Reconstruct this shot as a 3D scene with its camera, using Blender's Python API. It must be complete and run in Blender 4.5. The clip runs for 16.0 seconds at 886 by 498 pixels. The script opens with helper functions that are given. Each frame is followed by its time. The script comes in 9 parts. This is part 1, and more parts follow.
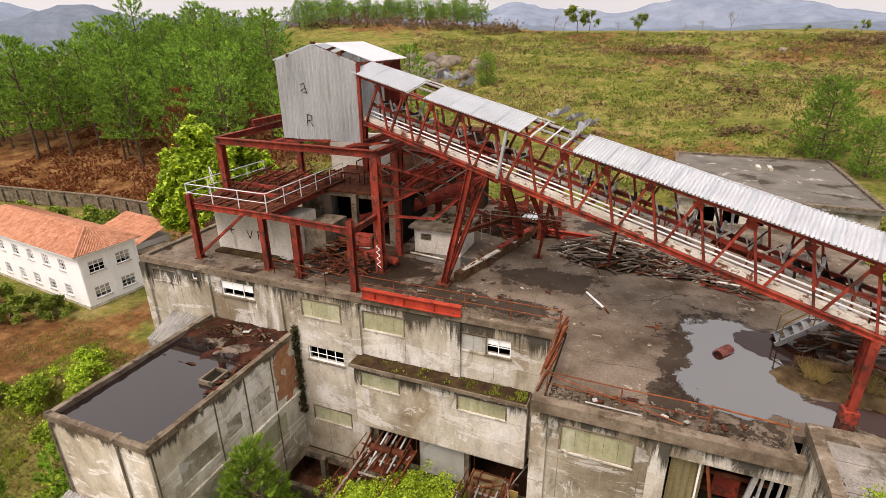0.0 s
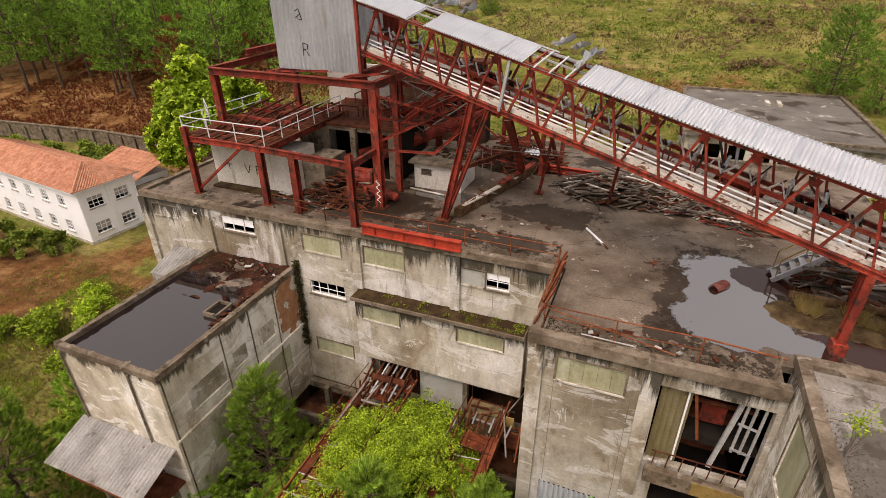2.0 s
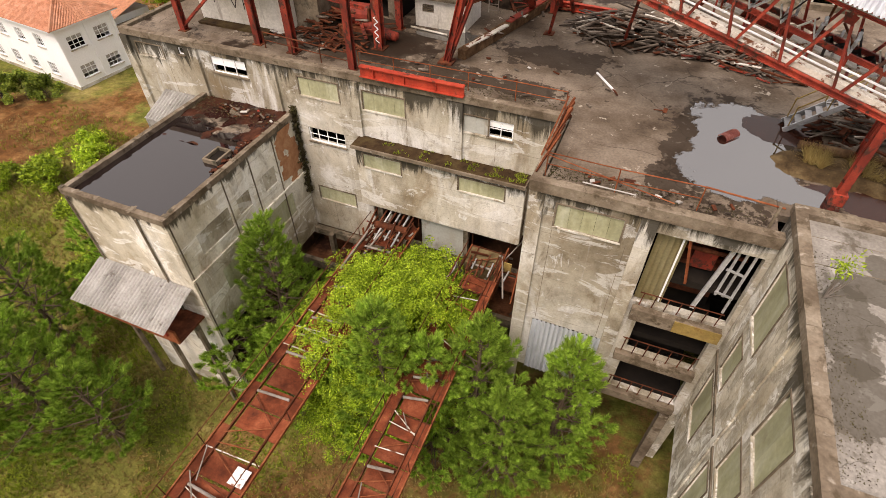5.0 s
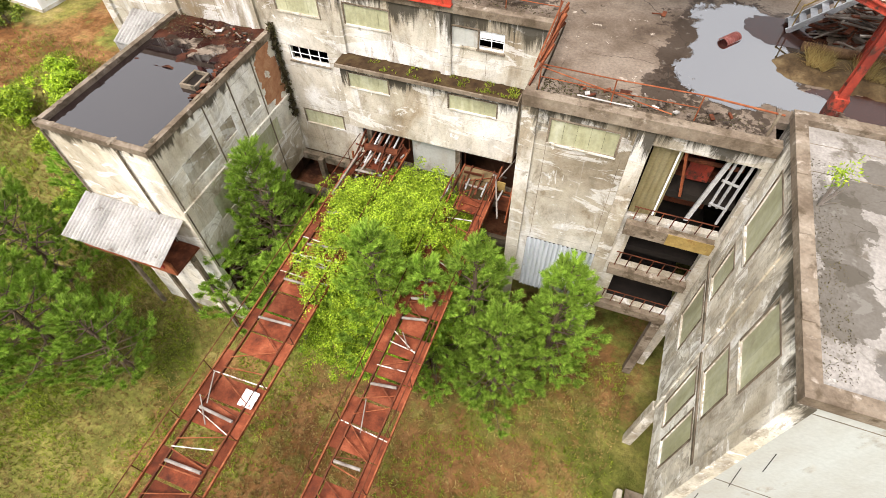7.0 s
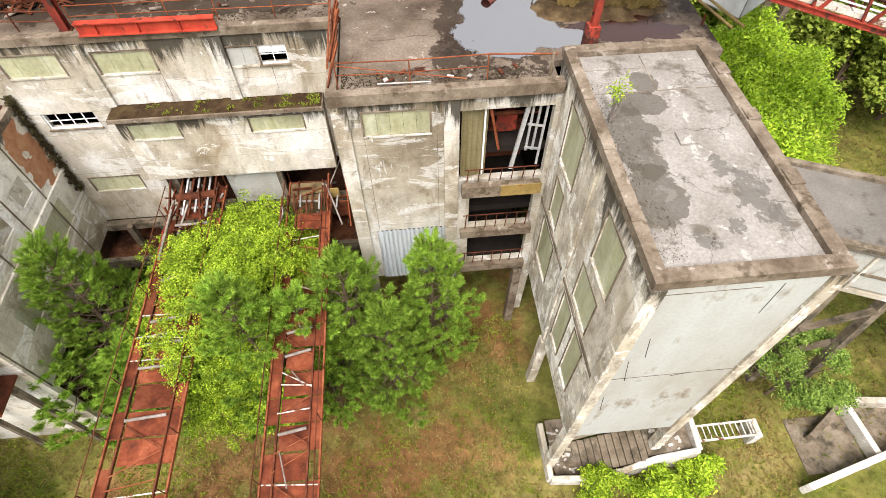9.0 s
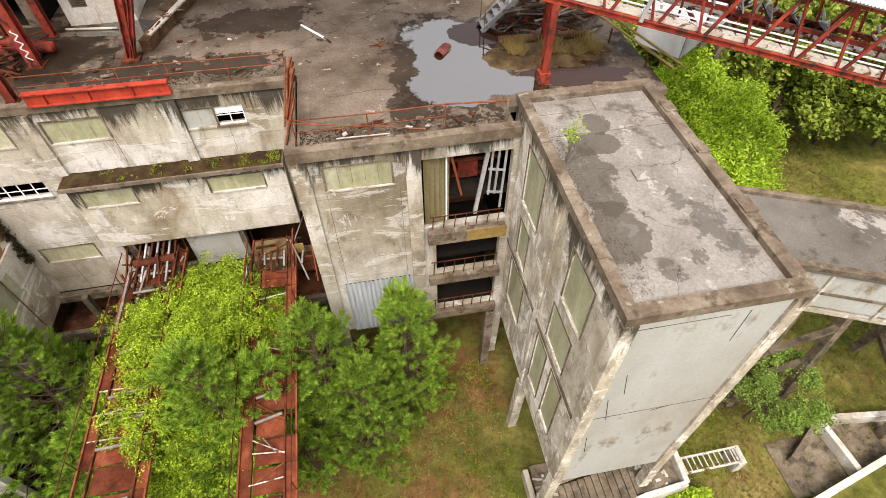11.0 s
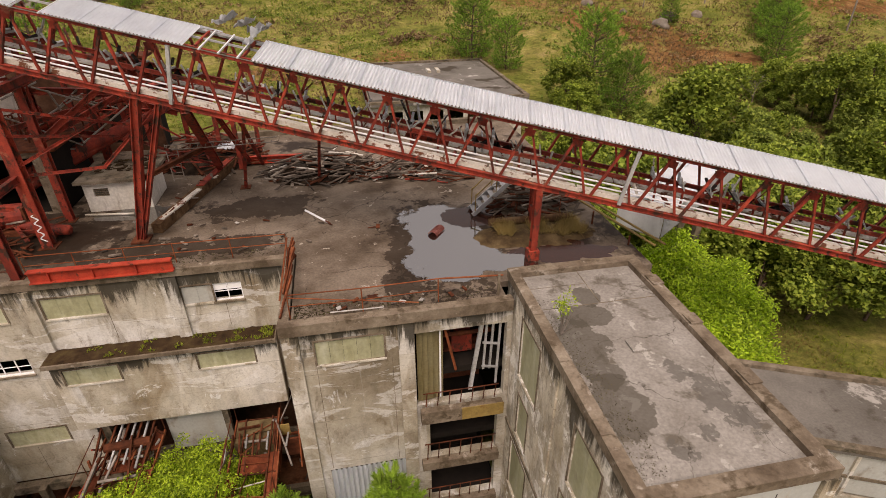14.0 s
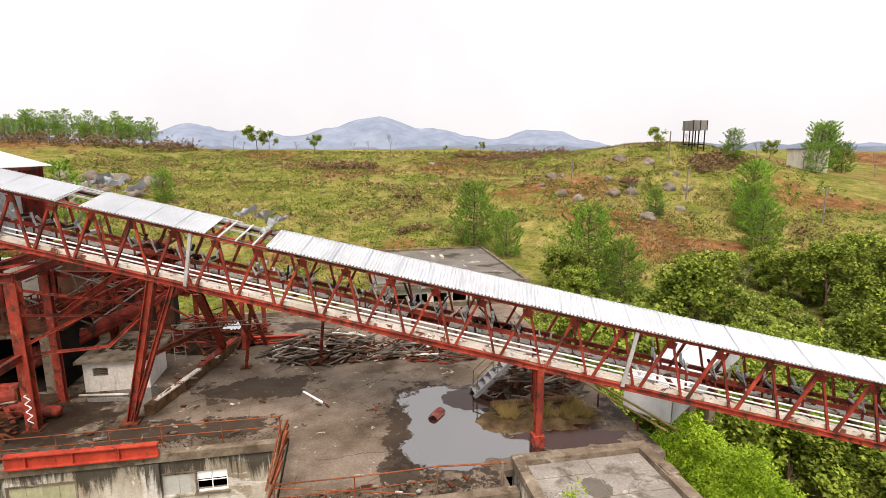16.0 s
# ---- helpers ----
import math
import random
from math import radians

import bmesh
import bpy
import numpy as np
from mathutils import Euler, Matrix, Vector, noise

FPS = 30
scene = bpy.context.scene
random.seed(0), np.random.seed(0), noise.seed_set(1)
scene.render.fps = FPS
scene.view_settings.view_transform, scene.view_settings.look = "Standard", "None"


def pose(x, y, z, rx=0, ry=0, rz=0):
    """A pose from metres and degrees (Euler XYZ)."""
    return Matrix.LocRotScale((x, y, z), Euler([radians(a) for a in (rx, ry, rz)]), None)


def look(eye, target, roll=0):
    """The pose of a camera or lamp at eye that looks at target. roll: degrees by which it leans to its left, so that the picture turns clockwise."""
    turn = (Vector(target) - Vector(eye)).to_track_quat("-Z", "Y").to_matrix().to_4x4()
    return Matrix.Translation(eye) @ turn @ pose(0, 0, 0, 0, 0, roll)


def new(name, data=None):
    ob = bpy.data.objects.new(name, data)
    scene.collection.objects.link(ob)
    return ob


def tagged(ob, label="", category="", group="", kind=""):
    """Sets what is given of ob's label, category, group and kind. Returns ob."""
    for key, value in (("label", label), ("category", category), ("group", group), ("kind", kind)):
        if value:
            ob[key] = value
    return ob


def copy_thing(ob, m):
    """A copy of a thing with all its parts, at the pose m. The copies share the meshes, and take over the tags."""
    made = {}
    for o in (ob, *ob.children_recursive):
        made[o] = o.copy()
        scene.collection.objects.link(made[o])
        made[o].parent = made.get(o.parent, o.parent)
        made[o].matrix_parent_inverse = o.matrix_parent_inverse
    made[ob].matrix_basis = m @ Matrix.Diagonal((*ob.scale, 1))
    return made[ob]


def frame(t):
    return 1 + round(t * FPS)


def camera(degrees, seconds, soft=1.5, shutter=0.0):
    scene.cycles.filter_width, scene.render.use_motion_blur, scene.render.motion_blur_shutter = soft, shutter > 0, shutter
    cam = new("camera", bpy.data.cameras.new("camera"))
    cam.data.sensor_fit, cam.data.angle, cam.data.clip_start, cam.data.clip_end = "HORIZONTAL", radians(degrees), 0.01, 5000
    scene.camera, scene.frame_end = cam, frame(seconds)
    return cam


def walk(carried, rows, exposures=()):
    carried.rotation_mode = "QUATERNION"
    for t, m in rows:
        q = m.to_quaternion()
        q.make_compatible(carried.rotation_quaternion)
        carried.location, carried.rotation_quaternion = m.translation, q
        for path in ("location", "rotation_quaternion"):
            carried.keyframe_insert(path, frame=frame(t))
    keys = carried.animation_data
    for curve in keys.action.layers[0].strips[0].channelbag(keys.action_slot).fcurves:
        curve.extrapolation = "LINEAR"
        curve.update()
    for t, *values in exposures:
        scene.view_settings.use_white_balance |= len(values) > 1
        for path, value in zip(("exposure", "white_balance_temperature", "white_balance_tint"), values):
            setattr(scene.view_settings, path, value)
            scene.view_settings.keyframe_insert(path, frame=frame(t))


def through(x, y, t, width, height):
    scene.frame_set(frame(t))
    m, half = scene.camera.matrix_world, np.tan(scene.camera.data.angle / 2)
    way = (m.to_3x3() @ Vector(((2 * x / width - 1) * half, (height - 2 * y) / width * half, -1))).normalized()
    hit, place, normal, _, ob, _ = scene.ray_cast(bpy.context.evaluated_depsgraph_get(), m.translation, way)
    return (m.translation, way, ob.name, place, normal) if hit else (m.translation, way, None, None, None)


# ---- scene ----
cam = camera(79.80, 16.0, soft=0.62)
PATH = [  # seconds, eye, yaw, pitch, roll
    (0.0, -5.127, -6.335, 26.882, 22.04, -22.17, -0.64),
    (0.5, -5.074, -6.382, 26.809, 22.08, -23.77, -0.70),
    (1.0, -5.063, -6.391, 26.765, 22.15, -25.38, -0.66),
    (1.5, -5.079, -6.369, 26.744, 22.17, -27.02, -0.48),
    (2.0, -5.089, -6.352, 26.737, 22.19, -28.82, -0.46),
    (2.5, -5.087, -6.353, 26.729, 22.34, -30.85, -0.49),
    (3.0, -5.074, -6.371, 26.711, 22.44, -33.29, -0.50),
    (3.5, -5.062, -6.390, 26.677, 22.48, -35.83, -0.26),
    (4.0, -5.059, -6.397, 26.614, 22.58, -38.49, -0.36),
    (4.5, -5.046, -6.403, 26.548, 22.64, -41.44, -0.32),
    (5.0, -5.039, -6.395, 26.494, 22.61, -44.53, -0.20),
    (7.5, -5.119, -6.265, 26.400, 19.29, -53.85, -1.02),
    (8.0, -5.176, -6.238, 26.406, 11.16, -53.99, -0.91),
    (8.5, -5.259, -6.192, 26.425, 1.30, -54.05, -0.74),
    (9.0, -5.320, -6.137, 26.448, -4.79, -54.00, -0.71),
    (11.5, -5.206, -5.914, 26.375, -10.10, -47.11, -0.80),
    (12.0, -5.151, -5.893, 26.344, -10.26, -44.75, -0.95),
    (12.5, -5.102, -5.882, 26.307, -10.62, -42.13, -0.44),
    (13.0, -5.097, -5.917, 26.255, -10.66, -39.05, -0.58),
    (13.5, -5.104, -5.956, 26.203, -10.68, -34.77, -0.40),
    (14.0, -5.102, -5.999, 26.155, -10.63, -30.03, -0.47),
    (14.5, -5.085, -6.053, 26.111, -10.67, -25.15, -0.38),
    (15.0, -5.064, -6.110, 26.076, -10.55, -20.15, 0.15),
    (15.5, -5.035, -6.186, 26.105, -10.38, -15.28, -0.32),
    (16.0, -4.996, -6.274, 26.162, -10.27, -10.51, -0.40),
]
# seconds, stops, kelvin, tint
EXPOSURES = [(0, 0.25, 7300, 21), (0.5, 0.1, 7350, 22), (1.5, 0.04, 7400, 23), (2.5, 0.0, 7500, 23), (3.5, 0.06, 7550, 23), (5.2, 0.4, 7450, 20), (7.3, 1.03, 6650, 15), (9.2, 0.96, 6650, 15), (11.3, 0.5, 7080, 18), (12.5, -0.04, 7480, 22), (13.5, -0.14, 7750, 25), (14.2, -0.04, 7680, 24), (15.3, 0.44, 7300, 19), (16, 0.53, 7150, 18)]
walk(cam, [(t, pose(x, y, z, 90 + p, 0, yaw) @ pose(0, 0, 0, 0, 0, roll)) for t, x, y, z, yaw, p, roll in PATH], EXPOSURES)

# overcast daylight: a bright, hazy sky and a wide, weak sun
world = bpy.data.worlds.new("overcast")
scene.world = world
world.use_nodes = True
wn, wl = world.node_tree.nodes, world.node_tree.links
sky = wn.new("ShaderNodeTexSky")
sky.sky_type, sky.sun_disc = "NISHITA", False
sky.sun_elevation, sky.sun_rotation = radians(58), radians(194)
sky.air_density, sky.dust_density, sky.ozone_density = 1.0, 6.0, 1.0
grey = wn.new("ShaderNodeHueSaturation")
grey.inputs["Saturation"].default_value = 0.12
cloud = wn.new("ShaderNodeMix")
cloud.data_type = "RGBA"
cloud.inputs[0].default_value = 0.72
cloud_map = wn.new("ShaderNodeTexCoord")
cloud_noise = wn.new("ShaderNodeTexNoise")
cloud_noise.inputs["Scale"].default_value, cloud_noise.inputs["Detail"].default_value = 2.2, 5
cloud_ramp = wn.new("ShaderNodeValToRGB")
cloud_ramp.color_ramp.elements[0].position, cloud_ramp.color_ramp.elements[0].color = 0.35, (11.6, 12.3, 13.2, 1)
cloud_ramp.color_ramp.elements[1].position, cloud_ramp.color_ramp.elements[1].color = 0.66, (13.6, 14.3, 14.8, 1)
wl.new(cloud_map.outputs["Generated"], cloud_noise.inputs["Vector"])
wl.new(cloud_noise.outputs[0], cloud_ramp.inputs[0])
wl.new(cloud_ramp.outputs[0], cloud.inputs[7])
wl.new(sky.outputs[0], grey.inputs["Color"])
wl.new(grey.outputs[0], cloud.inputs[6])
wl.new(cloud.outputs[2], wn["Background"].inputs[0])
wn["Background"].inputs[1].default_value = 0.07
sun = new("sun", bpy.data.lights.new("sun", "SUN"))
sun.data.energy, sun.data.angle, sun.data.color = 3.0, radians(36), (1.0, 0.95, 0.88)
sun.matrix_world = look((-16, -62, 105), (0, 0, 0))

# ---- materials ----


def ramp(nt, fac, stops):
    r = nt.nodes.new("ShaderNodeValToRGB")
    while len(r.color_ramp.elements) < len(stops):
        r.color_ramp.elements.new(0.5)
    for el, (at, c) in zip(r.color_ramp.elements, stops):
        el.position, el.color = at, (*c, 1) if len(c) == 3 else c
    nt.links.new(fac, r.inputs[0])
    return r.outputs[0]


def noise_tex(nt, vec, scale, detail=6, rough=0.6, stretch=(1, 1, 1), distort=0.0):
    m = nt.nodes.new("ShaderNodeMapping")
    m.inputs["Scale"].default_value = stretch
    nt.links.new(vec, m.inputs[0])
    n = nt.nodes.new("ShaderNodeTexNoise")
    n.inputs["Scale"].default_value, n.inputs["Detail"].default_value, n.inputs["Roughness"].default_value = scale, detail, rough
    n.inputs["Distortion"].default_value = distort
    nt.links.new(m.outputs[0], n.inputs["Vector"])
    return n.outputs[0]


def mixc(nt, fac, a, b, mode="MIX"):
    m = nt.nodes.new("ShaderNodeMix")
    m.data_type, m.blend_type = "RGBA", mode
    for slot, v in ((0, fac), (6, a), (7, b)):
        if isinstance(v, (int, float)):
            m.inputs[slot].default_value = v
        elif isinstance(v, tuple):
            m.inputs[slot].default_value = (*v, 1) if len(v) == 3 else v
        else:
            nt.links.new(v, m.inputs[slot])
    return m.outputs[2]


def maths(nt, op, a, b=0.0):
    m = nt.nodes.new("ShaderNodeMath")
    m.operation = op
    for slot, v in ((0, a), (1, b)):
        if isinstance(v, (int, float)):
            m.inputs[slot].default_value = v
        else:
            nt.links.new(v, m.inputs[slot])
    return m.outputs[0]


def grey_of(v):
    return (v, v, v)


def material(name, colours, scale=1.0, stretch=(1, 1, 1), rough=0.85, metal=0.0, bump=0.3, bump_scale=12.0, vary=0.0,
             grain=0.55, grime=None, grime_at=(0.55, 0.75), grime_scale=0.4, grime_stretch=(1, 1, 1), second=None, second_at=(0.6, 0.64),
             second_scale=1.5, gloss=None, island=0.0, coords="Object", bump_dist=0.02, world_space=True):
    """Base colours over a noise, a second patchy coat and a grime coat, each with its own scale, and fine relief."""
    m = bpy.data.materials.new(name)
    m.use_nodes = True
    nt = m.node_tree
    bsdf = nt.nodes["Principled BSDF"]
    if world_space:
        vec = nt.nodes.new("ShaderNodeNewGeometry").outputs["Position"]
    else:
        vec = nt.nodes.new("ShaderNodeTexCoord").outputs["Object"]
    n = len(colours)
    stops = [(0.28 + 0.44 * i / max(1, n - 1), c) for i, c in enumerate(colours)]
    col = ramp(nt, noise_tex(nt, vec, scale, 8, 0.62, stretch), stops)
    fine = noise_tex(nt, vec, bump_scale, 5, 0.65)
    col = mixc(nt, grain, col, ramp(nt, fine, [(0.25, grey_of(0.55)), (0.75, grey_of(1.25))]), "MULTIPLY")
    if second:
        f = ramp(nt, noise_tex(nt, vec, second_scale, 9, 0.68, stretch, 0.3), [(second_at[0], grey_of(0)), (second_at[1], grey_of(1))])
        col = mixc(nt, f, col, second)
    grime_f = None
    if grime:
        grime_f = ramp(nt, noise_tex(nt, vec, grime_scale, 8, 0.65, grime_stretch, 0.2), [(grime_at[0], grey_of(0)), (grime_at[1], grey_of(1))])
        col = mixc(nt, grime_f, col, grime)
    if vary:
        rnd = nt.nodes.new("ShaderNodeObjectInfo").outputs["Random"]
        v = nt.nodes.new("ShaderNodeMapRange")
        v.inputs[3].default_value, v.inputs[4].default_value = 1 - vary, 1 + vary
        nt.links.new(rnd, v.inputs[0])
        h = nt.nodes.new("ShaderNodeHueSaturation")
        nt.links.new(v.outputs[0], h.inputs["Value"])
        nt.links.new(col, h.inputs["Color"])
        col = h.outputs[0]
    if island:
        rnd = nt.nodes.new("ShaderNodeNewGeometry").outputs["Random Per Island"]
        v = nt.nodes.new("ShaderNodeMapRange")
        v.inputs[3].default_value, v.inputs[4].default_value = 1 - island, 1 + island
        nt.links.new(rnd, v.inputs[0])
        h = nt.nodes.new("ShaderNodeHueSaturation")
        nt.links.new(v.outputs[0], h.inputs["Value"])
        nt.links.new(col, h.inputs["Color"])
        col = h.outputs[0]
    nt.links.new(col, bsdf.inputs["Base Color"])
    bsdf.inputs["Metallic"].default_value = metal
    bsdf.inputs["Specular IOR Level"].default_value = 0.12 if rough > 0.78 else 0.35
    if gloss and grime_f is not None:
        nt.links.new(ramp(nt, grime_f, [(0.0, grey_of(rough)), (1.0, grey_of(gloss))]), bsdf.inputs["Roughness"])
    else:
        nt.links.new(ramp(nt, fine, [(0.3, grey_of(max(0.02, rough - 0.1))), (0.7, grey_of(min(1, rough + 0.08)))]), bsdf.inputs["Roughness"])
    if bump:
        b = nt.nodes.new("ShaderNodeBump")
        b.inputs["Strength"].default_value, b.inputs["Distance"].default_value = bump, bump_dist
        nt.links.new(fine, b.inputs["Height"])
        nt.links.new(b.outputs[0], bsdf.inputs["Normal"])
    return m




def scaled(c, k):
    return tuple(x * k for x in c)


def concrete_wall(name, tone=1.0, seed=0.0, streaks=0.75, wet=0.54, peel=0.0):
    """Old cast concrete: clouded base, brown damp patches, chalky bloom, fine vertical streaks, pits and board joints."""
    m = bpy.data.materials.new(name)
    m.use_nodes = True
    nt = m.node_tree
    bsdf = nt.nodes["Principled BSDF"]
    pos = nt.nodes.new("ShaderNodeNewGeometry").outputs["Position"]
    sh = nt.nodes.new("ShaderNodeVectorMath")
    sh.inputs[1].default_value = (seed, seed * 0.7, 0)
    nt.links.new(pos, sh.inputs[0])
    vec = sh.outputs[0]
    col = ramp(nt, noise_tex(nt, vec, 0.22, 7, 0.55, (1, 1, 0.9), 0.5), [(0.34, scaled((0.27, 0.225, 0.16), tone)), (0.43, scaled((0.43, 0.385, 0.30), tone)), (0.54, scaled((0.58, 0.54, 0.455), tone)), (0.64, scaled((0.72, 0.70, 0.645), tone))])
    damp = ramp(nt, noise_tex(nt, vec, 0.42, 9, 0.66, (1, 1, 0.42), 0.8), [(wet, grey_of(0)), (wet + 0.15, grey_of(0.8))])
    col = mixc(nt, damp, col, scaled((0.25, 0.18, 0.10), tone))
    wash = ramp(nt, noise_tex(nt, vec, 0.5, 8, 0.6, (1.1, 1.1, 0.28), 0.9), [(0.56, grey_of(0)), (0.66, grey_of(0.7))])
    col = mixc(nt, wash, col, scaled((0.80, 0.80, 0.785), tone))
    bloom = ramp(nt, noise_tex(nt, vec, 1.1, 10, 0.7, (1.2, 1.2, 0.8), 0.5), [(0.62, grey_of(0)), (0.635, grey_of(0.75))])
    col = mixc(nt, bloom, col, scaled((0.84, 0.84, 0.82), tone))
    col = mixc(nt, 0.55, col, ramp(nt, noise_tex(nt, vec, 1.3, 8, 0.68, (1, 1, 0.5)), [(0.33, grey_of(0.55)), (0.5, grey_of(0.98)), (0.66, grey_of(1.18))]), "MULTIPLY")
    tide = ramp(nt, noise_tex(nt, vec, 0.62, 10, 0.66, (0.45, 0.45, 1.25), 0.9), [(0.55, grey_of(0)), (0.575, grey_of(0.62)), (0.66, grey_of(0.35))])
    col = mixc(nt, tide, col, scaled((0.80, 0.795, 0.77), tone))
    soot = ramp(nt, noise_tex(nt, vec, 0.8, 11, 0.74, (1, 1, 0.7), 1.2), [(0.55, grey_of(0)), (0.64, grey_of(0.6))])
    col = mixc(nt, soot, col, scaled((0.20, 0.155, 0.095), tone))
    fall = ramp(nt, noise_tex(nt, vec, 0.95, 9, 0.7, (1, 1, 0.1), 0.8), [(0.57, grey_of(0)), (0.72, grey_of(streaks * 0.62))])
    col = mixc(nt, fall, col, scaled((0.14, 0.115, 0.08), tone))
    if peel:
        bare_ = ramp(nt, noise_tex(nt, vec, 0.85, 10, 0.74, (1.5, 1.5, 0.6), 0.8), [(0.5 - 0.1 * peel, grey_of(0)), (0.53 - 0.1 * peel, grey_of(0.85))])
        old_ = ramp(nt, noise_tex(nt, vec, 2.6, 8, 0.7, (1, 1, 0.5)), [(0.35, (0.22, 0.185, 0.14)), (0.5, (0.40, 0.36, 0.29)), (0.65, (0.54, 0.505, 0.43))])
        col = mixc(nt, bare_, col, old_)
    fine = noise_tex(nt, vec, 13, 6, 0.75)
    col = mixc(nt, 0.6, col, ramp(nt, fine, [(0.3, grey_of(0.62)), (0.5, grey_of(1.0)), (0.7, grey_of(1.18))]), "MULTIPLY")
    pits = ramp(nt, noise_tex(nt, vec, 5.5, 4, 0.6), [(0.69, grey_of(0)), (0.73, grey_of(0.7))])
    col = mixc(nt, pits, col, scaled((0.13, 0.11, 0.08), tone))
    sep = nt.nodes.new("ShaderNodeSeparateXYZ")
    nt.links.new(pos, sep.inputs[0])
    joint = maths(nt, "LESS_THAN", maths(nt, "FRACT", maths(nt, "DIVIDE", sep.outputs[2], 1.18)), 0.018)
    joint = maths(nt, "MULTIPLY", joint, ramp(nt, noise_tex(nt, vec, 0.9, 4), [(0.42, grey_of(0)), (0.6, grey_of(0.6))]))
    col = mixc(nt, joint, col, scaled((0.16, 0.14, 0.10), tone))
    nt.links.new(col, bsdf.inputs["Base Color"])
    bsdf.inputs["Roughness"].default_value = 0.92
    bsdf.inputs["Specular IOR Level"].default_value = 0.15
    b = nt.nodes.new("ShaderNodeBump")
    b.inputs["Strength"].default_value, b.inputs["Distance"].default_value = 0.7, 0.03
    nt.links.new(maths(nt, "ADD", fine, maths(nt, "MULTIPLY", pits, -0.8)), b.inputs["Height"])
    nt.links.new(b.outputs[0], bsdf.inputs["Normal"])
    return m


def add_cracks(m, scale, width, colour, vec_stretch=(1, 1, 1)):
    """Thin wandering cracks over a surface."""
    nt = m.node_tree
    bsdf = nt.nodes["Principled BSDF"]
    old = bsdf.inputs["Base Color"].links[0].from_socket
    pos = nt.nodes.new("ShaderNodeNewGeometry").outputs["Position"]
    wob = nt.nodes.new("ShaderNodeTexNoise")
    wob.inputs["Scale"].default_value, wob.inputs["Detail"].default_value = 1.4, 6
    nt.links.new(pos, wob.inputs["Vector"])
    add = nt.nodes.new("ShaderNodeMix")
    add.data_type, add.blend_type = "RGBA", "ADD"
    add.inputs[0].default_value = 0.7
    nt.links.new(pos, add.inputs[6])
    nt.links.new(wob.outputs["Color"], add.inputs[7])
    vor = nt.nodes.new("ShaderNodeTexVoronoi")
    vor.feature = "DISTANCE_TO_EDGE"
    vor.inputs["Scale"].default_value = scale
    nt.links.new(add.outputs[2], vor.inputs["Vector"])
    gate = ramp(nt, noise_tex(nt, pos, 0.5, 3), [(0.42, grey_of(0)), (0.55, grey_of(0.9))])
    k = maths(nt, "MULTIPLY", ramp(nt, vor.outputs[0], [(width * 0.4, grey_of(1)), (width, grey_of(0))]), gate)
    nt.links.new(mixc(nt, k, old, colour), bsdf.inputs["Base Color"])


CONCRETE = concrete_wall("weathered_concrete", 0.88)
CONCRETE_STEP = concrete_wall("grey_step_concrete", 0.81, 5.4, 0.55)
CONCRETE_BAY = concrete_wall("chalky_bay_concrete", 0.97, 11.0, 0.8)
CONCRETE_LOW = concrete_wall("stained_annex_concrete", 1.12, 7.3, wet=0.56)
CONCRETE_TOWER = concrete_wall("peeling_tower_concrete", 1.16, 3.1, 0.9, wet=0.53, peel=0.05)
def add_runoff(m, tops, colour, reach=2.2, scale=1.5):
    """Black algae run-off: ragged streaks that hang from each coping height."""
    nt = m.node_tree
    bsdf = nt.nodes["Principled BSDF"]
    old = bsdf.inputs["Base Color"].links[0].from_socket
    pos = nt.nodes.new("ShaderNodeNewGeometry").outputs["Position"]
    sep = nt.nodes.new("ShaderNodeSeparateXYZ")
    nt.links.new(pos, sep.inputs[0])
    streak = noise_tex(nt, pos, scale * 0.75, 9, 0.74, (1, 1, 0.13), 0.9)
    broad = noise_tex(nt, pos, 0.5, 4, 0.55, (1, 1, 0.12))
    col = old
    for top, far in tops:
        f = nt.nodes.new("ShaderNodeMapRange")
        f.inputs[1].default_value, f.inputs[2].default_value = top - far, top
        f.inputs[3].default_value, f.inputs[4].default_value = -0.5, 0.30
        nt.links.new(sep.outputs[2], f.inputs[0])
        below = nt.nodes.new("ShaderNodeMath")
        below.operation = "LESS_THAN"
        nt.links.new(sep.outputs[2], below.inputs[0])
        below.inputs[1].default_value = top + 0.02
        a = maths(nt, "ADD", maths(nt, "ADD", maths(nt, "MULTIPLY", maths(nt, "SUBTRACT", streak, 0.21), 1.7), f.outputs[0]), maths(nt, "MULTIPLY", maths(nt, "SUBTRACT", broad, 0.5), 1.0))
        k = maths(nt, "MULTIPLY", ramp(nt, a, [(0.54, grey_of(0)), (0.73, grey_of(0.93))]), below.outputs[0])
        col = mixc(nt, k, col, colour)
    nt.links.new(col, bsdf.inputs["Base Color"])


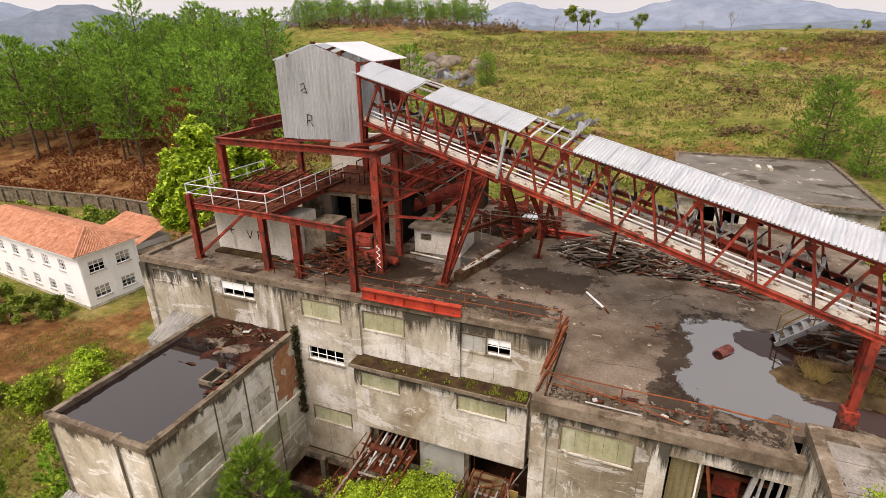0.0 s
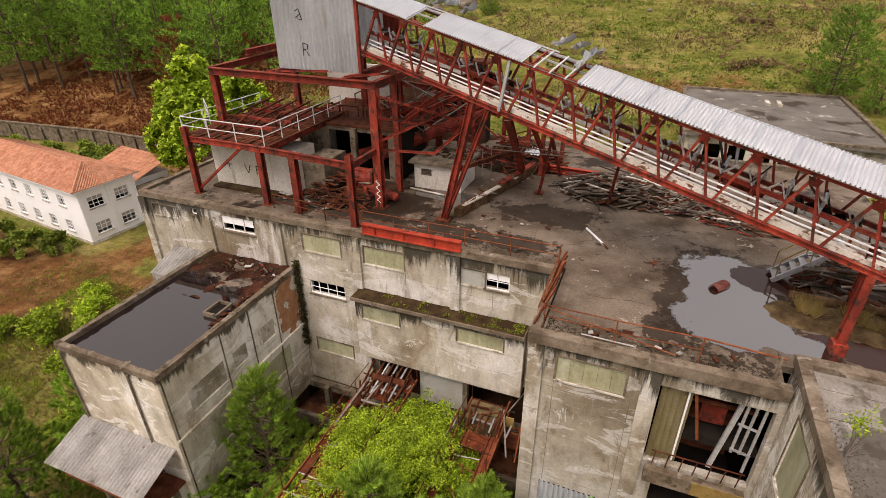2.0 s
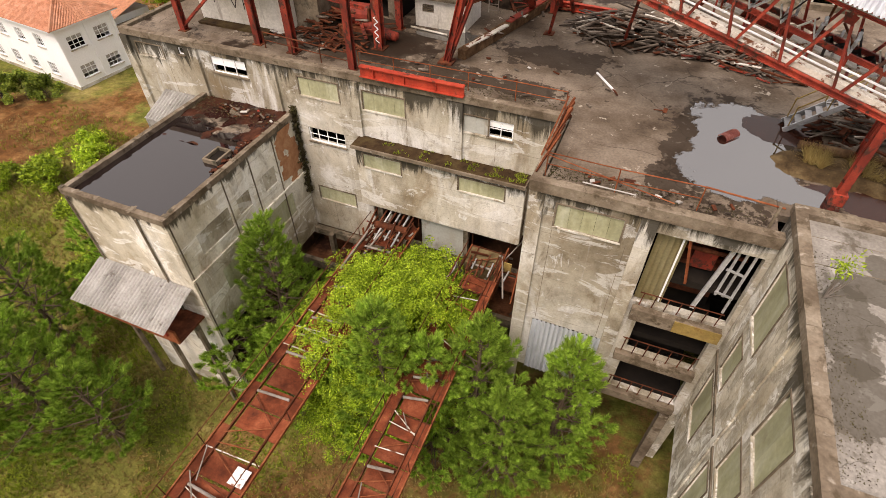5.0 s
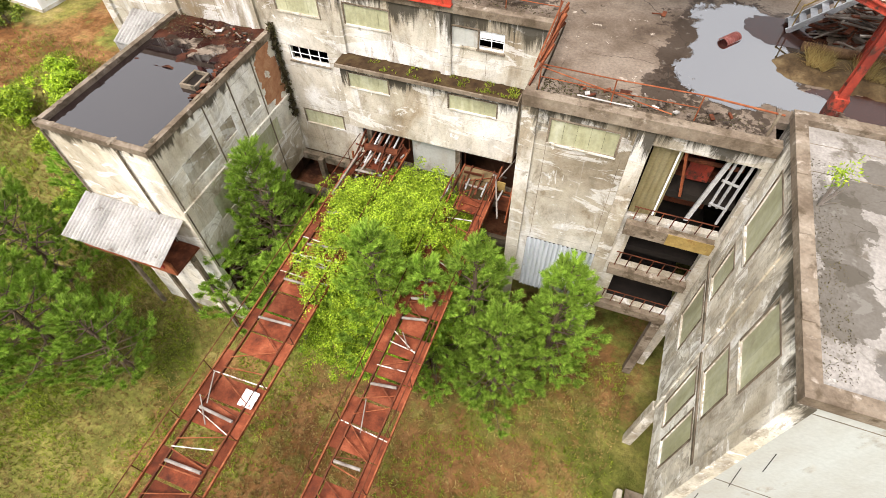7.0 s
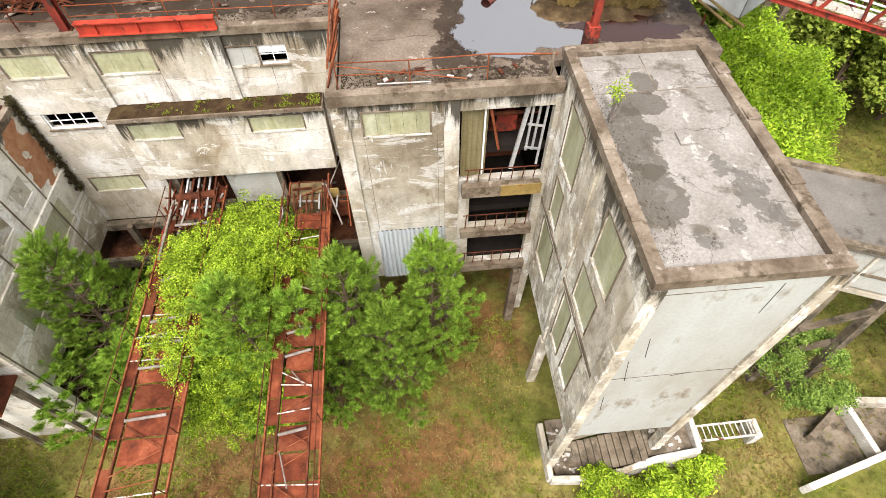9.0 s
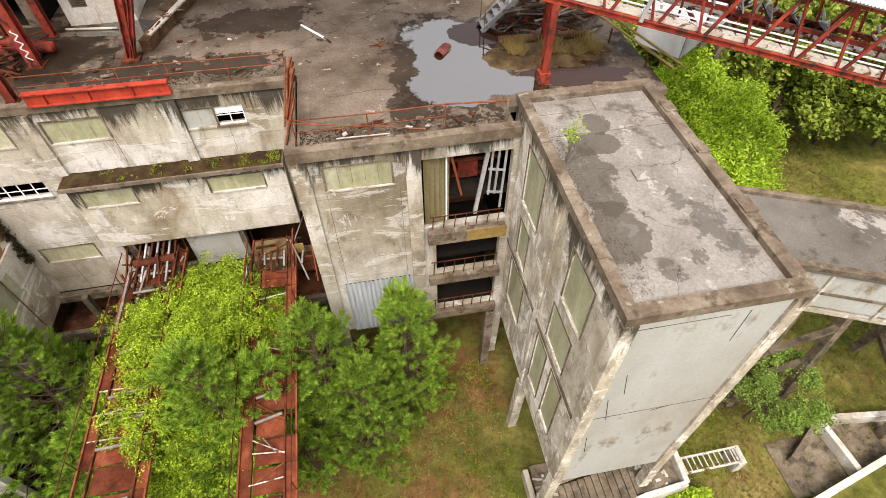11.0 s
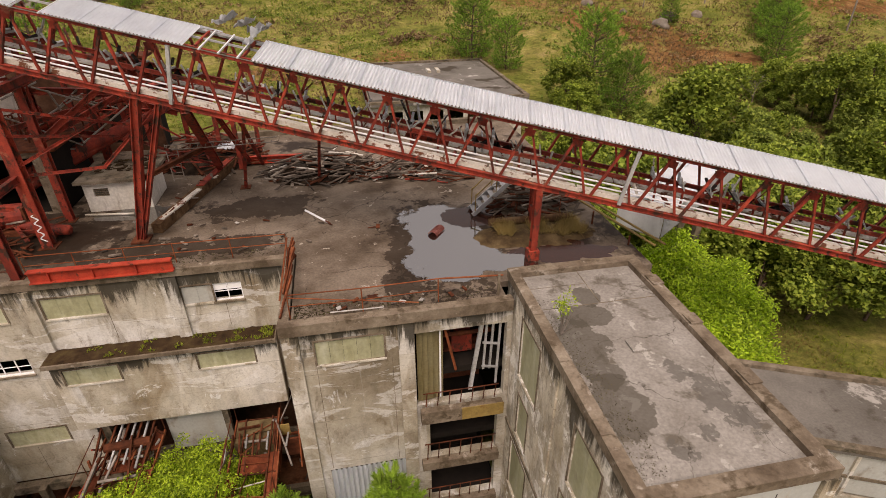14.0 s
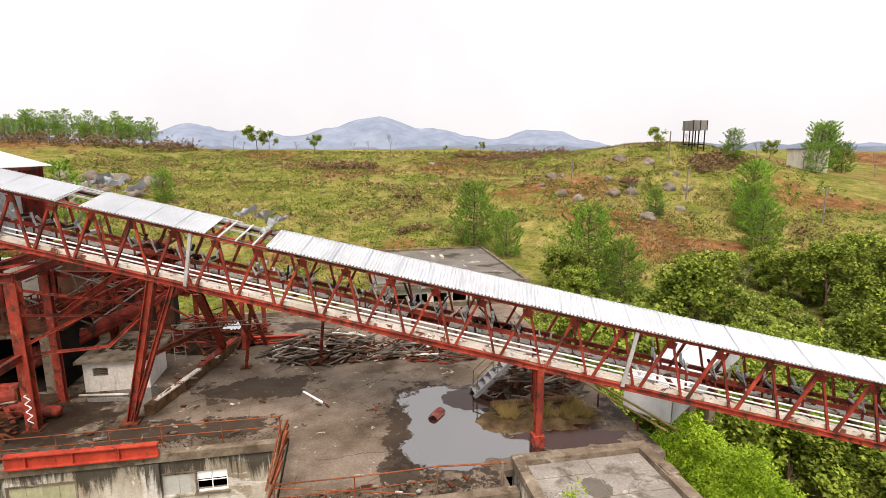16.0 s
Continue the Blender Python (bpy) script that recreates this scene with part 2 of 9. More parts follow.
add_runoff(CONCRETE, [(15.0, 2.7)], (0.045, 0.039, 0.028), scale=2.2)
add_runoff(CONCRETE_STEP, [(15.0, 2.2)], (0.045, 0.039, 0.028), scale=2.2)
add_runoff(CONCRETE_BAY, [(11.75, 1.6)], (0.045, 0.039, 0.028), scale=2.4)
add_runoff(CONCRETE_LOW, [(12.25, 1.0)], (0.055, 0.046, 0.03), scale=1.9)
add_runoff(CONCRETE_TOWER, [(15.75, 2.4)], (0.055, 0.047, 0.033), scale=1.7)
CONCRETE_EDGE = material("mossy_coping_concrete", [(0.085, 0.062, 0.042), (0.185, 0.146, 0.107), (0.29, 0.245, 0.19)], 0.9, (1, 1, 1), 0.92, bump=0.5, bump_scale=9, grain=0.7,
                         second=(0.34, 0.30, 0.25), second_at=(0.6, 0.68), second_scale=1.7, grime=(0.085, 0.064, 0.042), grime_at=(0.53, 0.64), grime_scale=1.9)
CONCRETE_DARK = material("stained_concrete", [(0.085, 0.066, 0.044), (0.18, 0.145, 0.105), (0.29, 0.245, 0.19)], 1.1, (1, 1, 1), 0.92, bump=0.4, bump_scale=9,
                         grime=(0.055, 0.05, 0.035), grime_at=(0.5, 0.66), grime_scale=1.6)
PALE_WALL = material("pale_render", [(0.33, 0.305, 0.255), (0.41, 0.42, 0.395), (0.47, 0.505, 0.495)], 0.35, (1, 1, 0.5), 0.9, bump=0.25, bump_scale=9, grain=0.3,
                     second=(0.42, 0.375, 0.31), second_at=(0.56, 0.72), second_scale=0.7,
                     grime=(0.17, 0.14, 0.10), grime_at=(0.57, 0.7), grime_scale=0.7, grime_stretch=(1, 1, 0.5))
ROOF = material("wet_roof_concrete", [(0.046, 0.03, 0.019), (0.115, 0.087, 0.063), (0.19, 0.152, 0.118), (0.25, 0.208, 0.166)], 0.4, (1, 1, 1), 0.82, bump=0.4, bump_scale=10, grain=0.8,
                second=(0.34, 0.30, 0.25), second_at=(0.63, 0.645), second_scale=1.5,
                grime=(0.026, 0.016, 0.010), grime_at=(0.555, 0.6), grime_scale=0.2, gloss=0.6)
TOWER_ROOF = material("patched_roof_screed", [(0.19, 0.172, 0.15), (0.26, 0.242, 0.218), (0.325, 0.306, 0.28)], 0.7, (1, 1, 1), 0.85, bump=0.4, bump_scale=11, grain=0.75,
                      second=(0.36, 0.345, 0.315), second_at=(0.59, 0.615), second_scale=1.2, grime=(0.12, 0.105, 0.085), grime_at=(0.56, 0.64), grime_scale=0.9)
for m_, k_ in ((TOWER_ROOF, 0.12), (ROOF, 0.16)):
    m_.node_tree.nodes["Principled BSDF"].inputs["Specular IOR Level"].default_value = k_


def add_blots(m, blots, colour, ragged=0.5, soft=0.18, depth=0.8, scale=1.1):
    """Dark water stains and other darkened patches, ragged outline: (x, y, half width, half length) on a roof."""
    nt = m.node_tree
    bsdf = nt.nodes["Principled BSDF"]
    col = bsdf.inputs["Base Color"].links[0].from_socket
    pos = nt.nodes.new("ShaderNodeNewGeometry").outputs["Position"]
    sep = nt.nodes.new("ShaderNodeSeparateXYZ")
    nt.links.new(pos, sep.inputs[0])
    rag = maths(nt, "MULTIPLY", maths(nt, "SUBTRACT", noise_tex(nt, pos, scale, 10, 0.68), 0.5), ragged * 9)
    for x, y, rx, ry in blots:
        dx = maths(nt, "DIVIDE", maths(nt, "SUBTRACT", sep.outputs[0], x), rx)
        dy = maths(nt, "DIVIDE", maths(nt, "SUBTRACT", sep.outputs[1], y), ry)
        d = maths(nt, "ADD", maths(nt, "ADD", maths(nt, "MULTIPLY", dx, dx), maths(nt, "MULTIPLY", dy, dy)), rag)
        col = mixc(nt, ramp(nt, d, [(0.9, grey_of(depth)), (0.9 + soft, grey_of(0))]), col, colour)
    nt.links.new(col, bsdf.inputs["Base Color"])


add_blots(TOWER_ROOF, [(1.1, 2.7, 0.75, 1.3), (1.25, 5.0, 0.75, 1.6), (1.9, 6.5, 0.95, 0.55), (2.3, 7.5, 0.4, 0.6)], (0.07, 0.061, 0.047), 0.5, 1.3, 0.72, 0.9)
add_blots(TOWER_ROOF, [(3.75, 2.6, 0.5, 0.85), (3.3, 3.6, 0.3, 0.35), (4.1, 1.7, 0.25, 0.4), (2.9, 1.6, 0.25, 0.25), (2.0, 1.2, 0.3, 0.3)], (0.105, 0.097, 0.085), 1.0, 0.06, 0.75, 2.6)
# the two blots near x -20 darken the deck below the headframe
add_blots(ROOF, [(-20.5, 18.0, 5.0, 2.4), (-9.3, 18.2, 2.6, 1.3), (-12.5, 14.9, 4.5, 0.9), (-1.6, 13.4, 2.3, 3.9), (-20.0, 15.8, 5.0, 1.6), (-3.4, 10.4, 0.8, 1.2)], (0.026, 0.017, 0.011), 0.6)
add_cracks(TOWER_ROOF, 0.36, 0.004, (0.05, 0.042, 0.032))
add_cracks(ROOF, 0.33, 0.006, (0.02, 0.015, 0.01))
RED = material("rusting_red_steel", [(0.08, 0.013, 0.008), (0.245, 0.03, 0.016), (0.42, 0.062, 0.032)], 1.6, (1, 1, 0.6), 0.75, bump=0.3, bump_scale=22, grain=0.8,
               second=(0.05, 0.02, 0.012), second_at=(0.52, 0.6), second_scale=3.0, vary=0.18,
               grime=(0.27, 0.10, 0.06), grime_at=(0.62, 0.7), grime_scale=1.1)
RED_BRIGHT = material("fresh_red_lead_steel", [(0.22, 0.024, 0.012), (0.42, 0.045, 0.022), (0.50, 0.075, 0.035)], 1.6, (1, 1, 0.6), 0.7, bump=0.25, bump_scale=22, grain=0.7,
                      second=(0.10, 0.025, 0.014), second_at=(0.56, 0.64), second_scale=2.5)
RUST = material("rusted_steel", [(0.03, 0.012, 0.008), (0.10, 0.032, 0.016), (0.19, 0.06, 0.028)], 2.2, (1, 1, 1), 0.85, bump=0.4, bump_scale=25, vary=0.2)
RUST_PLATE = material("bright_rust_plate", [(0.04, 0.013, 0.008), (0.15, 0.038, 0.017), (0.27, 0.085, 0.042)], 1.4, (1, 1, 1), 0.85, bump=0.4, bump_scale=18, vary=0.35, grain=0.8)
RUST_RAIL = material("orange_rusted_rail", [(0.11, 0.03, 0.014), (0.22, 0.065, 0.028), (0.31, 0.12, 0.055)], 3.0, (1, 1, 1), 0.8, bump=0.3, bump_scale=25, vary=0.2)
SHEET = material("weathered_white_sheet", grain=0.25, colours=[(0.50, 0.52, 0.54), (0.64, 0.665, 0.69), (0.74, 0.77, 0.80)], scale=0.8, stretch=(1, 1, 0.25), rough=0.55, bump=0.1, bump_scale=6,
                 grime=(0.30, 0.25, 0.19), grime_at=(0.6, 0.8), grime_scale=1.1, grime_stretch=(2, 2, 0.2))
ROOF_SHEET = material("pale_roof_sheet", grain=0.12, colours=[(0.76, 0.80, 0.85), (0.83, 0.875, 0.92), (0.86, 0.905, 0.95)], scale=0.7, rough=0.5, bump=0.1, bump_scale=6,
                      second=(0.48, 0.43, 0.36), second_at=(0.66, 0.76), second_scale=0.9)
OLD_SHEET = material("old_fibre_cement_sheet", [(0.30, 0.285, 0.26), (0.47, 0.455, 0.43), (0.62, 0.61, 0.585)], 1.2, (1, 1, 1), 0.85, bump=0.2, bump_scale=10,
                     grime=(0.13, 0.105, 0.085), grime_at=(0.55, 0.7), grime_scale=0.8, vary=0.1)
GREEN_GLASS = material("greenish_fibreglass", [(0.27, 0.265, 0.15), (0.40, 0.40, 0.26), (0.52, 0.53, 0.41)], 1.6, (1, 1, 0.25), 0.5, bump=0.1, bump_scale=6,
                       grime=(0.22, 0.19, 0.12), grime_at=(0.6, 0.8), grime_scale=1.0, vary=0.12)
WALKWAY = material("dusty_walkway_plank", [(0.38, 0.34, 0.28), (0.58, 0.55, 0.49), (0.70, 0.68, 0.64)], 1.4, (1, 1, 1), 0.9, bump=0.3, bump_scale=14,
                   second=(0.15, 0.06, 0.035), second_at=(0.545, 0.6), second_scale=2.2)
WHITE_PAINT = material("chalky_white_paint", [(0.84, 0.86, 0.88), (0.90, 0.92, 0.94), (0.92, 0.94, 0.96)], 0.5, (1, 1, 0.5), 0.8, bump=0.1, bump_scale=8, grain=0.15,
                       grime=(0.5, 0.47, 0.42), grime_at=(0.64, 0.8), grime_scale=0.5, grime_stretch=(1.5, 1.5, 0.3))
HUT_WALL = material("dirty_white_render", [(0.48, 0.445, 0.375), (0.64, 0.61, 0.55), (0.72, 0.70, 0.65)], 0.8, (1, 1, 0.5), 0.9, bump=0.2, bump_scale=8,
                    grime=(0.19, 0.15, 0.11), grime_at=(0.58, 0.75), grime_scale=0.9, grime_stretch=(2, 2, 0.25))
TILE = material("clay_roof_tile", [(0.36, 0.155, 0.09), (0.47, 0.225, 0.14), (0.55, 0.30, 0.205)], 1.2, (1, 1, 1), 0.9, bump=0.2, bump_scale=12, vary=0.12, island=0.15,
                grime=(0.24, 0.14, 0.10), grime_at=(0.6, 0.8), grime_scale=0.4)
WOOD = material("grey_weathered_wood", [(0.045, 0.032, 0.024), (0.125, 0.098, 0.078), (0.30, 0.265, 0.225)], 1.6, (1, 1, 1), 0.9, bump=0.3, bump_scale=20, vary=0.55)
# near-black: shade of rooms put into the colour; also cracks and tank legs
DARK = material("near_black_and_room_shade", [(0.008, 0.007, 0.006), (0.015, 0.012, 0.01), (0.025, 0.02, 0.015)], 0.8, rough=0.95, bump=0.2)
MOSS = material("mossy_dirt", [(0.018, 0.011, 0.006), (0.05, 0.03, 0.015), (0.085, 0.062, 0.026)], 2.0, rough=0.95, bump=0.6, bump_scale=15,
                second=(0.08, 0.10, 0.025), second_at=(0.64, 0.72), second_scale=1.4)
GALV = material("galvanised_grey_steel", [(0.32, 0.33, 0.335), (0.44, 0.45, 0.46), (0.54, 0.55, 0.56)], 1.5, rough=0.5, metal=0.35, bump=0.15, vary=0.2,
                second=(0.26, 0.15, 0.09), second_at=(0.62, 0.72), second_scale=2.5)
RUBBER = material("perished_black_rubber", [(0.018, 0.017, 0.016), (0.035, 0.03, 0.028), (0.06, 0.05, 0.045)], 1.5, rough=0.8, bump=0.2)
YELLOW = material("faded_yellow_paint", [(0.18, 0.12, 0.04), (0.29, 0.20, 0.065), (0.38, 0.28, 0.10)], 2.0, rough=0.6, bump=0.15,
                  second=(0.2, 0.09, 0.03), second_at=(0.6, 0.7), second_scale=2.5)
BRICK = material("bare_orange_brick", [(0.30, 0.13, 0.065), (0.42, 0.21, 0.115), (0.50, 0.29, 0.17)], 2.0, rough=0.95, bump=0.4, bump_scale=14)
ASPHALT = material("worn_dark_screed", [(0.105, 0.095, 0.082), (0.155, 0.144, 0.128), (0.21, 0.195, 0.175)], 0.3, rough=0.9, bump=0.3, bump_scale=10,
                   second=(0.34, 0.325, 0.30), second_at=(0.6, 0.63), second_scale=0.35, grime=(0.06, 0.05, 0.038), grime_at=(0.56, 0.62), grime_scale=0.22)
ROCK = material("granite_boulder", [(0.10, 0.08, 0.06), (0.19, 0.16, 0.13), (0.27, 0.24, 0.21)], 0.6, rough=0.95, bump=0.5, bump_scale=4, vary=0.2, bump_dist=0.1)
BARK = material("pine_bark", [(0.06, 0.042, 0.03), (0.12, 0.085, 0.06), (0.17, 0.13, 0.1)], 2.5, (1, 1, 0.3), 0.95, bump=0.6, bump_scale=12)
DRY_WOOD = material("bare_dead_branches", [(0.13, 0.11, 0.09), (0.22, 0.19, 0.16), (0.30, 0.27, 0.24)], 2.5, (1, 1, 0.3), 0.95, bump=0.3)
WATER = bpy.data.materials.new("rain_water")
WATER.use_nodes = True
_b = WATER.node_tree.nodes["Principled BSDF"]
_b.inputs["Base Color"].default_value = (0.014, 0.011, 0.009, 1)
_b.inputs["Roughness"].default_value, _b.inputs["IOR"].default_value = 0.03, 2.5
_b.inputs["Specular IOR Level"].default_value = 0.9
_nt = WATER.node_tree
_bp = _nt.nodes.new("ShaderNodeBump")
_bp.inputs["Strength"].default_value, _bp.inputs["Distance"].default_value = 0.03, 0.01
_nt.links.new(noise_tex(_nt, _nt.nodes.new("ShaderNodeNewGeometry").outputs["Position"], 2.5, 2), _bp.inputs["Height"])
_nt.links.new(_bp.outputs[0], _b.inputs["Normal"])


def leaf_material(name, dark, mid, light, rough=0.6, through=0.28, clump=0.5, low=0.55, high=1.3):
    m = bpy.data.materials.new(name)
    m.use_nodes = True
    nt = m.node_tree
    bsdf = nt.nodes["Principled BSDF"]
    geo = nt.nodes.new("ShaderNodeNewGeometry")
    c = ramp(nt, geo.outputs["Random Per Island"], [(0.0, dark), (0.5, mid), (1.0, light)])
    big = noise_tex(nt, geo.outputs["Position"], clump, 3)
    c = mixc(nt, 0.75, c, ramp(nt, big, [(0.32, grey_of(low)), (0.68, grey_of(high))]), "MULTIPLY")
    rnd = nt.nodes.new("ShaderNodeObjectInfo").outputs["Random"]
    v = nt.nodes.new("ShaderNodeMapRange")
    v.inputs[3].default_value, v.inputs[4].default_value = 0.82, 1.2
    nt.links.new(rnd, v.inputs[0])
    h = nt.nodes.new("ShaderNodeHueSaturation")
    nt.links.new(v.outputs[0], h.inputs["Value"])
    nt.links.new(c, h.inputs["Color"])
    nt.links.new(h.outputs[0], bsdf.inputs["Base Color"])
    bsdf.inputs["Roughness"].default_value = rough
    bsdf.inputs["Specular IOR Level"].default_value = 0.2
    trans = nt.nodes.new("ShaderNodeBsdfTranslucent")
    nt.links.new(h.outputs[0], trans.inputs[0])
    mix = nt.nodes.new("ShaderNodeMixShader")
    mix.inputs[0].default_value = through
    nt.links.new(bsdf.outputs[0], mix.inputs[1])
    nt.links.new(trans.outputs[0], mix.inputs[2])
    nt.links.new(mix.outputs[0], nt.nodes["Material Output"].inputs[0])
    return m


PINE = leaf_material("pine_needles", (0.07, 0.155, 0.02), (0.18, 0.34, 0.04), (0.34, 0.53, 0.08), through=0.3, clump=0.35, low=0.4, high=1.45)
PINE_NEAR = leaf_material("fresh_pine_needles", (0.13, 0.24, 0.028), (0.27, 0.44, 0.05), (0.41, 0.58, 0.09), through=0.3, clump=1.6, low=0.4, high=1.4)
LIME = leaf_material("lime_green_leaves", (0.085, 0.155, 0.010), (0.275, 0.41, 0.024), (0.51, 0.65, 0.056), 0.5, clump=1.3, low=0.45)
LEAF = leaf_material("green_leaves", (0.12, 0.22, 0.014), (0.35, 0.53, 0.032), (0.56, 0.73, 0.065), 0.5, clump=1.0)
SHRUB = leaf_material("dull_shrub_leaves", (0.085, 0.13, 0.02), (0.19, 0.26, 0.042), (0.34, 0.40, 0.08))
DRYLEAF = leaf_material("dry_brown_brush", (0.14, 0.088, 0.042), (0.24, 0.155, 0.08), (0.36, 0.25, 0.14))
RUSTLEAF = leaf_material("reddish_dead_needles", (0.13, 0.035, 0.015), (0.24, 0.065, 0.025), (0.34, 0.12, 0.04))
STRAW = leaf_material("straw_grass", (0.20, 0.13, 0.045), (0.37, 0.27, 0.10), (0.50, 0.41, 0.17))
GRASSB = leaf_material("grass_blades", (0.13, 0.19, 0.018), (0.27, 0.34, 0.036), (0.42, 0.45, 0.07))

HILL_GRASS = leaf_material("hill_grass_blades", (0.085, 0.14, 0.016), (0.20, 0.275, 0.034), (0.35, 0.39, 0.065))

# ---- mesh helpers ----
BASE = {}


def thing(name, label, category, base=(0, 0, 0), group="", kind=""):
    ob = tagged(new(name), label, category, group, kind)
    ob.location = base
    BASE[ob.name] = Vector(base)
    return ob


def part(name, bm, mat, parent, label="", smooth=False):
    """Links a bmesh, drawn in world metres, as one mesh under a thing or a part."""
    me = bpy.data.meshes.new(name)
    base = BASE[parent.name]
    bmesh.ops.translate(bm, verts=bm.verts, vec=-base)
    bm.to_mesh(me)
    bm.free()
    me.materials.append(mat)
    if smooth:
        for p in me.polygons:
            p.use_smooth = True
    ob = new(name, me)
    ob.parent = parent
    BASE[ob.name] = base
    if label:
        ob["label"] = label
    return ob


def solid(name, bm, mat, label, category, kind="", group="", smooth=False):
    me = bpy.data.meshes.new(name)
    c = Vector((0, 0, 0))
    bm.to_mesh(me)
    bm.free()
    me.materials.append(mat)
    if smooth:
        for p in me.polygons:
            p.use_smooth = True
    ob = tagged(new(name, me), label, category, group, kind)
    BASE[ob.name] = c
    return ob


def mesh_of(verts, faces, name, mat, smooth=False):
    me = bpy.data.meshes.new(name)
    me.from_pydata(verts, [], faces)
    me.materials.append(mat)
    if smooth:
        me.polygons.foreach_set("use_smooth", [True] * len(me.polygons))
    return me


def box(bm, x0, y0, z0, x1, y1, z1):
    v = [bm.verts.new(p) for p in ((x0, y0, z0), (x1, y0, z0), (x1, y1, z0), (x0, y1, z0), (x0, y0, z1), (x1, y0, z1), (x1, y1, z1), (x0, y1, z1))]
    for f in ((3, 2, 1, 0), (4, 5, 6, 7), (0, 1, 5, 4), (1, 2, 6, 5), (2, 3, 7, 6), (3, 0, 4, 7)):
        bm.faces.new([v[i] for i in f])
    return v


def boxes(*rows):
    bm = bmesh.new()
    for r in rows:
        box(bm, *r)
    return bm


def frame_of(a, b, up=(0, 0, 1)):
    a, b = Vector(a), Vector(b)
    d = (b - a).normalized()
    u = Vector(up)
    if abs(d.dot(u)) > 0.98:
        u = Vector((0, 1, 0))
    s = d.cross(u).normalized()
    return a, b, d, s, s.cross(d).normalized()


def bar(bm, a, b, w, h=None, up=(0, 0, 1)):
    """A square bar from a to b."""
    h = h or w
    a, b, d, s, u = frame_of(a, b, up)
    ring = [(-w / 2, -h / 2), (w / 2, -h / 2), (w / 2, h / 2), (-w / 2, h / 2)]
    va = [bm.verts.new(a + s * x + u * y) for x, y in ring]
    vb = [bm.verts.new(b + s * x + u * y) for x, y in ring]
    bm.faces.new(va), bm.faces.new(vb[::-1])
    for i in range(4):
        j = (i + 1) % 4
        bm.faces.new((va[j], va[i], vb[i], vb[j]))


def section(bm, a, b, pts, up=(0, 0, 1)):
    """Sweeps a closed outline (counter-clockwise) from a to b."""
    a, b, d, s, u = frame_of(a, b, up)
    va = [bm.verts.new(a + s * x + u * y) for x, y in pts]
    vb = [bm.verts.new(b + s * x + u * y) for x, y in pts]
    n = len(pts)
    bm.faces.new(va), bm.faces.new(vb[::-1])
    for i in range(n):
        j = (i + 1) % n
        bm.faces.new((va[j], va[i], vb[i], vb[j]))


def h_beam(bm, a, b, w=0.25, h=0.3, t=0.03, up=(0, 0, 1)):
    x, y = w / 2, h / 2
    section(bm, a, b, [(-x, -y), (x, -y), (x, -y + t), (t / 2, -y + t), (t / 2, y - t), (x, y - t), (x, y), (-x, y), (-x, y - t), (-t / 2, y - t), (-t / 2, -y + t), (-x, -y + t)], up)


def angle_iron(bm, a, b, w=0.1, t=0.015, up=(0, 0, 1)):
    section(bm, a, b, [(0, 0), (w, 0), (w, t), (t, t), (t, w), (0, w)], up)


def pipe(bm, a, b, r, n=8):
    a, b, d, s, u = frame_of(a, b)
    ra = [bm.verts.new(a + (s * math.cos(k * 2 * math.pi / n) + u * math.sin(k * 2 * math.pi / n)) * r) for k in range(n)]
    rb = [bm.verts.new(b + (s * math.cos(k * 2 * math.pi / n) + u * math.sin(k * 2 * math.pi / n)) * r) for k in range(n)]
    bm.faces.new(ra), bm.faces.new(rb[::-1])
    for i in range(n):
        j = (i + 1) % n
        bm.faces.new((ra[j], ra[i], rb[i], rb[j]))


def one(fn, *args, **kw):
    bm = bmesh.new()
    fn(bm, *args, **kw)
    return bm


def wall(bm, axis, at, thick, u0, u1, z0, z1, holes=()):
    """An upright wall in the plane axis = at, thick towards plus, with rectangular holes (ua, za, ub, zb) right through it."""
    us = sorted({u0, u1, *[h[0] for h in holes], *[h[2] for h in holes]})
    zs = sorted({z0, z1, *[h[1] for h in holes], *[h[3] for h in holes]})
    us, zs = [u for u in us if u0 <= u <= u1], [z for z in zs if z0 <= z <= z1]

    def full(i, j):
        if not (0 <= i < len(us) - 1 and 0 <= j < len(zs) - 1):
            return False
        u, z = (us[i] + us[i + 1]) / 2, (zs[j] + zs[j + 1]) / 2
        return not any(h[0] < u < h[2] and h[1] < z < h[3] for h in holes)

    cache = {}

    def v(u, z, back):
        k = (u, z, back)
        if k not in cache:
            w = at + thick * back
            cache[k] = bm.verts.new((w, u, z) if axis == "x" else (u, w, z))
        return cache[k]

    for i in range(len(us) - 1):
        for j in range(len(zs) - 1):
            if not full(i, j):
                continue
            a, b, c, d = us[i], us[i + 1], zs[j], zs[j + 1]
            bm.faces.new((v(a, c, 0), v(b, c, 0), v(b, d, 0), v(a, d, 0)))
            bm.faces.new((v(a, c, 1), v(a, d, 1), v(b, d, 1), v(b, c, 1)))
            if not full(i - 1, j):
                bm.faces.new((v(a, c, 0), v(a, d, 0), v(a, d, 1), v(a, c, 1)))
            if not full(i + 1, j):
                bm.faces.new((v(b, c, 0), v(b, c, 1), v(b, d, 1), v(b, d, 0)))
            if not full(i, j - 1):
                bm.faces.new((v(a, c, 0), v(a, c, 1), v(b, c, 1), v(b, c, 0)))
            if not full(i, j + 1):
                bm.faces.new((v(a, d, 0), v(b, d, 0), v(b, d, 1), v(a, d, 1)))
    bmesh.ops.recalc_face_normals(bm, faces=bm.faces)
    return bm


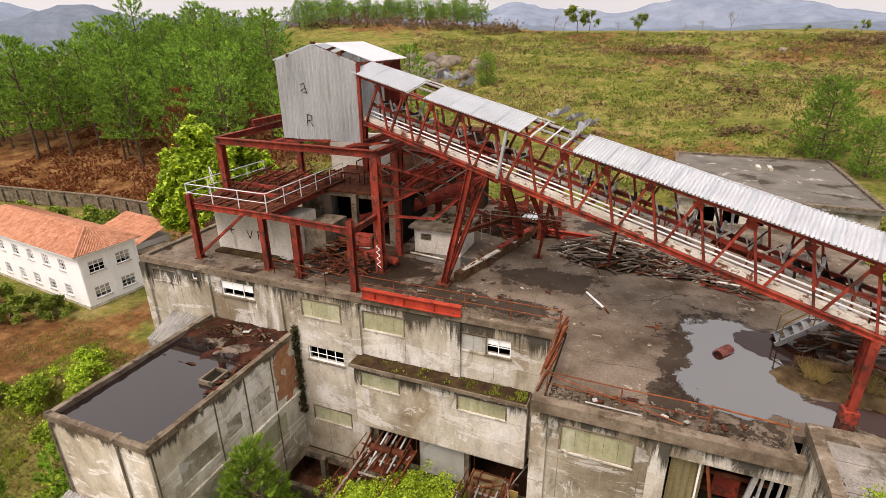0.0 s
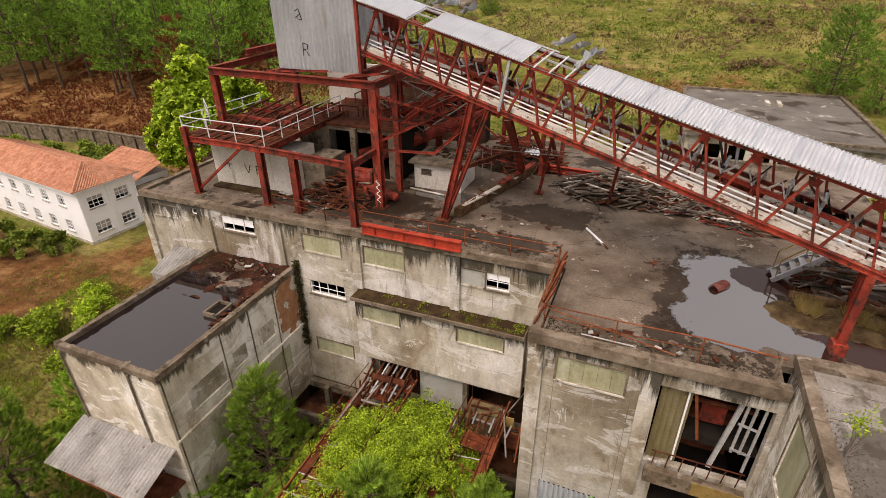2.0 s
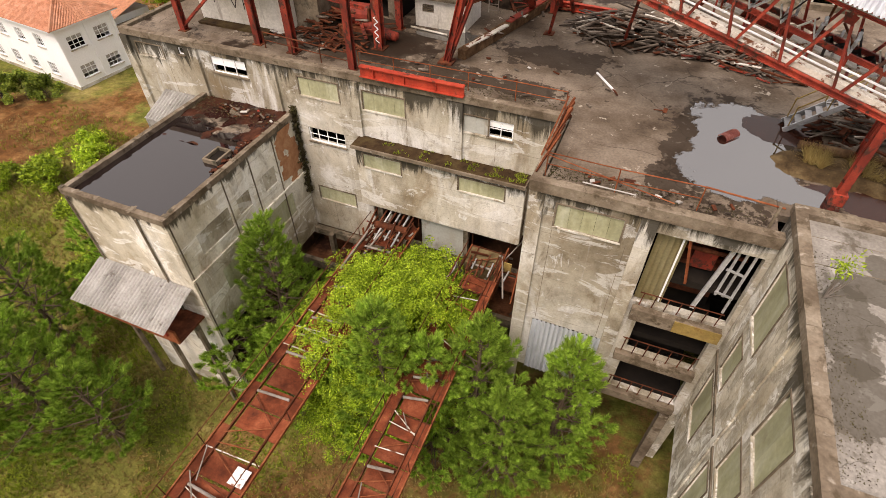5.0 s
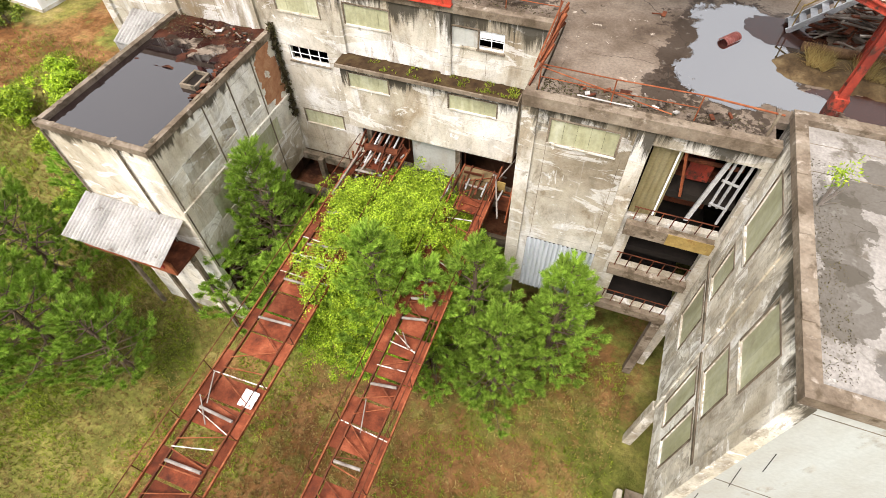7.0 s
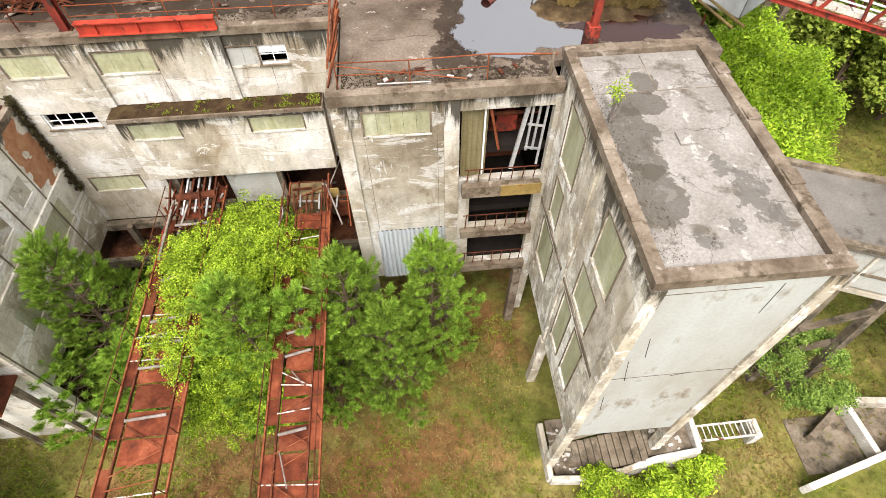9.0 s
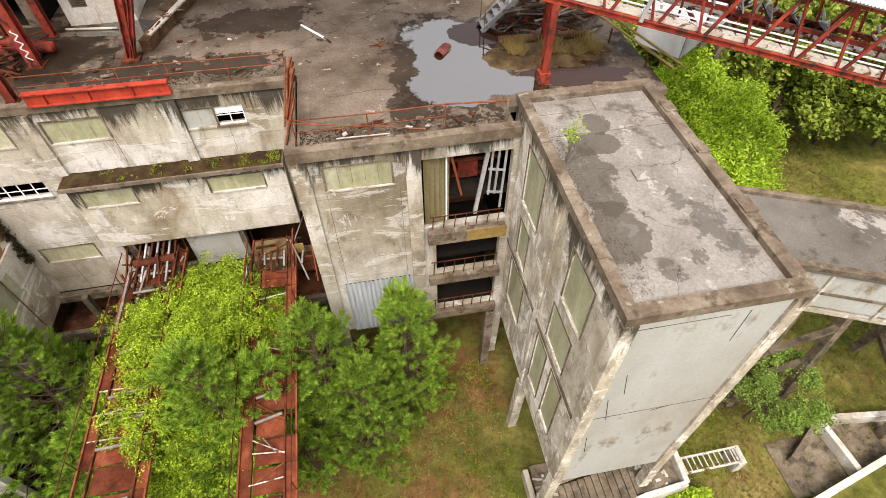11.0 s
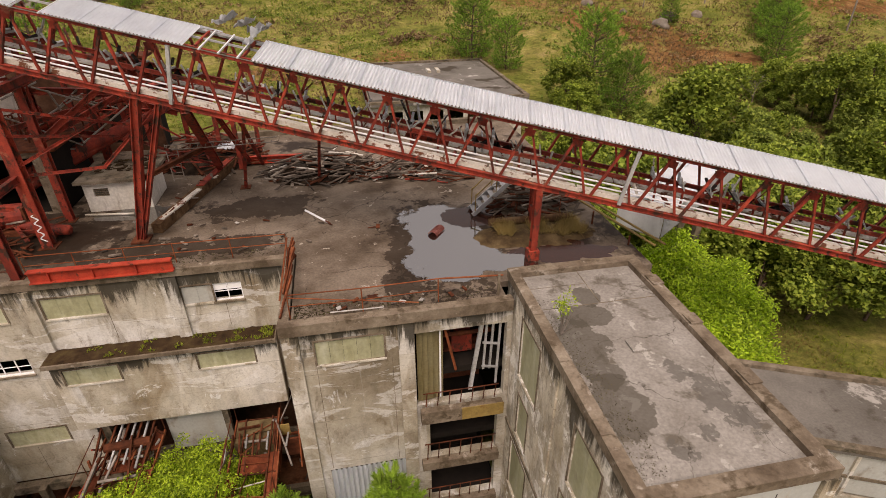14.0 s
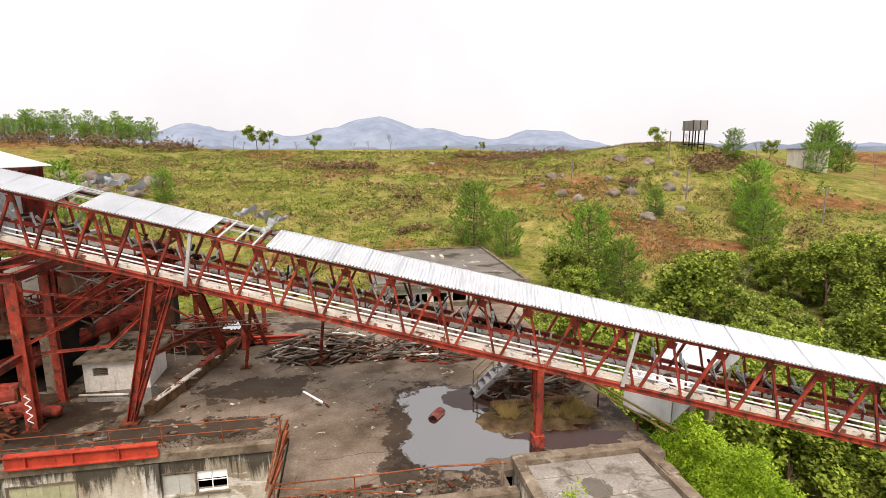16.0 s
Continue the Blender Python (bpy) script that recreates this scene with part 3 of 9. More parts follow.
def corrugated(o, along, across, n, pitch_depth=0.03, per=0.18, thick=0.012, sag=0.0, seed=0):
    """A corrugated sheet: origin o, 'along' the ridges, 'across' them; n unused widths come from per."""
    bm = bmesh.new()
    o, al, ac = Vector(o), Vector(along), Vector(across)
    nor = al.cross(ac).normalized()
    k = max(2, int(ac.length / per))
    steps = k * 6
    rows = 2
    ids = []
    for s in range(steps + 1):
        f = s / steps
        hgt = pitch_depth * 1.15 * (abs(math.sin(f * k * math.pi)) * 2 - 1)
        col = []
        for r in range(rows + 1):
            g = r / rows
            col.append(bm.verts.new(o + ac * f + al * g + nor * (hgt - sag * 4 * g * (1 - g))))
        ids.append(col)
    for s in range(steps):
        for r in range(rows):
            bm.faces.new((ids[s][r], ids[s][r + 1], ids[s + 1][r + 1], ids[s + 1][r]))
    g = bmesh.ops.solidify(bm, geom=bm.faces[:], thickness=thick)
    return bm

# ---- ground, hill and distance ----
GZ = -0.8


def smooth(a, b, v):
    f = min(1.0, max(0.0, (v - a) / (b - a)))
    return f * f * (3 - 2 * f)


def ground_z(x, y):
    tall = 27.5 - 21.0 * smooth(-128, -190, x) - 1.5 * smooth(20, 80, x) + 3.2 * smooth(-45, -95, x)
    foot = 40 + 22 * smooth(-25, -90, x) - 12 * smooth(20, 45, x)
    f = min(1.0, max(0.0, (y - foot) / (172 - foot)))
    z = GZ + tall * (0.75 * f + 0.25 * f * f * (3 - 2 * f))
    z += 8.6 * math.exp(-((x - 93) ** 2 + (y - 133) ** 2) / 900)
    n = noise.noise(Vector((x * 0.022, y * 0.022, 3.1)))
    m = noise.noise(Vector((x * 0.09, y * 0.09, 7.7)))
    wild = smooth(42, 70, y) + 0.15 * smooth(30, 60, abs(x + 5))
    z += min(1.0, wild) * (2.2 * n + 0.55 * m)
    z -= 55.0 * smooth(330, 900, math.hypot(x, y)) + 3.0 * smooth(190, 330, y)
    return z


def build_ground():
    def line(lo, hi, step, far):
        v = list(np.arange(lo, hi + 0.01, step))
        s, a, b = step, lo, hi
        while b < far:
            s *= 1.28
            a, b = a - s, b + s
            v = [a] + v + [b]
        return v

    xs, ys = line(-130, 110, 2.2, 4200), line(-34, 200, 2.2, 4200)
    verts, cover = [], []
    for y in ys:
        for x in xs:
            verts.append((x, y, ground_z(x, y)))
            n = noise.fractal(Vector((x * 0.03, y * 0.045, 1.3)), 1.0, 2.0, 5)
            c = 0.33 + 0.85 * n
            c += 0.12 * smooth(90, 150, y) * smooth(-30, 40, x)
            c += 0.9 * smooth(-58, -72, x) * smooth(53, 58, y) * smooth(135, 105, y)
            c += 0.36 * smooth(-36, -30, x) * smooth(3, 0, x) * smooth(4, 9, y) * smooth(18, 12, y) - 0.16 * smooth(10, 2, y)
            c += 0.5 * math.exp(-((x + 8) / 14) ** 2 - ((y - 152) / 9) ** 2) + 0.5 * math.exp(-((x - 46) / 18) ** 2 - ((y - 160) / 8) ** 2) + 0.6 * math.exp(-((x - 92) / 9) ** 2 - ((y - 122) / 6) ** 2) - 0.4 * math.exp(-((x + 50) / 22) ** 2 - ((y - 150) / 16) ** 2)
            c -= 0.45 * smooth(12, 18, x) * smooth(52, 40, x) * smooth(6, 10, y) * smooth(32, 24, y)
            c += 0.14 * smooth(-26, -21, x) * smooth(2, -3, x) * smooth(-13, -8, y) * smooth(9, 5, y) - 0.55 * smooth(-56, -48, x) * smooth(-27, -32, x) * smooth(-8, -2, y) * smooth(22, 15, y)
            path = min(abs(y - (21 + 0.05 * (x + 60)) - 1.5 * math.sin(x * 0.2)), abs(x + 55 - 0.25 * (y - 24))) if -95 < x < -34 and y < 45 else 9
            c += 0.5 * smooth(3.6, 1.4, path)
            cover.append(min(1.0, max(0.0, c)))
    nx = len(xs)
    faces = [(j * nx + i, j * nx + i + 1, (j + 1) * nx + i + 1, (j + 1) * nx + i) for j in range(len(ys) - 1) for i in range(nx - 1)]
    m = bpy.data.materials.new("rough_grassland")
    m.use_nodes = True
    nt = m.node_tree
    bsdf = nt.nodes["Principled BSDF"]
    pos = nt.nodes.new("ShaderNodeNewGeometry").outputs["Position"]
    att = nt.nodes.new("ShaderNodeAttribute")
    att.attribute_name = "cover"
    green = ramp(nt, noise_tex(nt, pos, 0.14, 10, 0.75, (1, 1.6, 1)), [(0.3, (0.065, 0.085, 0.014)), (0.43, (0.135, 0.15, 0.03)), (0.55, (0.225, 0.205, 0.056)), (0.66, (0.31, 0.245, 0.10))])
    earth = ramp(nt, noise_tex(nt, pos, 0.3, 10, 0.75), [(0.3, (0.065, 0.027, 0.011)), (0.48, (0.165, 0.075, 0.027)), (0.6, (0.28, 0.155, 0.065)), (0.7, (0.16, 0.16, 0.035))])
    edge = maths(nt, "ADD", att.outputs["Fac"], maths(nt, "MULTIPLY", maths(nt, "SUBTRACT", noise_tex(nt, pos, 0.3, 11, 0.82), 0.5), 2.3))
    col = mixc(nt, ramp(nt, edge, [(0.48, grey_of(0)), (0.74, grey_of(1))]), green, earth)
    fine = noise_tex(nt, pos, 1.3, 12, 0.85)
    col = mixc(nt, 0.9, col, ramp(nt, fine, [(0.3, grey_of(0.25)), (0.5, grey_of(0.9)), (0.7, grey_of(1.6))]), "MULTIPLY")
    col = mixc(nt, 0.7, col, ramp(nt, noise_tex(nt, pos, 0.42, 8, 0.75), [(0.34, grey_of(0.45)), (0.5, grey_of(0.95)), (0.68, grey_of(1.3))]), "MULTIPLY")
    nt.links.new(col, bsdf.inputs["Base Color"])
    bsdf.inputs["Roughness"].default_value = 0.95
    bsdf.inputs["Specular IOR Level"].default_value = 0.08
    b = nt.nodes.new("ShaderNodeBump")
    b.inputs["Strength"].default_value, b.inputs["Distance"].default_value = 0.8, 0.25
    nt.links.new(fine, b.inputs["Height"])
    nt.links.new(b.outputs[0], bsdf.inputs["Normal"])
    me = mesh_of(verts, faces, "ground", m, True)
    a = me.attributes.new("cover", "FLOAT", "POINT")
    a.data.foreach_set("value", cover)
    tagged(new("ground", me), "rough green and straw coloured grass slope with brown earth", "ground", kind="structure")


build_ground()


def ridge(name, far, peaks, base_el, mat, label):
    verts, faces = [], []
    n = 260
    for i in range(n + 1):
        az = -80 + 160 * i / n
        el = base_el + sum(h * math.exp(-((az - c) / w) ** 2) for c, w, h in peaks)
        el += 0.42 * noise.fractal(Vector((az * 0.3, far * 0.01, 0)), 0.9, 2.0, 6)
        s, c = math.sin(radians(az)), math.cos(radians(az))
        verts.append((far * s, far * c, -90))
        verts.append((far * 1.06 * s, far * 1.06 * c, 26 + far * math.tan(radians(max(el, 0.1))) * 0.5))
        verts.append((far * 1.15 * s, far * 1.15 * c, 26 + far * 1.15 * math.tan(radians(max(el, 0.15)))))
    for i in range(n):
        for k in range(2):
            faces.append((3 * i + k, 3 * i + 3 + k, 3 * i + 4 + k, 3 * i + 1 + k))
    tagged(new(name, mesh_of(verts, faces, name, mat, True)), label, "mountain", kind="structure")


# haze is put into these colours: paler and bluer on the farther ridge
FAR_BLUE = material("haze_blue_far_hills", [(0.17, 0.215, 0.29), (0.205, 0.25, 0.325), (0.24, 0.285, 0.36)], 0.004, rough=1.0, bump=0.0, bump_scale=0.01)
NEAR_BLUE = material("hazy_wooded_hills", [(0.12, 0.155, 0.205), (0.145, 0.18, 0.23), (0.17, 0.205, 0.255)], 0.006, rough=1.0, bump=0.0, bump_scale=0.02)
ridge("backdrop_far", 4000, [(-4, 21, 1.5), (3.2, 4.2, 1.95), (10.5, 3.4, 0.9), (21, 4, 1.5), (-14.5, 4.5, 1.15), (-23, 4, 0.5), (-32, 6, 1.3), (-46, 8, 1.2), (-62, 9, 2.2)], 0.25, FAR_BLUE, "distant mountain range, haze put in as pale blue colour")
ridge("backdrop_near", 3200, [(-54, 5, 2.3), (-40, 7, 1.2), (-17, 5, 0.7), (15, 8, 0.4), (38, 6, 0.3), (-66, 5, 1.7)], 0.25, NEAR_BLUE, "wooded hills in the distance, haze put in as blue-grey colour")


def build_town():
    rng = random.Random(5)
    bm = bmesh.new()
    for k in range(150):
        az = radians(rng.uniform(-64, -46))
        d = rng.uniform(1300, 2400)
        x, y = d * math.sin(az), d * math.cos(az)
        w, h = rng.uniform(4, 13), rng.uniform(4, 8) if rng.random() < 0.94 else rng.uniform(14, 28)
        z = ground_z(x, y)
        box(bm, x - w, y - 8, z - 2, x + w, y + 8, z + h)
    solid("distant_town", bm, PALE_WALL, "tiny pale buildings of a distant town", "town", kind="stuff")


build_town()

# ---- the concrete plant building ----
F1, F2, BAY, ROOFZ = 13.1, 8.56, 12.4, 15.2
AX0, AX1, AY0, AZ = -27.05, -21.45, 3.93, 12.55
LX, SX = -31.6, -7.83
STEPS_DOWN = 4.0
TW_, BT = 0.2, 11.86


def struct(name, bm, mat, label, category):
    return solid(name, bm, mat, label, category, kind="structure")


# dark red-brown; the shade of recess and undercroft is put into this colour
DARK_BRICK = material("dark_shade_brown", [(0.035, 0.016, 0.010), (0.085, 0.04, 0.024), (0.15, 0.085, 0.055)], 0.9, rough=0.9, bump=0.4, bump_scale=8)
# upper facade with its real openings
W_UP = [(-30.9, 13.95, -29.15, 14.62), (-28.0, 14.42, -27.63, 14.8), (-25.95, 13.84, -23.8, 14.7), (-20.75, 13.6, -18.55, 14.55),
        (-17.2, 13.55, -15.05, 14.5), (-12.15, 13.55, -9.85, 14.4)]
W_MID = [(-20.7, 11.0, -18.55, 11.8), (-20.75, 7.08, -18.45, 7.95)]
front = wall(bmesh.new(), "y", F1, 0.3, LX, SX, 4.9, ROOFZ - 0.25, W_UP + W_MID + [(-17.3, 5.2, -8.75, 8.3)])
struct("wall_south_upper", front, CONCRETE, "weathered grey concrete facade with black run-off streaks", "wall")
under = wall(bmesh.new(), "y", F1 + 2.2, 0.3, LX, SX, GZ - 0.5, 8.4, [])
struct("wall_south_recess", under, DARK_BRICK, "dark red-brown recessed wall, recess shade put in its colour", "wall")

rec = thing("recess_floor", "rust-stained floor and beams in the recess below the facade", "floor", (-15, 13, 3), kind="structure")
RECESS = material("rusty_trodden_earth", [(0.05, 0.02, 0.011), (0.13, 0.052, 0.026), (0.21, 0.10, 0.055)], 0.9, rough=0.95, bump=0.6, bump_scale=9, grain=0.85, grime=(0.03, 0.013, 0.008), grime_at=(0.52, 0.6), grime_scale=0.5)
part("floor_slab", boxes((AX1 - 0.4, 11.6, 3.0, SX, F1 + 2.2, 3.3)), RECESS, rec)
part("floor_edge", boxes((AX1 - 0.4, 11.35, 2.9, SX, 11.6, 3.55)), CONCRETE_DARK, rec)
for x in (-20.3, -18.6, -13.2):
    part("post", boxes((x, 12.4, 3.3, x + 0.3, 12.7, 4.9)), CONCRETE_DARK, rec)
part("cross_beam", boxes((AX1 - 0.3, 12.7, 4.45, SX, 13.05, 4.88)), CONCRETE_DARK, rec)
rre = random.Random(63)
for k in range(60):
    x, y = rre.uniform(AX1 - 0.2, SX - 0.3), rre.uniform(11.8, 15.0)
    d = Vector((rre.gauss(0, 0.4), rre.gauss(0, 0.4), rre.uniform(-0.05, 0.25)))
    part("scrap", one(bar, Vector((x, y, 3.36)), Vector((x, y, 3.4)) + d, rre.uniform(0.05, 0.2), rre.uniform(0.03, 0.1)), rre.choice((RUST, RUST_RAIL, WOOD, CONCRETE_DARK)), rec)

# pilasters, cornice bands and copings: real relief on the facade
bands = thing("facade_pilasters", "grey concrete pilasters and cornice band along the facade", "pilaster", (LX, F1, 4.9), kind="structure")
for x in (-31.5, -26.9, -22.2, -17.6, -12.4):
    part("pilaster", boxes((x - 0.24, F1 - 0.15, 4.9 if x < -20 else BT + 0.2, x + 0.24, F1 + 0.01, ROOFZ - 0.26)), CONCRETE, bands)
part("cornice", boxes((LX - 0.08, F1 - 0.1, ROOFZ - 0.22, SX, F1 + 0.24, ROOFZ + 0.1)), CONCRETE_EDGE, bands)

wall_west = wall(bmesh.new(), "x", LX, 0.3, F1 + 0.3, 30.0, GZ - 0.5, ROOFZ - 0.25)
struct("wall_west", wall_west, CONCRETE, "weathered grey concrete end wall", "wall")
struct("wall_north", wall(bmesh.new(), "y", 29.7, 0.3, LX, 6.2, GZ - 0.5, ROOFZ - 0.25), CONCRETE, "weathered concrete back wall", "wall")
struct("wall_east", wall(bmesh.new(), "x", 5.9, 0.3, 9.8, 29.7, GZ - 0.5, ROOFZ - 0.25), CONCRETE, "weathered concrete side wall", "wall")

# step block that stands forward
OPEN2 = [(-3.42, 10.75, -0.02, 14.27), (-2.95, 7.7, -0.2, 10.05), (-2.95, 4.95, -0.2, 7.2)]
W_STEP = [(-6.85, 13.4, -4.5, 14.45), (-7.0, 3.8, -3.95, 7.9)]
struct("wall_south_step", wall(bmesh.new(), "y", F2, 0.3, SX, TW_ - 0.02, STEPS_DOWN + 0.3, ROOFZ - 0.3, OPEN2 + W_STEP), CONCRETE_STEP,
       "pale weathered concrete wall with tall open bays", "wall")
struct("wall_west_step", wall(bmesh.new(), "x", SX, 0.3, F2 + 0.3, F1, 4.2, ROOFZ - 0.25), CONCRETE, "concrete return wall of the forward block", "wall")
trim = thing("step_trim", "concrete corner piers and roof edge beam", "pier", (SX, F2, 4), kind="structure")
part("pier", boxes((SX - 0.06, F2 - 0.12, GZ - 0.4, SX + 0.5, F2 + 0.01, ROOFZ - 0.3)), CONCRETE, trim)
part("pier", boxes((-4.0, F2 - 0.12, GZ - 0.4, -3.45, F2 + 0.01, ROOFZ - 0.3)), CONCRETE, trim)
part("roof_edge_beam", boxes((SX - 0.1, F2 - 0.17, ROOFZ - 0.3, TW_ - 0.08, F2 + 0.2, ROOFZ + 0.14)), CONCRETE_EDGE, trim)
part("roof_edge_beam", boxes((SX - 0.1, F2 + 0.2, ROOFZ - 0.25, SX + 0.25, F1 + 0.24, ROOFZ + 0.12)), CONCRETE_EDGE, trim)
for z0, z1, out in ((10.1, 10.72, 0.34), (7.25, 7.7, 0.22), (4.5, 4.95, 0.22)):
    part("balcony_slab", boxes((-3.3, F2 - out, z0 + 0.12, -0.12, F2 + 0.31, z0 + 0.4)), CONCRETE_EDGE, trim)
    part("slab_beam", boxes((-3.32, F2 - out - 0.08, z0, -0.12, F2 - out + 0.2, z1)), CONCRETE_EDGE, trim)
part("leaning_column", one(bar, (-0.3, F2 + 0.1, 4.0), (-0.45, F2 - 0.25, GZ - 0.3), 0.42, 0.42), CONCRETE_EDGE, trim)
part("column", boxes((-3.6, F2 + 0.1, GZ - 0.4, -3.2, F2 + 0.5, 4.2)), CONCRETE_DARK, trim)

# inside: floors, back walls in near-black, so room shade comes from their colour
inner = thing("interior_floors", "near-black floors and walls inside the plant, room shade put in the colour", "interior", (-20, 16, 4), kind="structure")
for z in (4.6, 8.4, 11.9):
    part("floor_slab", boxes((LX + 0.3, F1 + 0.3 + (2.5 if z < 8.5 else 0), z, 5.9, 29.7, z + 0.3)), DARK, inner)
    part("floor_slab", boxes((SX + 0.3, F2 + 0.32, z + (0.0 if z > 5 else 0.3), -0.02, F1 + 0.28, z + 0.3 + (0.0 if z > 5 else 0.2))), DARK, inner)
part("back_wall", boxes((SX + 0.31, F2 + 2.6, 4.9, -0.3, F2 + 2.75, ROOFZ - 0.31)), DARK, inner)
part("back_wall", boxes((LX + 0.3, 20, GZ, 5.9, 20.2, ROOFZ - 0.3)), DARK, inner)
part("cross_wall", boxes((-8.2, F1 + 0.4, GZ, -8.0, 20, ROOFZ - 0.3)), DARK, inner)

# recessed joints between the wall panels
for x, z0, z1 in ((-29.0, 8.0, 14.9), (-24.4, 8.0, 14.9), (-19.9, 4.9, 6.9), (-15.0, 12.3, 13.4), (-10.6, 12.3, 13.4)):
    part("panel_joint", boxes((x, F1 - 0.004, z0, x + 0.018, F1 + 0.004, z1)), CONCRETE_EDGE, bands)
for x in (-6.9, -4.25):
    part("panel_joint", boxes((x, F2 - 0.004, 8.0, x + 0.018, F2 + 0.004, 13.3)), CONCRETE_EDGE, trim)

# roof deck: one slab with the step block's roof
roof = thing("roof_deck", "dark wet concrete flat roof with pale worn patches", "roof", (-12, 20, ROOFZ), kind="structure")
part("roof_slab", boxes((LX + 0.02, F1 + 0.24, ROOFZ - 0.25, 6.2, 30.0, ROOFZ)), ROOF, roof)
part("roof_slab", boxes((SX + 0.3, F2 + 0.2, ROOFZ - 0.25, -0.02, F1 + 0.24, ROOFZ)), ROOF, roof)
part("roof_slab", boxes((0.0, 9.8, ROOFZ - 0.25, 6.2, F1 + 0.24, ROOFZ)), ROOF, roof)
part("back_coping", boxes((LX, 29.6, ROOFZ, 6.2, 30.0, ROOFZ + 0.3)), CONCRETE_DARK, roof)
part("side_coping", boxes((LX, F1 + 0.24, ROOFZ, LX + 0.3, 29.6, ROOFZ + 0.16)), CONCRETE_DARK, roof)


def puddle(name, cx, cy, z, rx, ry, seed, label, pts=260, rough=0.28, box_=None):
    bm = bmesh.new()
    vs = []
    for i in range(pts):
        a = 2 * math.pi * i / pts
        r = 1 + rough * 2 * noise.fractal(Vector((math.cos(a) * 1.3 + seed, math.sin(a) * 1.3, seed * 0.7)), 1.0, 2.0, 4)
        r += 0.05 * noise.fractal(Vector((math.cos(a) * 9 + seed, math.sin(a) * 9, 3.0)), 0.8, 2.0, 4)
        x, y = cx + rx * r * math.cos(a), cy + ry * r * math.sin(a)
        if box_:
            x, y = min(max(x, box_[0]), box_[2]), min(max(y, box_[1]), box_[3])
        vs.append(bm.verts.new((x, y, z)))
    bm.faces.new(vs)
    bmesh.ops.recalc_face_normals(bm, faces=bm.faces)
    if bm.faces[:][0].normal.z < 0:
        bmesh.ops.reverse_faces(bm, faces=bm.faces)
    return solid(name, bm, WATER, label, "puddle", kind="structure")


FILM = WATER.copy()
FILM.name = "ragged_rain_water"


def ragged_pool(name, x0, y0, x1, y1, z, blots, label, mat, ragged=0.9, scale=0.55):
    """A water sheet whose shore follows the roof's unevenness: dry islands and feathered edges."""
    nt = mat.node_tree
    out = nt.nodes["Material Output"]
    geo = nt.nodes.new("ShaderNodeNewGeometry").outputs["Position"]
    sep = nt.nodes.new("ShaderNodeSeparateXYZ")
    nt.links.new(geo, sep.inputs[0])
    far = None
    for x, y, rx, ry in blots:
        dx = maths(nt, "DIVIDE", maths(nt, "SUBTRACT", sep.outputs[0], x), rx)
        dy = maths(nt, "DIVIDE", maths(nt, "SUBTRACT", sep.outputs[1], y), ry)
        d = maths(nt, "ADD", maths(nt, "MULTIPLY", dx, dx), maths(nt, "MULTIPLY", dy, dy))
        far = d if far is None else maths(nt, "MINIMUM", far, d)
    rag = maths(nt, "MULTIPLY", maths(nt, "SUBTRACT", noise_tex(nt, geo, scale, 10, 0.68), 0.5), ragged * 4)
    wet = ramp(nt, maths(nt, "ADD", far, rag), [(0.88, grey_of(1)), (1.0, grey_of(0))])
    dry = nt.nodes.new("ShaderNodeBsdfTransparent")
    mix = nt.nodes.new("ShaderNodeMixShader")
    nt.links.new(wet, mix.inputs[0])
    nt.links.new(dry.outputs[0], mix.inputs[1])
    nt.links.new(nt.nodes["Principled BSDF"].outputs[0], mix.inputs[2])
    nt.links.new(mix.outputs[0], out.inputs[0])
    bm = bmesh.new()
    bm.faces.new([bm.verts.new(p) for p in ((x0, y0, z), (x1, y0, z), (x1, y1, z), (x0, y1, z))])
    return solid(name, bm, mat, label, "puddle", kind="structure")


ragged_pool("water_pool_1", -3.9, 9.0, 3.4, 18.2, ROOFZ + 0.006, [(-1.5, 15.5, 1.55, 1.5), (-1.35, 13.4, 1.6, 2.0), (-1.2, 11.7, 1.8, 1.6), (0.5, 11.0, 1.5, 0.8)], "still rain water pooled on the flat roof", FILM)
puddle("water_pool_2", -14.3, 18.4, ROOFZ + 0.005, 1.6, 1.0, 8.0, "small rain puddle beside the rusty columns", rough=0.4)
puddle("water_pool_3", 3.3, 11.3, ROOFZ + 0.005, 1.7, 1.0, 11.0, "dark silty rain water behind the stair tower", rough=0.3, box_=(0.4, 9.95, 5.8, 14))

# brown water: silt behind the tower, and a dark reflection in the pool corner
BROWN_WATER = bpy.data.materials.new("brown_silt_and_reflection")
BROWN_WATER.use_nodes = True
_b = BROWN_WATER.node_tree.nodes["Principled BSDF"]
_b.inputs["Base Color"].default_value = (0.035, 0.011, 0.006, 1)
_b.inputs["Roughness"].default_value, _b.inputs["IOR"].default_value = 0.12, 1.36
# the pool corner's dark reflection is painted in with this water colour
pb_ = puddle("water_pool_5", 0.25, 15.35, ROOFZ + 0.011, 1.5, 1.05, 14.0, "rust-brown corner of the roof pool, a dark reflection put in the colour", rough=0.15, box_=(-1.15, 14.3, 2.2, 16.3))
pb_.data.materials.clear()
pb_.data.materials.append(BROWN_WATER)
bpy.data.objects["water_pool_3"].data.materials.clear()
bpy.data.objects["water_pool_3"].data.materials.append(BROWN_WATER)

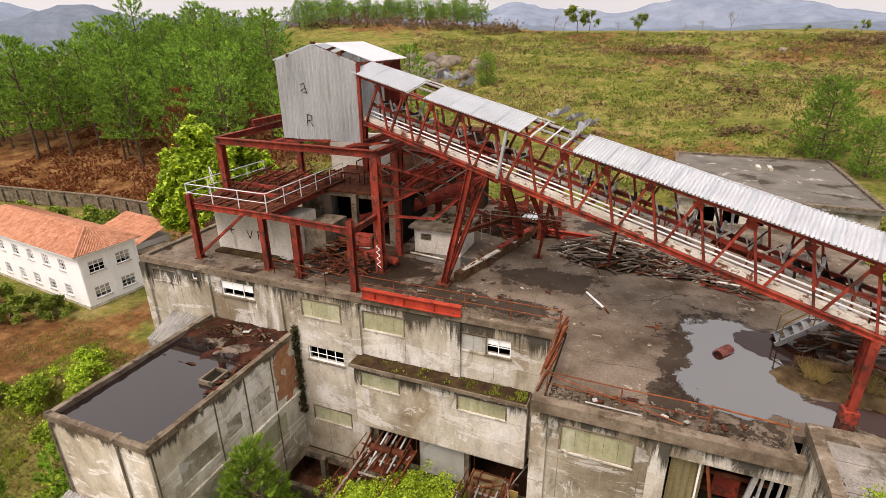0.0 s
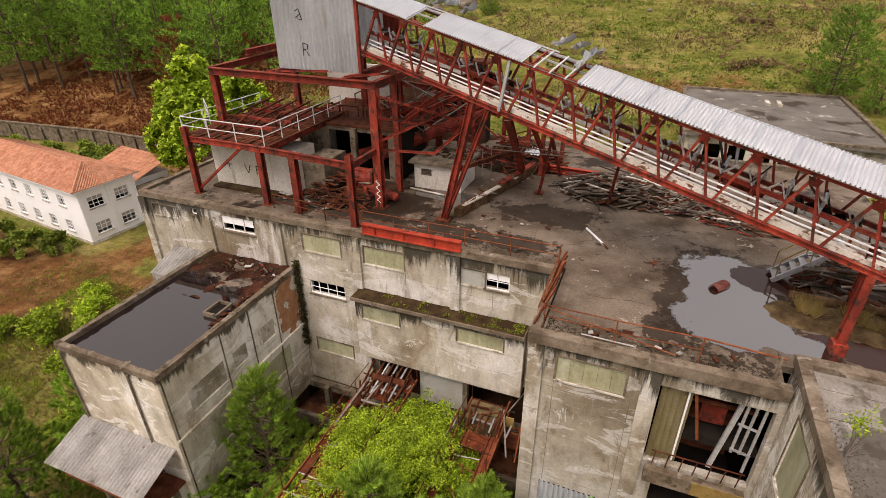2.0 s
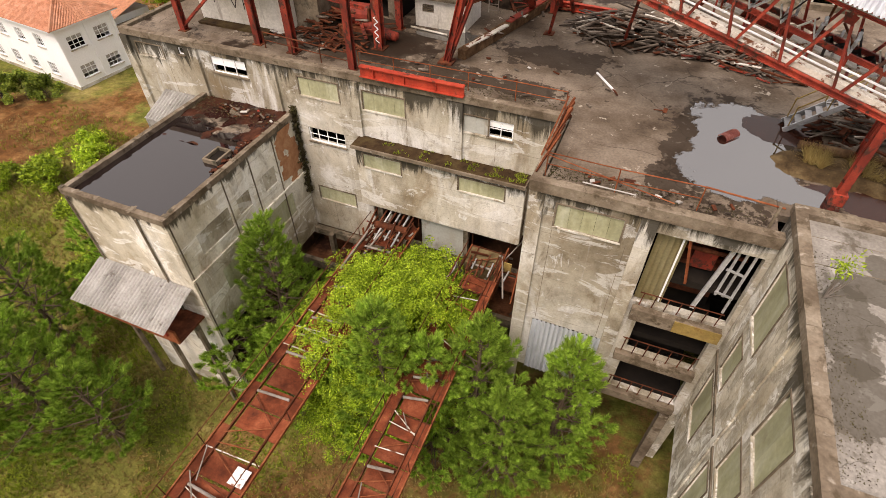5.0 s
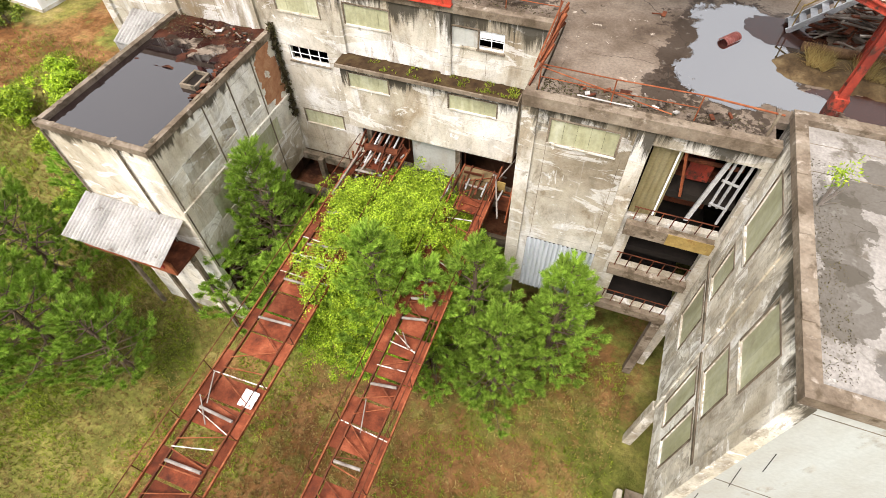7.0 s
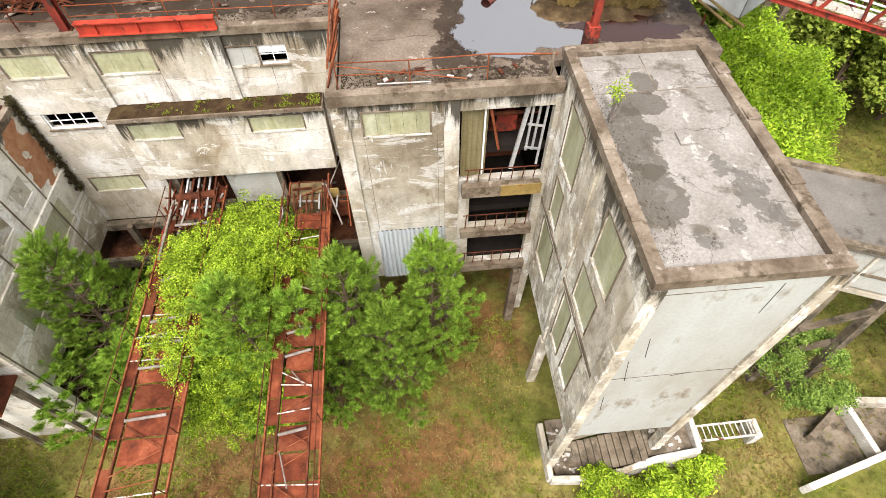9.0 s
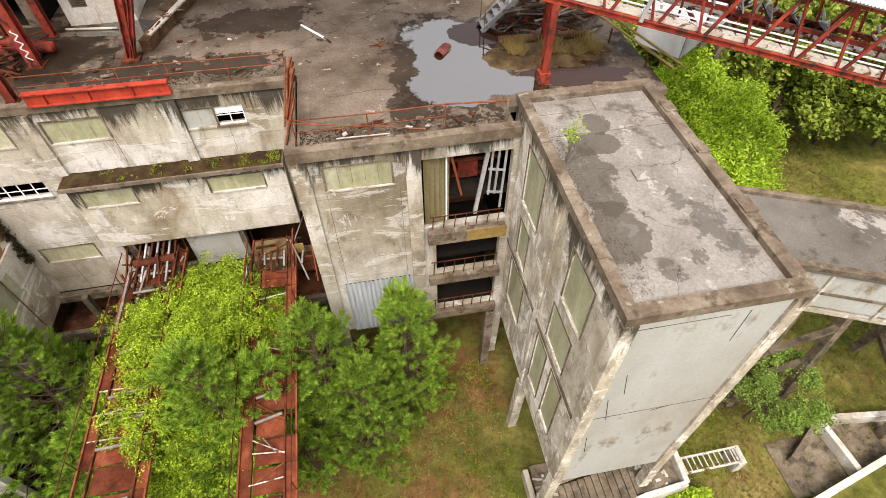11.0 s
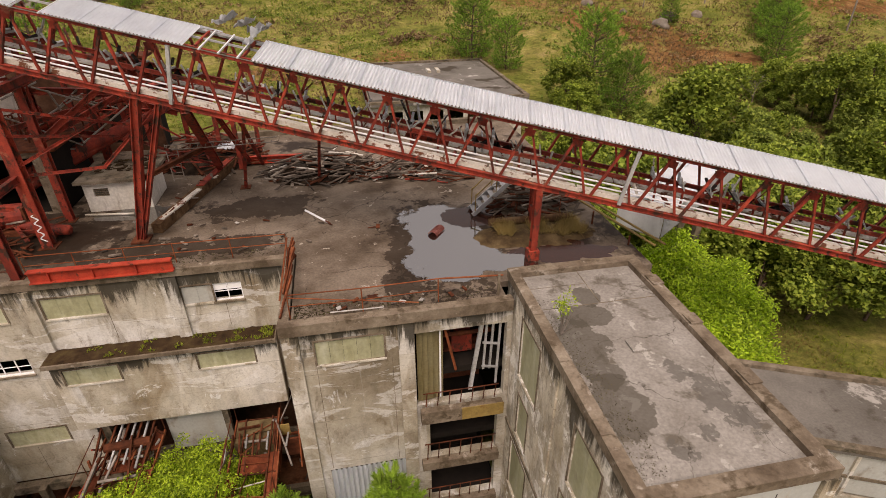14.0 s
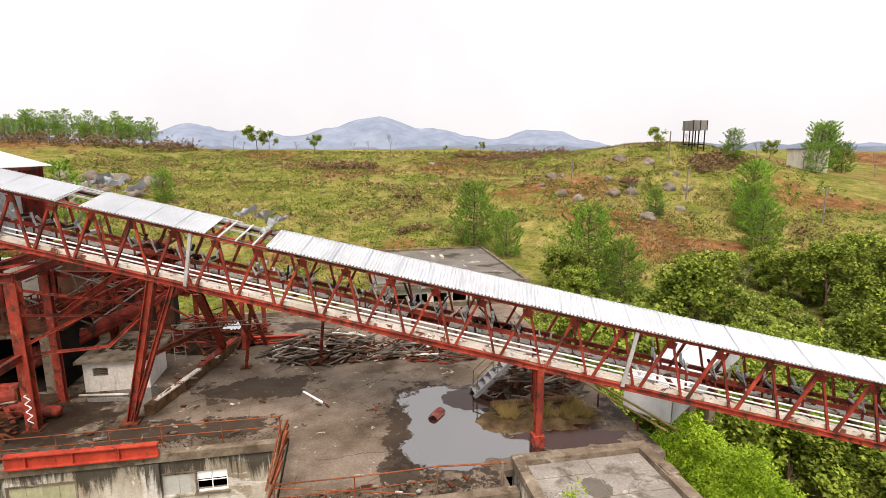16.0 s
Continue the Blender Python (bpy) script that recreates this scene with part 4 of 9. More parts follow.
# projecting bay with its mossy ledge
bay = thing("facade_bay", "pale concrete bay projecting from the facade under a mossy ledge", "bay", (-13, BAY, 8.3), kind="structure")
BX0, BX1 = -17.55, -8.84
W_BAY = [(-17.15, 10.72, -15.1, 11.5), (-12.05, 10.72, -9.8, 11.5)]
part("bay_front", wall(bmesh.new(), "y", BAY, 0.22, BX0, BX1, 8.22, BT, W_BAY), CONCRETE_BAY, bay)
part("bay_side", boxes((BX0, BAY + 0.22, 8.22, BX0 + 0.22, F1 - 0.004, BT)), CONCRETE_BAY, bay)
part("bay_side", boxes((BX1 - 0.22, BAY + 0.22, 8.22, BX1, F1 - 0.004, BT)), CONCRETE_EDGE, bay)
part("bay_floor", boxes((BX0 + 0.22, BAY + 0.22, 8.22, BX1 - 0.22, F1 + 0.3, 8.42)), CONCRETE_DARK, bay)
part("ledge_slab", boxes((BX0 - 0.08, BAY - 0.3, BT, BX1 + 0.05, F1 - 0.004, BT + 0.17)), CONCRETE_EDGE, bay)
lm = bmesh.new()
rows_ = []
for i in range(120):
    x = BX0 - 0.04 + (BX1 - BX0 + 0.04) * i / 119
    rows_.append([lm.verts.new((x, F1 - 0.02 - 0.9 * j / 8, BT + 0.173 + (0 if j == 8 else 0.02 * (1 - j / 8) + 0.06 * max(0, noise.fractal(Vector((x * 1.9, j * 0.45, 0)), 1.0, 2.0, 4))))) for j in range(9)])
for ra, rb in zip(rows_, rows_[1:]):
    for j in range(8):
        lm.faces.new((ra[j], ra[j + 1], rb[j + 1], rb[j]))
part("moss_crust", lm, MOSS, bay, smooth=True)
part("white_panel", boxes((-14.25, BAY + 0.35, 5.9, -11.85, BAY + 0.47, 8.29)), PALE_WALL, bay)
part("jamb", boxes((-16.85, BAY + 0.3, 4.9, -16.55, BAY + 0.6, 8.29)), CONCRETE_DARK, bay)
part("sill_beam", boxes((-17.3, BAY + 0.5, 4.9, -8.75, BAY + 1.1, 5.4)), CONCRETE_DARK, bay)
part("lintel_post", boxes((-11.85, BAY + 0.3, 4.9, -11.6, BAY + 0.6, 8.29)), CONCRETE_DARK, bay)


# windows: infilled lights, steel sashes
def blind_window(no, axis, at, u0, z0, u1, z1, panes=4, mat=None, out=1, open_part=None):
    """A light closed with fibreglass strips in a concrete surround, set back in its reveal."""
    mat = mat or GREEN_GLASS

    def put(ua, za, ub, zb, d0, d1):
        lo, hi = min(at + d0, at + d1), max(at + d0, at + d1)
        return boxes((lo, ua, za, hi, ub, zb) if axis == "x" else (ua, lo, za, ub, hi, zb))

    t = thing("window_%d" % no, "bricked-in window light closed with dull greenish fibreglass strips", "window", (at, u0, z0) if axis == "x" else (u0, at, z0), kind="structure")
    part("window_sill", put(u0 - 0.06, z0 - 0.07, u1 + 0.06, z0 - 0.002, -0.05, 0.1), CONCRETE, t)
    n = panes
    for i in range(n):
        a, b = u0 + (u1 - u0) * i / n + 0.004, u0 + (u1 - u0) * (i + 1) / n - 0.004
        if open_part and open_part[0] <= i < open_part[1]:
            continue
        part("pane", put(a, z0 + 0.004, b, z1 - 0.004, 0.04 + 0.008 * (i % 2), 0.07 + 0.008 * (i % 2)), mat, t)
    part("window_frame", put(u0 + 0.002, z1 - 0.06, u1 - 0.002, z1 - 0.006, 0.035, 0.045), CONCRETE, t)
    for a, za, b, zb in ((u0 - 0.07, z0, u0 - 0.002, z1), (u1 + 0.002, z0, u1 + 0.07, z1), (u0 - 0.07, z1 + 0.002, u1 + 0.07, z1 + 0.06)):
        part("surround", put(a, za, b, zb, -0.025, 0.02), CONCRETE_EDGE, t)
    return t


def sash_window(no, axis, at, u0, z0, u1, z1, cols, rows, paint=None, blank_top=0.0, depth=0.06):
    """A steel sash with open, dark lights."""
    paint = paint or WHITE_PAINT
    t = thing("window_%d" % no, "broken steel sash window with dark empty lights", "window", (at, u0, z0) if axis == "x" else (u0, at, z0), kind="structure")

    def put(ua, za, ub, zb, d0, d1):
        return boxes((at + d0, ua, za, at + d1, ub, zb) if axis == "x" else (ua, at + d0, za, ub, at + d1, zb))

    fr = put(u0 + 0.002, z0 + 0.002, u1 - 0.002, z0 + 0.05, depth, depth + 0.05)
    for r in ((u0 + 0.002, z1 - 0.05, u1 - 0.002, z1 - 0.002), (u0 + 0.002, z0 + 0.05, u0 + 0.05, z1 - 0.05), (u1 - 0.05, z0 + 0.05, u1 - 0.002, z1 - 0.05)):
        lo = (at + depth, r[0], r[1], at + depth + 0.05, r[2], r[3]) if axis == "x" else (r[0], at + depth, r[1], r[2], at + depth + 0.05, r[3])
        box(fr, *lo)
    part("window_frame", fr, paint, t)
    for i in range(1, cols):
        u = u0 + (u1 - u0) * i / cols
        part("mullion", put(u - 0.018, z0 + 0.05, u + 0.018, z1 - 0.05, depth + 0.005, depth + 0.04), paint, t)
    for j in range(1, rows):
        z = z0 + (z1 - z0) * j / rows
        part("glazing_bar", put(u0 + 0.05, z - 0.015, u1 - 0.05, z + 0.015, depth + 0.008, depth + 0.036), paint, t)
    if blank_top:
        for i in range(cols):
            a, b = u0 + (u1 - u0) * i / cols + 0.03, u0 + (u1 - u0) * (i + 1) / cols - 0.03
            part("pane", put(a, z1 - (z1 - z0) * blank_top, b, z1 - 0.05, depth + 0.015, depth + 0.025), paint, t)
    part("window_sill", put(u0 - 0.06, z0 - 0.07, u1 + 0.06, z0 - 0.002, -0.08, 0.1), CONCRETE_DARK, t)
    return t


blind_window(1, "y", F1, *W_UP[0], panes=3, mat=CONCRETE)
sash_window(2, "y", F1, *W_UP[1], 1, 1)
sash_window(3, "y", F1, *W_UP[2], 3, 2, blank_top=0.55)
blind_window(4, "y", F1, *W_UP[3], panes=4)
blind_window(5, "y", F1, *W_UP[4], panes=4)
blind_window(6, "y", F1, -12.15, 13.55, -11.0, 14.4, panes=2, mat=PALE_WALL)
sash_window(7, "y", F1, -10.98, 13.55, -9.85, 14.4, 2, 2, blank_top=0.42)
sash_window(8, "y", F1, *W_MID[0], 4, 2)
blind_window(9, "y", F1, *W_MID[1], panes=4)
blind_window(10, "y", BAY, *W_BAY[0], panes=4)
blind_window(11, "y", BAY, *W_BAY[1], panes=4)
blind_window(12, "y", F2, *W_STEP[0], panes=5)

# ---- the annex with the flooded roof ----
annex = thing("annex_walls", "lower grey concrete annex with bare brick patch and flooded roof", "annex", (-24, 8, GZ), kind="structure")
W_AN = [(5.05, 9.55, 7.2, 10.75), (7.75, 9.75, 8.7, 10.7), (9.75, 9.7, 10.75, 10.7), (5.6, 6.6, 7.9, 8.0), (9.0, 7.0, 11.6, 8.4)]
part("annex_wall", wall(bmesh.new(), "x", AX1 - 0.3, 0.3, AY0 + 0.3, F1 - 0.02, 4.6, AZ - 0.3, W_AN), CONCRETE_LOW, annex)
part("annex_wall", wall(bmesh.new(), "y", AY0, 0.3, AX0, AX1, GZ - 0.5, AZ - 0.3), CONCRETE_LOW, annex)
part("annex_wall", wall(bmesh.new(), "x", AX0, 0.3, AY0 + 0.3, F1 - 0.02, GZ - 0.5, AZ - 0.3), CONCRETE_LOW, annex)
part("roof_slab", boxes((AX0 + 0.2, AY0 + 0.2, AZ - 0.55, AX1 - 0.2, F1 - 0.02, AZ - 0.28)), ROOF, annex)
for r in ((AX0 - 0.06, AY0 - 0.06, AX1 + 0.06, AY0 + 0.2), (AX1 - 0.2, AY0 + 0.2, AX1 + 0.06, F1 - 0.02), (AX0 - 0.06, AY0 + 0.2, AX0 + 0.2, F1 - 0.02)):
    part("parapet_coping", boxes((r[0], r[1], AZ - 0.3, r[2], r[3], AZ - 0.02)), CONCRETE_EDGE, annex)
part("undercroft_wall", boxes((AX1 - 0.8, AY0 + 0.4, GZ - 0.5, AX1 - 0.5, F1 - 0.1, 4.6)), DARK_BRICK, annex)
for y in (AY0 + 0.14, 7.3, 9.15, 11.0):
    part("pilaster", boxes((AX1 - 0.01, y - 0.03, 4.6, AX1 + 0.03, y + 0.03, AZ - 0.36)), CONCRETE_DARK, annex)
part("string_course", boxes((AX1 - 0.01, AY0, 8.8, AX1 + 0.1, F1 - 0.15, 8.92)), CONCRETE_LOW, annex)
for x in (AX0 + 0.15, -23.0):
    part("downpipe", one(pipe, (x, AY0 - 0.07, 4.0), (x, AY0 - 0.07, AZ - 0.4), 0.05), CONCRETE_DARK, annex)
bp = bmesh.new()
rngb = random.Random(8)
grid = {}
for i in range(31):
    for j in range(61):
        y, z = 11.15 + 1.9 * i / 30, 8.9 + 3.25 * j / 60
        edge_ = min(i, 30 - i) / 15 + min(j, 60 - j) / 40
        n_ = noise.fractal(Vector((y * 1.1, z * 0.9, 2)), 1.0, 2.0, 4)
        grid[i, j] = (bp.verts.new((AX1 + 0.006 + 0.01 * abs(n_), y, z)), n_ + edge_ * 0.55 - 0.3)
for i in range(30):
    for j in range(60):
        q_ = [grid[i, j], grid[i + 1, j], grid[i + 1, j + 1], grid[i, j + 1]]
        if sum(v[1] for v in q_) > 0.12:
            bp.faces.new([v[0] for v in q_])
for v in [v for v in bp.verts if not v.link_faces]:
    bp.verts.remove(v)
part("bare_brick_patch", bp, BRICK, annex, "orange-brown brick where the render has fallen off")
blind_window(13, "x", AX1 - 0.14, *W_AN[0], panes=4, mat=CONCRETE)
blind_window(14, "x", AX1 - 0.14, *W_AN[1], panes=2, mat=CONCRETE)
blind_window(15, "x", AX1 - 0.14, *W_AN[2], panes=2, mat=CONCRETE)
blind_window(16, "x", AX1 - 0.14, *W_AN[3], panes=4)
blind_window(17, "x", AX1 - 0.14, *W_AN[4], panes=4)
DARK_WATER = WATER.copy()
DARK_WATER.name = "dark_rain_water"
DARK_WATER.node_tree.nodes["Principled BSDF"].inputs["IOR"].default_value = 1.62
DARK_WATER.node_tree.nodes["Principled BSDF"].inputs["Base Color"].default_value = (0.014, 0.009, 0.009, 1)
ragged_pool("water_pool_4", AX0 + 0.2, AY0 + 0.2, AX1 - 0.2, 12.4, AZ - 0.262, [(-24.6, 6.4, 4.2, 4.0), (-25.8, 9.2, 2.0, 2.0)], "dark rain water flooding the annex roof", DARK_WATER, 0.7, 0.7)
so = bmesh.new()
so_rows = []
for i in range(40):
    row = []
    for j in range(22):
        x, y = AX0 + 0.22 + (AX1 - AX0 - 0.44) * i / 39, 9.0 + (F1 - 0.05 - 9.0) * j / 21
        n_ = noise.fractal(Vector((x * 1.0, y * 1.3, 1.0)), 1.0, 2.0, 5)
        bank = 0.4 * smooth(AX1 - 1.3, AX1 - 0.3, x) + 0.3 * smooth(9.4, 12.6, y) - 0.12
        row.append(so.verts.new((x, y, AZ - 0.30 + max(0.0, 0.02 + 0.14 * n_ + 0.32 * bank))))
    so_rows.append(row)
for ra, rb in zip(so_rows, so_rows[1:]):
    for j in range(21):
        so.faces.new((ra[j], rb[j], rb[j + 1], ra[j + 1]))
RED_SOIL = material("rust_red_roof_silt", [(0.022, 0.008, 0.005), (0.06, 0.02, 0.011), (0.12, 0.05, 0.028)], 1.2, rough=0.8, bump=0.6, bump_scale=12, grain=0.85,
                    grime=(0.022, 0.007, 0.005), grime_at=(0.46, 0.54), grime_scale=0.5, gloss=0.2)
part("roof_silt", so, RED_SOIL, annex, "rust-brown silt and litter banked on the roof", True)
for k in range(30):
    y = AY0 + 0.1 + (F1 - AY0 - 0.3) * rngb.random()
    a_, b_ = rngb.uniform(0.05, 0.5), rngb.uniform(0.01, 0.04)
    x = AX1 - 0.12 if k % 2 else AX0 + 0.1
    if k % 5 == 0:
        x, y = AX0 + (AX1 - AX0) * rngb.random(), AY0 + 0.08
    part("coping_crumb", boxes((x - 0.1 * rngb.random() - 0.04, y - a_ / 2, AZ - 0.019, x + 0.12 * rngb.random() + 0.03, y + a_ / 2, AZ - 0.02 + b_)), CONCRETE_DARK, annex)
st = thing("roof_outlet_box", "square grey concrete outlet box in the roof water", "outlet box", (-22.4, 8.6, AZ - 0.28))
part("box_wall", boxes((-22.95, 8.0, AZ - 0.28, -22.85, 9.1, AZ - 0.05), (-22.25, 8.0, AZ - 0.28, -22.15, 9.1, AZ - 0.05), (-22.85, 8.0, AZ - 0.28, -22.25, 8.1, AZ - 0.05), (-22.85, 9.0, AZ - 0.28, -22.25, 9.1, AZ - 0.05)), CONCRETE_DARK, st)
part("box_floor", boxes((-22.85, 8.1, AZ - 0.278, -22.25, 9.0, AZ - 0.2)), DARK, st)

# ---- stair tower ----
TW, TX, TY, TZ, TB = TW_, 5.0, 9.4, 16.0, 4.0
tower = thing("stair_tower", "tall pale concrete stair tower standing on columns", "tower", (2.5, 4.7, GZ), kind="structure")
W_TW = [(5.9, 12.6, 7.6, 15.1), (1.5, 12.6, 3.1, 14.9), (1.4, 5.6, 2.4, 9.0), (3.0, 5.6, 4.0, 9.0), (6.1, 6.4, 7.8, 9.0), (6.4, 9.8, 7.4, 11.8), (1.8, 9.8, 3.4, 11.8)]
part("tower_wall", wall(bmesh.new(), "x", TW, 0.25, 0.25, TY - 0.25, TB, TZ - 0.32, W_TW), CONCRETE_TOWER, tower)
part("tower_wall", wall(bmesh.new(), "y", 0.0, 0.25, TW, TX, TB, TZ - 0.32), PALE_WALL, tower, "pale washed render on the end wall")
part("tower_wall", wall(bmesh.new(), "x", TX - 0.25, 0.25, 0.25, TY - 0.25, TB, TZ - 0.32), CONCRETE_TOWER, tower)
part("tower_wall", wall(bmesh.new(), "y", TY - 0.25, 0.25, TW, TX, TB, TZ - 0.32), CONCRETE_TOWER, tower)
part("roof_slab", boxes((TW + 0.3, 0.3, TZ - 0.42, TX - 0.3, TY - 0.3, TZ - 0.2)), TOWER_ROOF, tower)
for r in ((TW - 0.06, -0.06, TX + 0.06, 0.36), (TW - 0.06, TY - 0.36, TX + 0.06, TY + 0.06), (TW - 0.06, 0.36, TW + 0.3, TY - 0.36), (TX - 0.36, 0.36, TX + 0.06, TY - 0.36)):
    part("parapet_coping", boxes((r[0], r[1], TZ - 0.32, r[2], r[3], TZ)), CONCRETE_EDGE, tower)
for y in (2.6, 5.2, 7.4):
    part("coping_lump", boxes((TX - 0.3, y, TZ + 0.002, TX + 0.1, y + rngb.uniform(0.25, 0.6), TZ + 0.05)), CONCRETE_EDGE, tower)
    part("coping_lump", boxes((TW - 0.07, y - 0.8, TZ + 0.002, TW + 0.2, y - 0.3, TZ + 0.04)), CONCRETE_EDGE, tower)
part("corner_pier", boxes((TW - 0.1, -0.1, TB - 0.2, TW + 0.32, 0.32, TZ - 0.33)), CONCRETE_TOWER, tower)
part("corner_pier", boxes((TX - 0.32, -0.1, TB - 0.2, TX + 0.1, 0.32, TZ - 0.33)), CONCRETE_TOWER, tower)
part("mid_pier", boxes((TW - 0.06, 4.4, TB, TW + 0.01, 4.7, TZ - 0.33)), CONCRETE_TOWER, tower)
part("string_course", boxes((TW - 0.05, 0.33, 9.3, TW + 0.01, 4.39, 9.45)), CONCRETE_DARK, tower)
part("string_course", boxes((TW - 0.05, 4.76, 9.3, TW + 0.01, TY - 0.3, 9.45)), CONCRETE_DARK, tower)
for x, y in ((TW + 0.12, 0.12), (TX - 0.12, 0.12), (TW + 0.12, TY - 0.2), (TX - 0.12, TY - 0.2), (TW + 0.12, 4.6), (TX - 0.12, 4.6)):
    part("column", one(bar, (x, y, TB - 0.19), (x - (0.15 if x < 1 else -0.15), y - 0.05, GZ - 0.4), 0.42, 0.42), CONCRETE_TOWER, tower)
for r in ((TW + 0.3, 7.05, TX - 0.3, 7.08), (2.62, 7.08, 2.65, TY - 0.36), (TW + 0.3, 8.25, 2.62, 8.27)):
    part("screed_joint", boxes((r[0], r[1], TZ - 0.199, r[2], r[3], TZ - 0.194)), CONCRETE_DARK, tower)
part("roof_hatch_slab", boxes((2.48, 4.55, TZ - 0.198, 3.0, 5.08, TZ - 0.13)), TOWER_ROOF, tower)
part("pour_joint", boxes((TW + 0.33, -0.006, 10.02, TX - 0.33, 0.004, 10.06)), CONCRETE_DARK, tower)
part("pour_joint", boxes((TW + 0.33, -0.006, 15.3, TX - 1.9, 0.004, 15.33)), CONCRETE_DARK, tower)
for x_, z_, dx_, dz_ in ((1.0, 12.9, 0.25, -1.3), (0.8, 11.4, 0.3, -1.6), (3.6, 15.4, 0.05, -1.5), (0.75, 8.4, 0.2, -1.4), (2.6, 9.9, 0.6, 0.15)):
    part("crack", one(bar, (x_, -0.002, z_), (x_ + dx_, -0.002, z_ + dz_), 0.018, 0.012, (0, 1, 0)), DARK, tower)
# winding stair at the foot
for k in range(10):
    part("stair_step", boxes((1.5 + 0.31 * k, -0.55, GZ - 0.1, 1.5 + 0.31 * (k + 1), 1.0, GZ + 0.2 + 0.155 * k)), CONCRETE_DARK, tower)
part("stair_landing", boxes((0.45, -0.6, GZ - 0.1, 1.5, 2.2, GZ + 0.12)), CONCRETE_DARK, tower)
part("stair_landing", boxes((4.6, -0.35, GZ - 0.1, 6.75, 1.9, GZ + 1.72)), CONCRETE_DARK, tower)
part("back_landing", boxes((1.5, 1.3, GZ - 0.1, 4.6, 2.2, GZ + 0.3)), DARK_BRICK, tower)
rim = [(0.1, 1.9, 0.75), (0.12, -0.72, 0.75), (1.9, -0.88, 0.9), (3.4, -0.78, 1.2), (4.9, -0.52, 1.75), (6.9, -0.42, 2.1), (6.95, 1.6, 2.2)]
for (xa_, ya_, ha_), (xb_, yb_, hb_) in zip(rim, rim[1:]):
    pr = bmesh.new()
    bar(pr, (xa_, ya_, GZ + ha_ / 2 - 0.2), (xb_, yb_, GZ + ha_ / 2 - 0.2), 0.26, 1.0)
    pr.verts.ensure_lookup_table()
    for i_, v_ in enumerate(pr.verts):
        top_ = GZ + (ha_ if i_ < 4 else hb_)
        v_.co.z = top_ if v_.co.z > GZ + ha_ / 2 - 0.2 else GZ - 0.4
    bmesh.ops.bevel(pr, geom=pr.edges[:], offset=0.03, segments=1, affect="EDGES")
    part("stair_parapet", pr, CONCRETE, tower)
part("stair_spine", one(bar, (1.35, 1.1, GZ + 0.75), (4.7, 1.25, GZ + 2.2), 0.24, 0.7), CONCRETE, tower)
part("stair_spine", one(bar, (4.6, 0.95, GZ + 2.1), (5.1, 1.9, GZ + 2.1), 0.24, 0.8), CONCRETE, tower)
rst = random.Random(17)
for k in range(70):
    x_, y_ = (rst.uniform(0.5, 1.4), rst.uniform(-0.5, 1.6)) if k % 2 else (rst.uniform(4.8, 6.7), rst.uniform(-0.25, 1.6))
    z_ = GZ + (0.12 if k % 2 else 1.72)
    d_ = rst.uniform(0.04, 0.16)
    part("rubble", one(bar, (x_ - d_, y_, z_ + 0.04), (x_ + d_, y_ + rst.uniform(-0.1, 0.1), z_ + 0.05), rst.uniform(0.05, 0.14), 0.08), rst.choice((CONCRETE, CONCRETE_DARK, OLD_SHEET)), tower)
for i, h in enumerate(W_TW):
    blind_window(18 + i, "x", TW, *h, panes=2)

# ---- steel on the roof ----
FADED_RED = material("faded_red_sheet", [(0.22, 0.06, 0.05), (0.36, 0.12, 0.10), (0.5, 0.27, 0.24)], 3.0, rough=0.7, bump=0.2)
GALV_OLD = material("dull_rusty_galvanised", [(0.12, 0.095, 0.075), (0.22, 0.19, 0.165), (0.33, 0.31, 0.29)], 2.0, rough=0.7, bump=0.2)
R0 = ROOFZ


def column(parent, x, y, z0, z1, w=0.32, lean=(0, 0), mat=None, label=""):
    part("column", one(h_beam, (x, y, z0), (x + lean[0], y + lean[1], z1), w, w, 0.045, (0, 1, 0)), mat or RED, parent, label)
    part("base_plate", boxes((x - w * 0.8, y - w * 0.8, z0, x + w * 0.8, y + w * 0.8, z0 + 0.04)), RUST, parent)


def beam(parent, a, b, w=0.2, h=0.3, mat=None, name="beam"):
    part(name, one(h_beam, a, b, w, h, 0.035), mat or RED, parent)


def brace(parent, a, b, w=0.1, mat=None, name="brace"):
    part(name, one(angle_iron, a, b, w, 0.022), mat or RED, parent)


def railing(parent, pts, h=1.0, mat=None, posts=1.5, mid=True, r=0.03, fallen=()):
    mat = mat or RUST_RAIL
    for k, (a, b) in enumerate(zip(pts, pts[1:])):
        a, b = Vector(a), Vector(b)
        n = max(1, round((b - a).length / posts))
        up = Vector((0, 0, h))
        part("rail", one(pipe, a + up, b + up, r, 6), mat, parent)
        if mid:
            part("rail", one(pipe, a + up * 0.52, b + up * 0.52, r * 0.85, 6), mat, parent)
        for i in range(n + (k == len(pts) - 2)):
            p = a.lerp(b, i / n)
            part("post", one(pipe, p, p + up, r * 1.05, 6), mat, parent)


hf = thing("steel_headframe", "rusting red steel headframe carrying a sheet-clad hoist house", "steel frame", (-23, 18, R0))
for x, y, z1, w in ((-28.3, 14.25, 18.95, 0.3), (-23.6, 14.3, 18.3, 0.32), (-21.45, 14.15, 18.3, 0.36), (-17.85, 13.6, 18.85, 0.3), (-17.76, 16.15, 21.3, 0.42),
                    (-17.86, 18.6, 21.3, 0.3), (-28.1, 16.9, 21.3, 0.36), (-28.3, 24.3, 21.3, 0.36), (-17.8, 24.3, 21.3, 0.36), (-23, 24.3, 21.3, 0.36), (-19.3, 22.0, 21.3, 0.26)):
    column(hf, x, y, R0, z1, w)
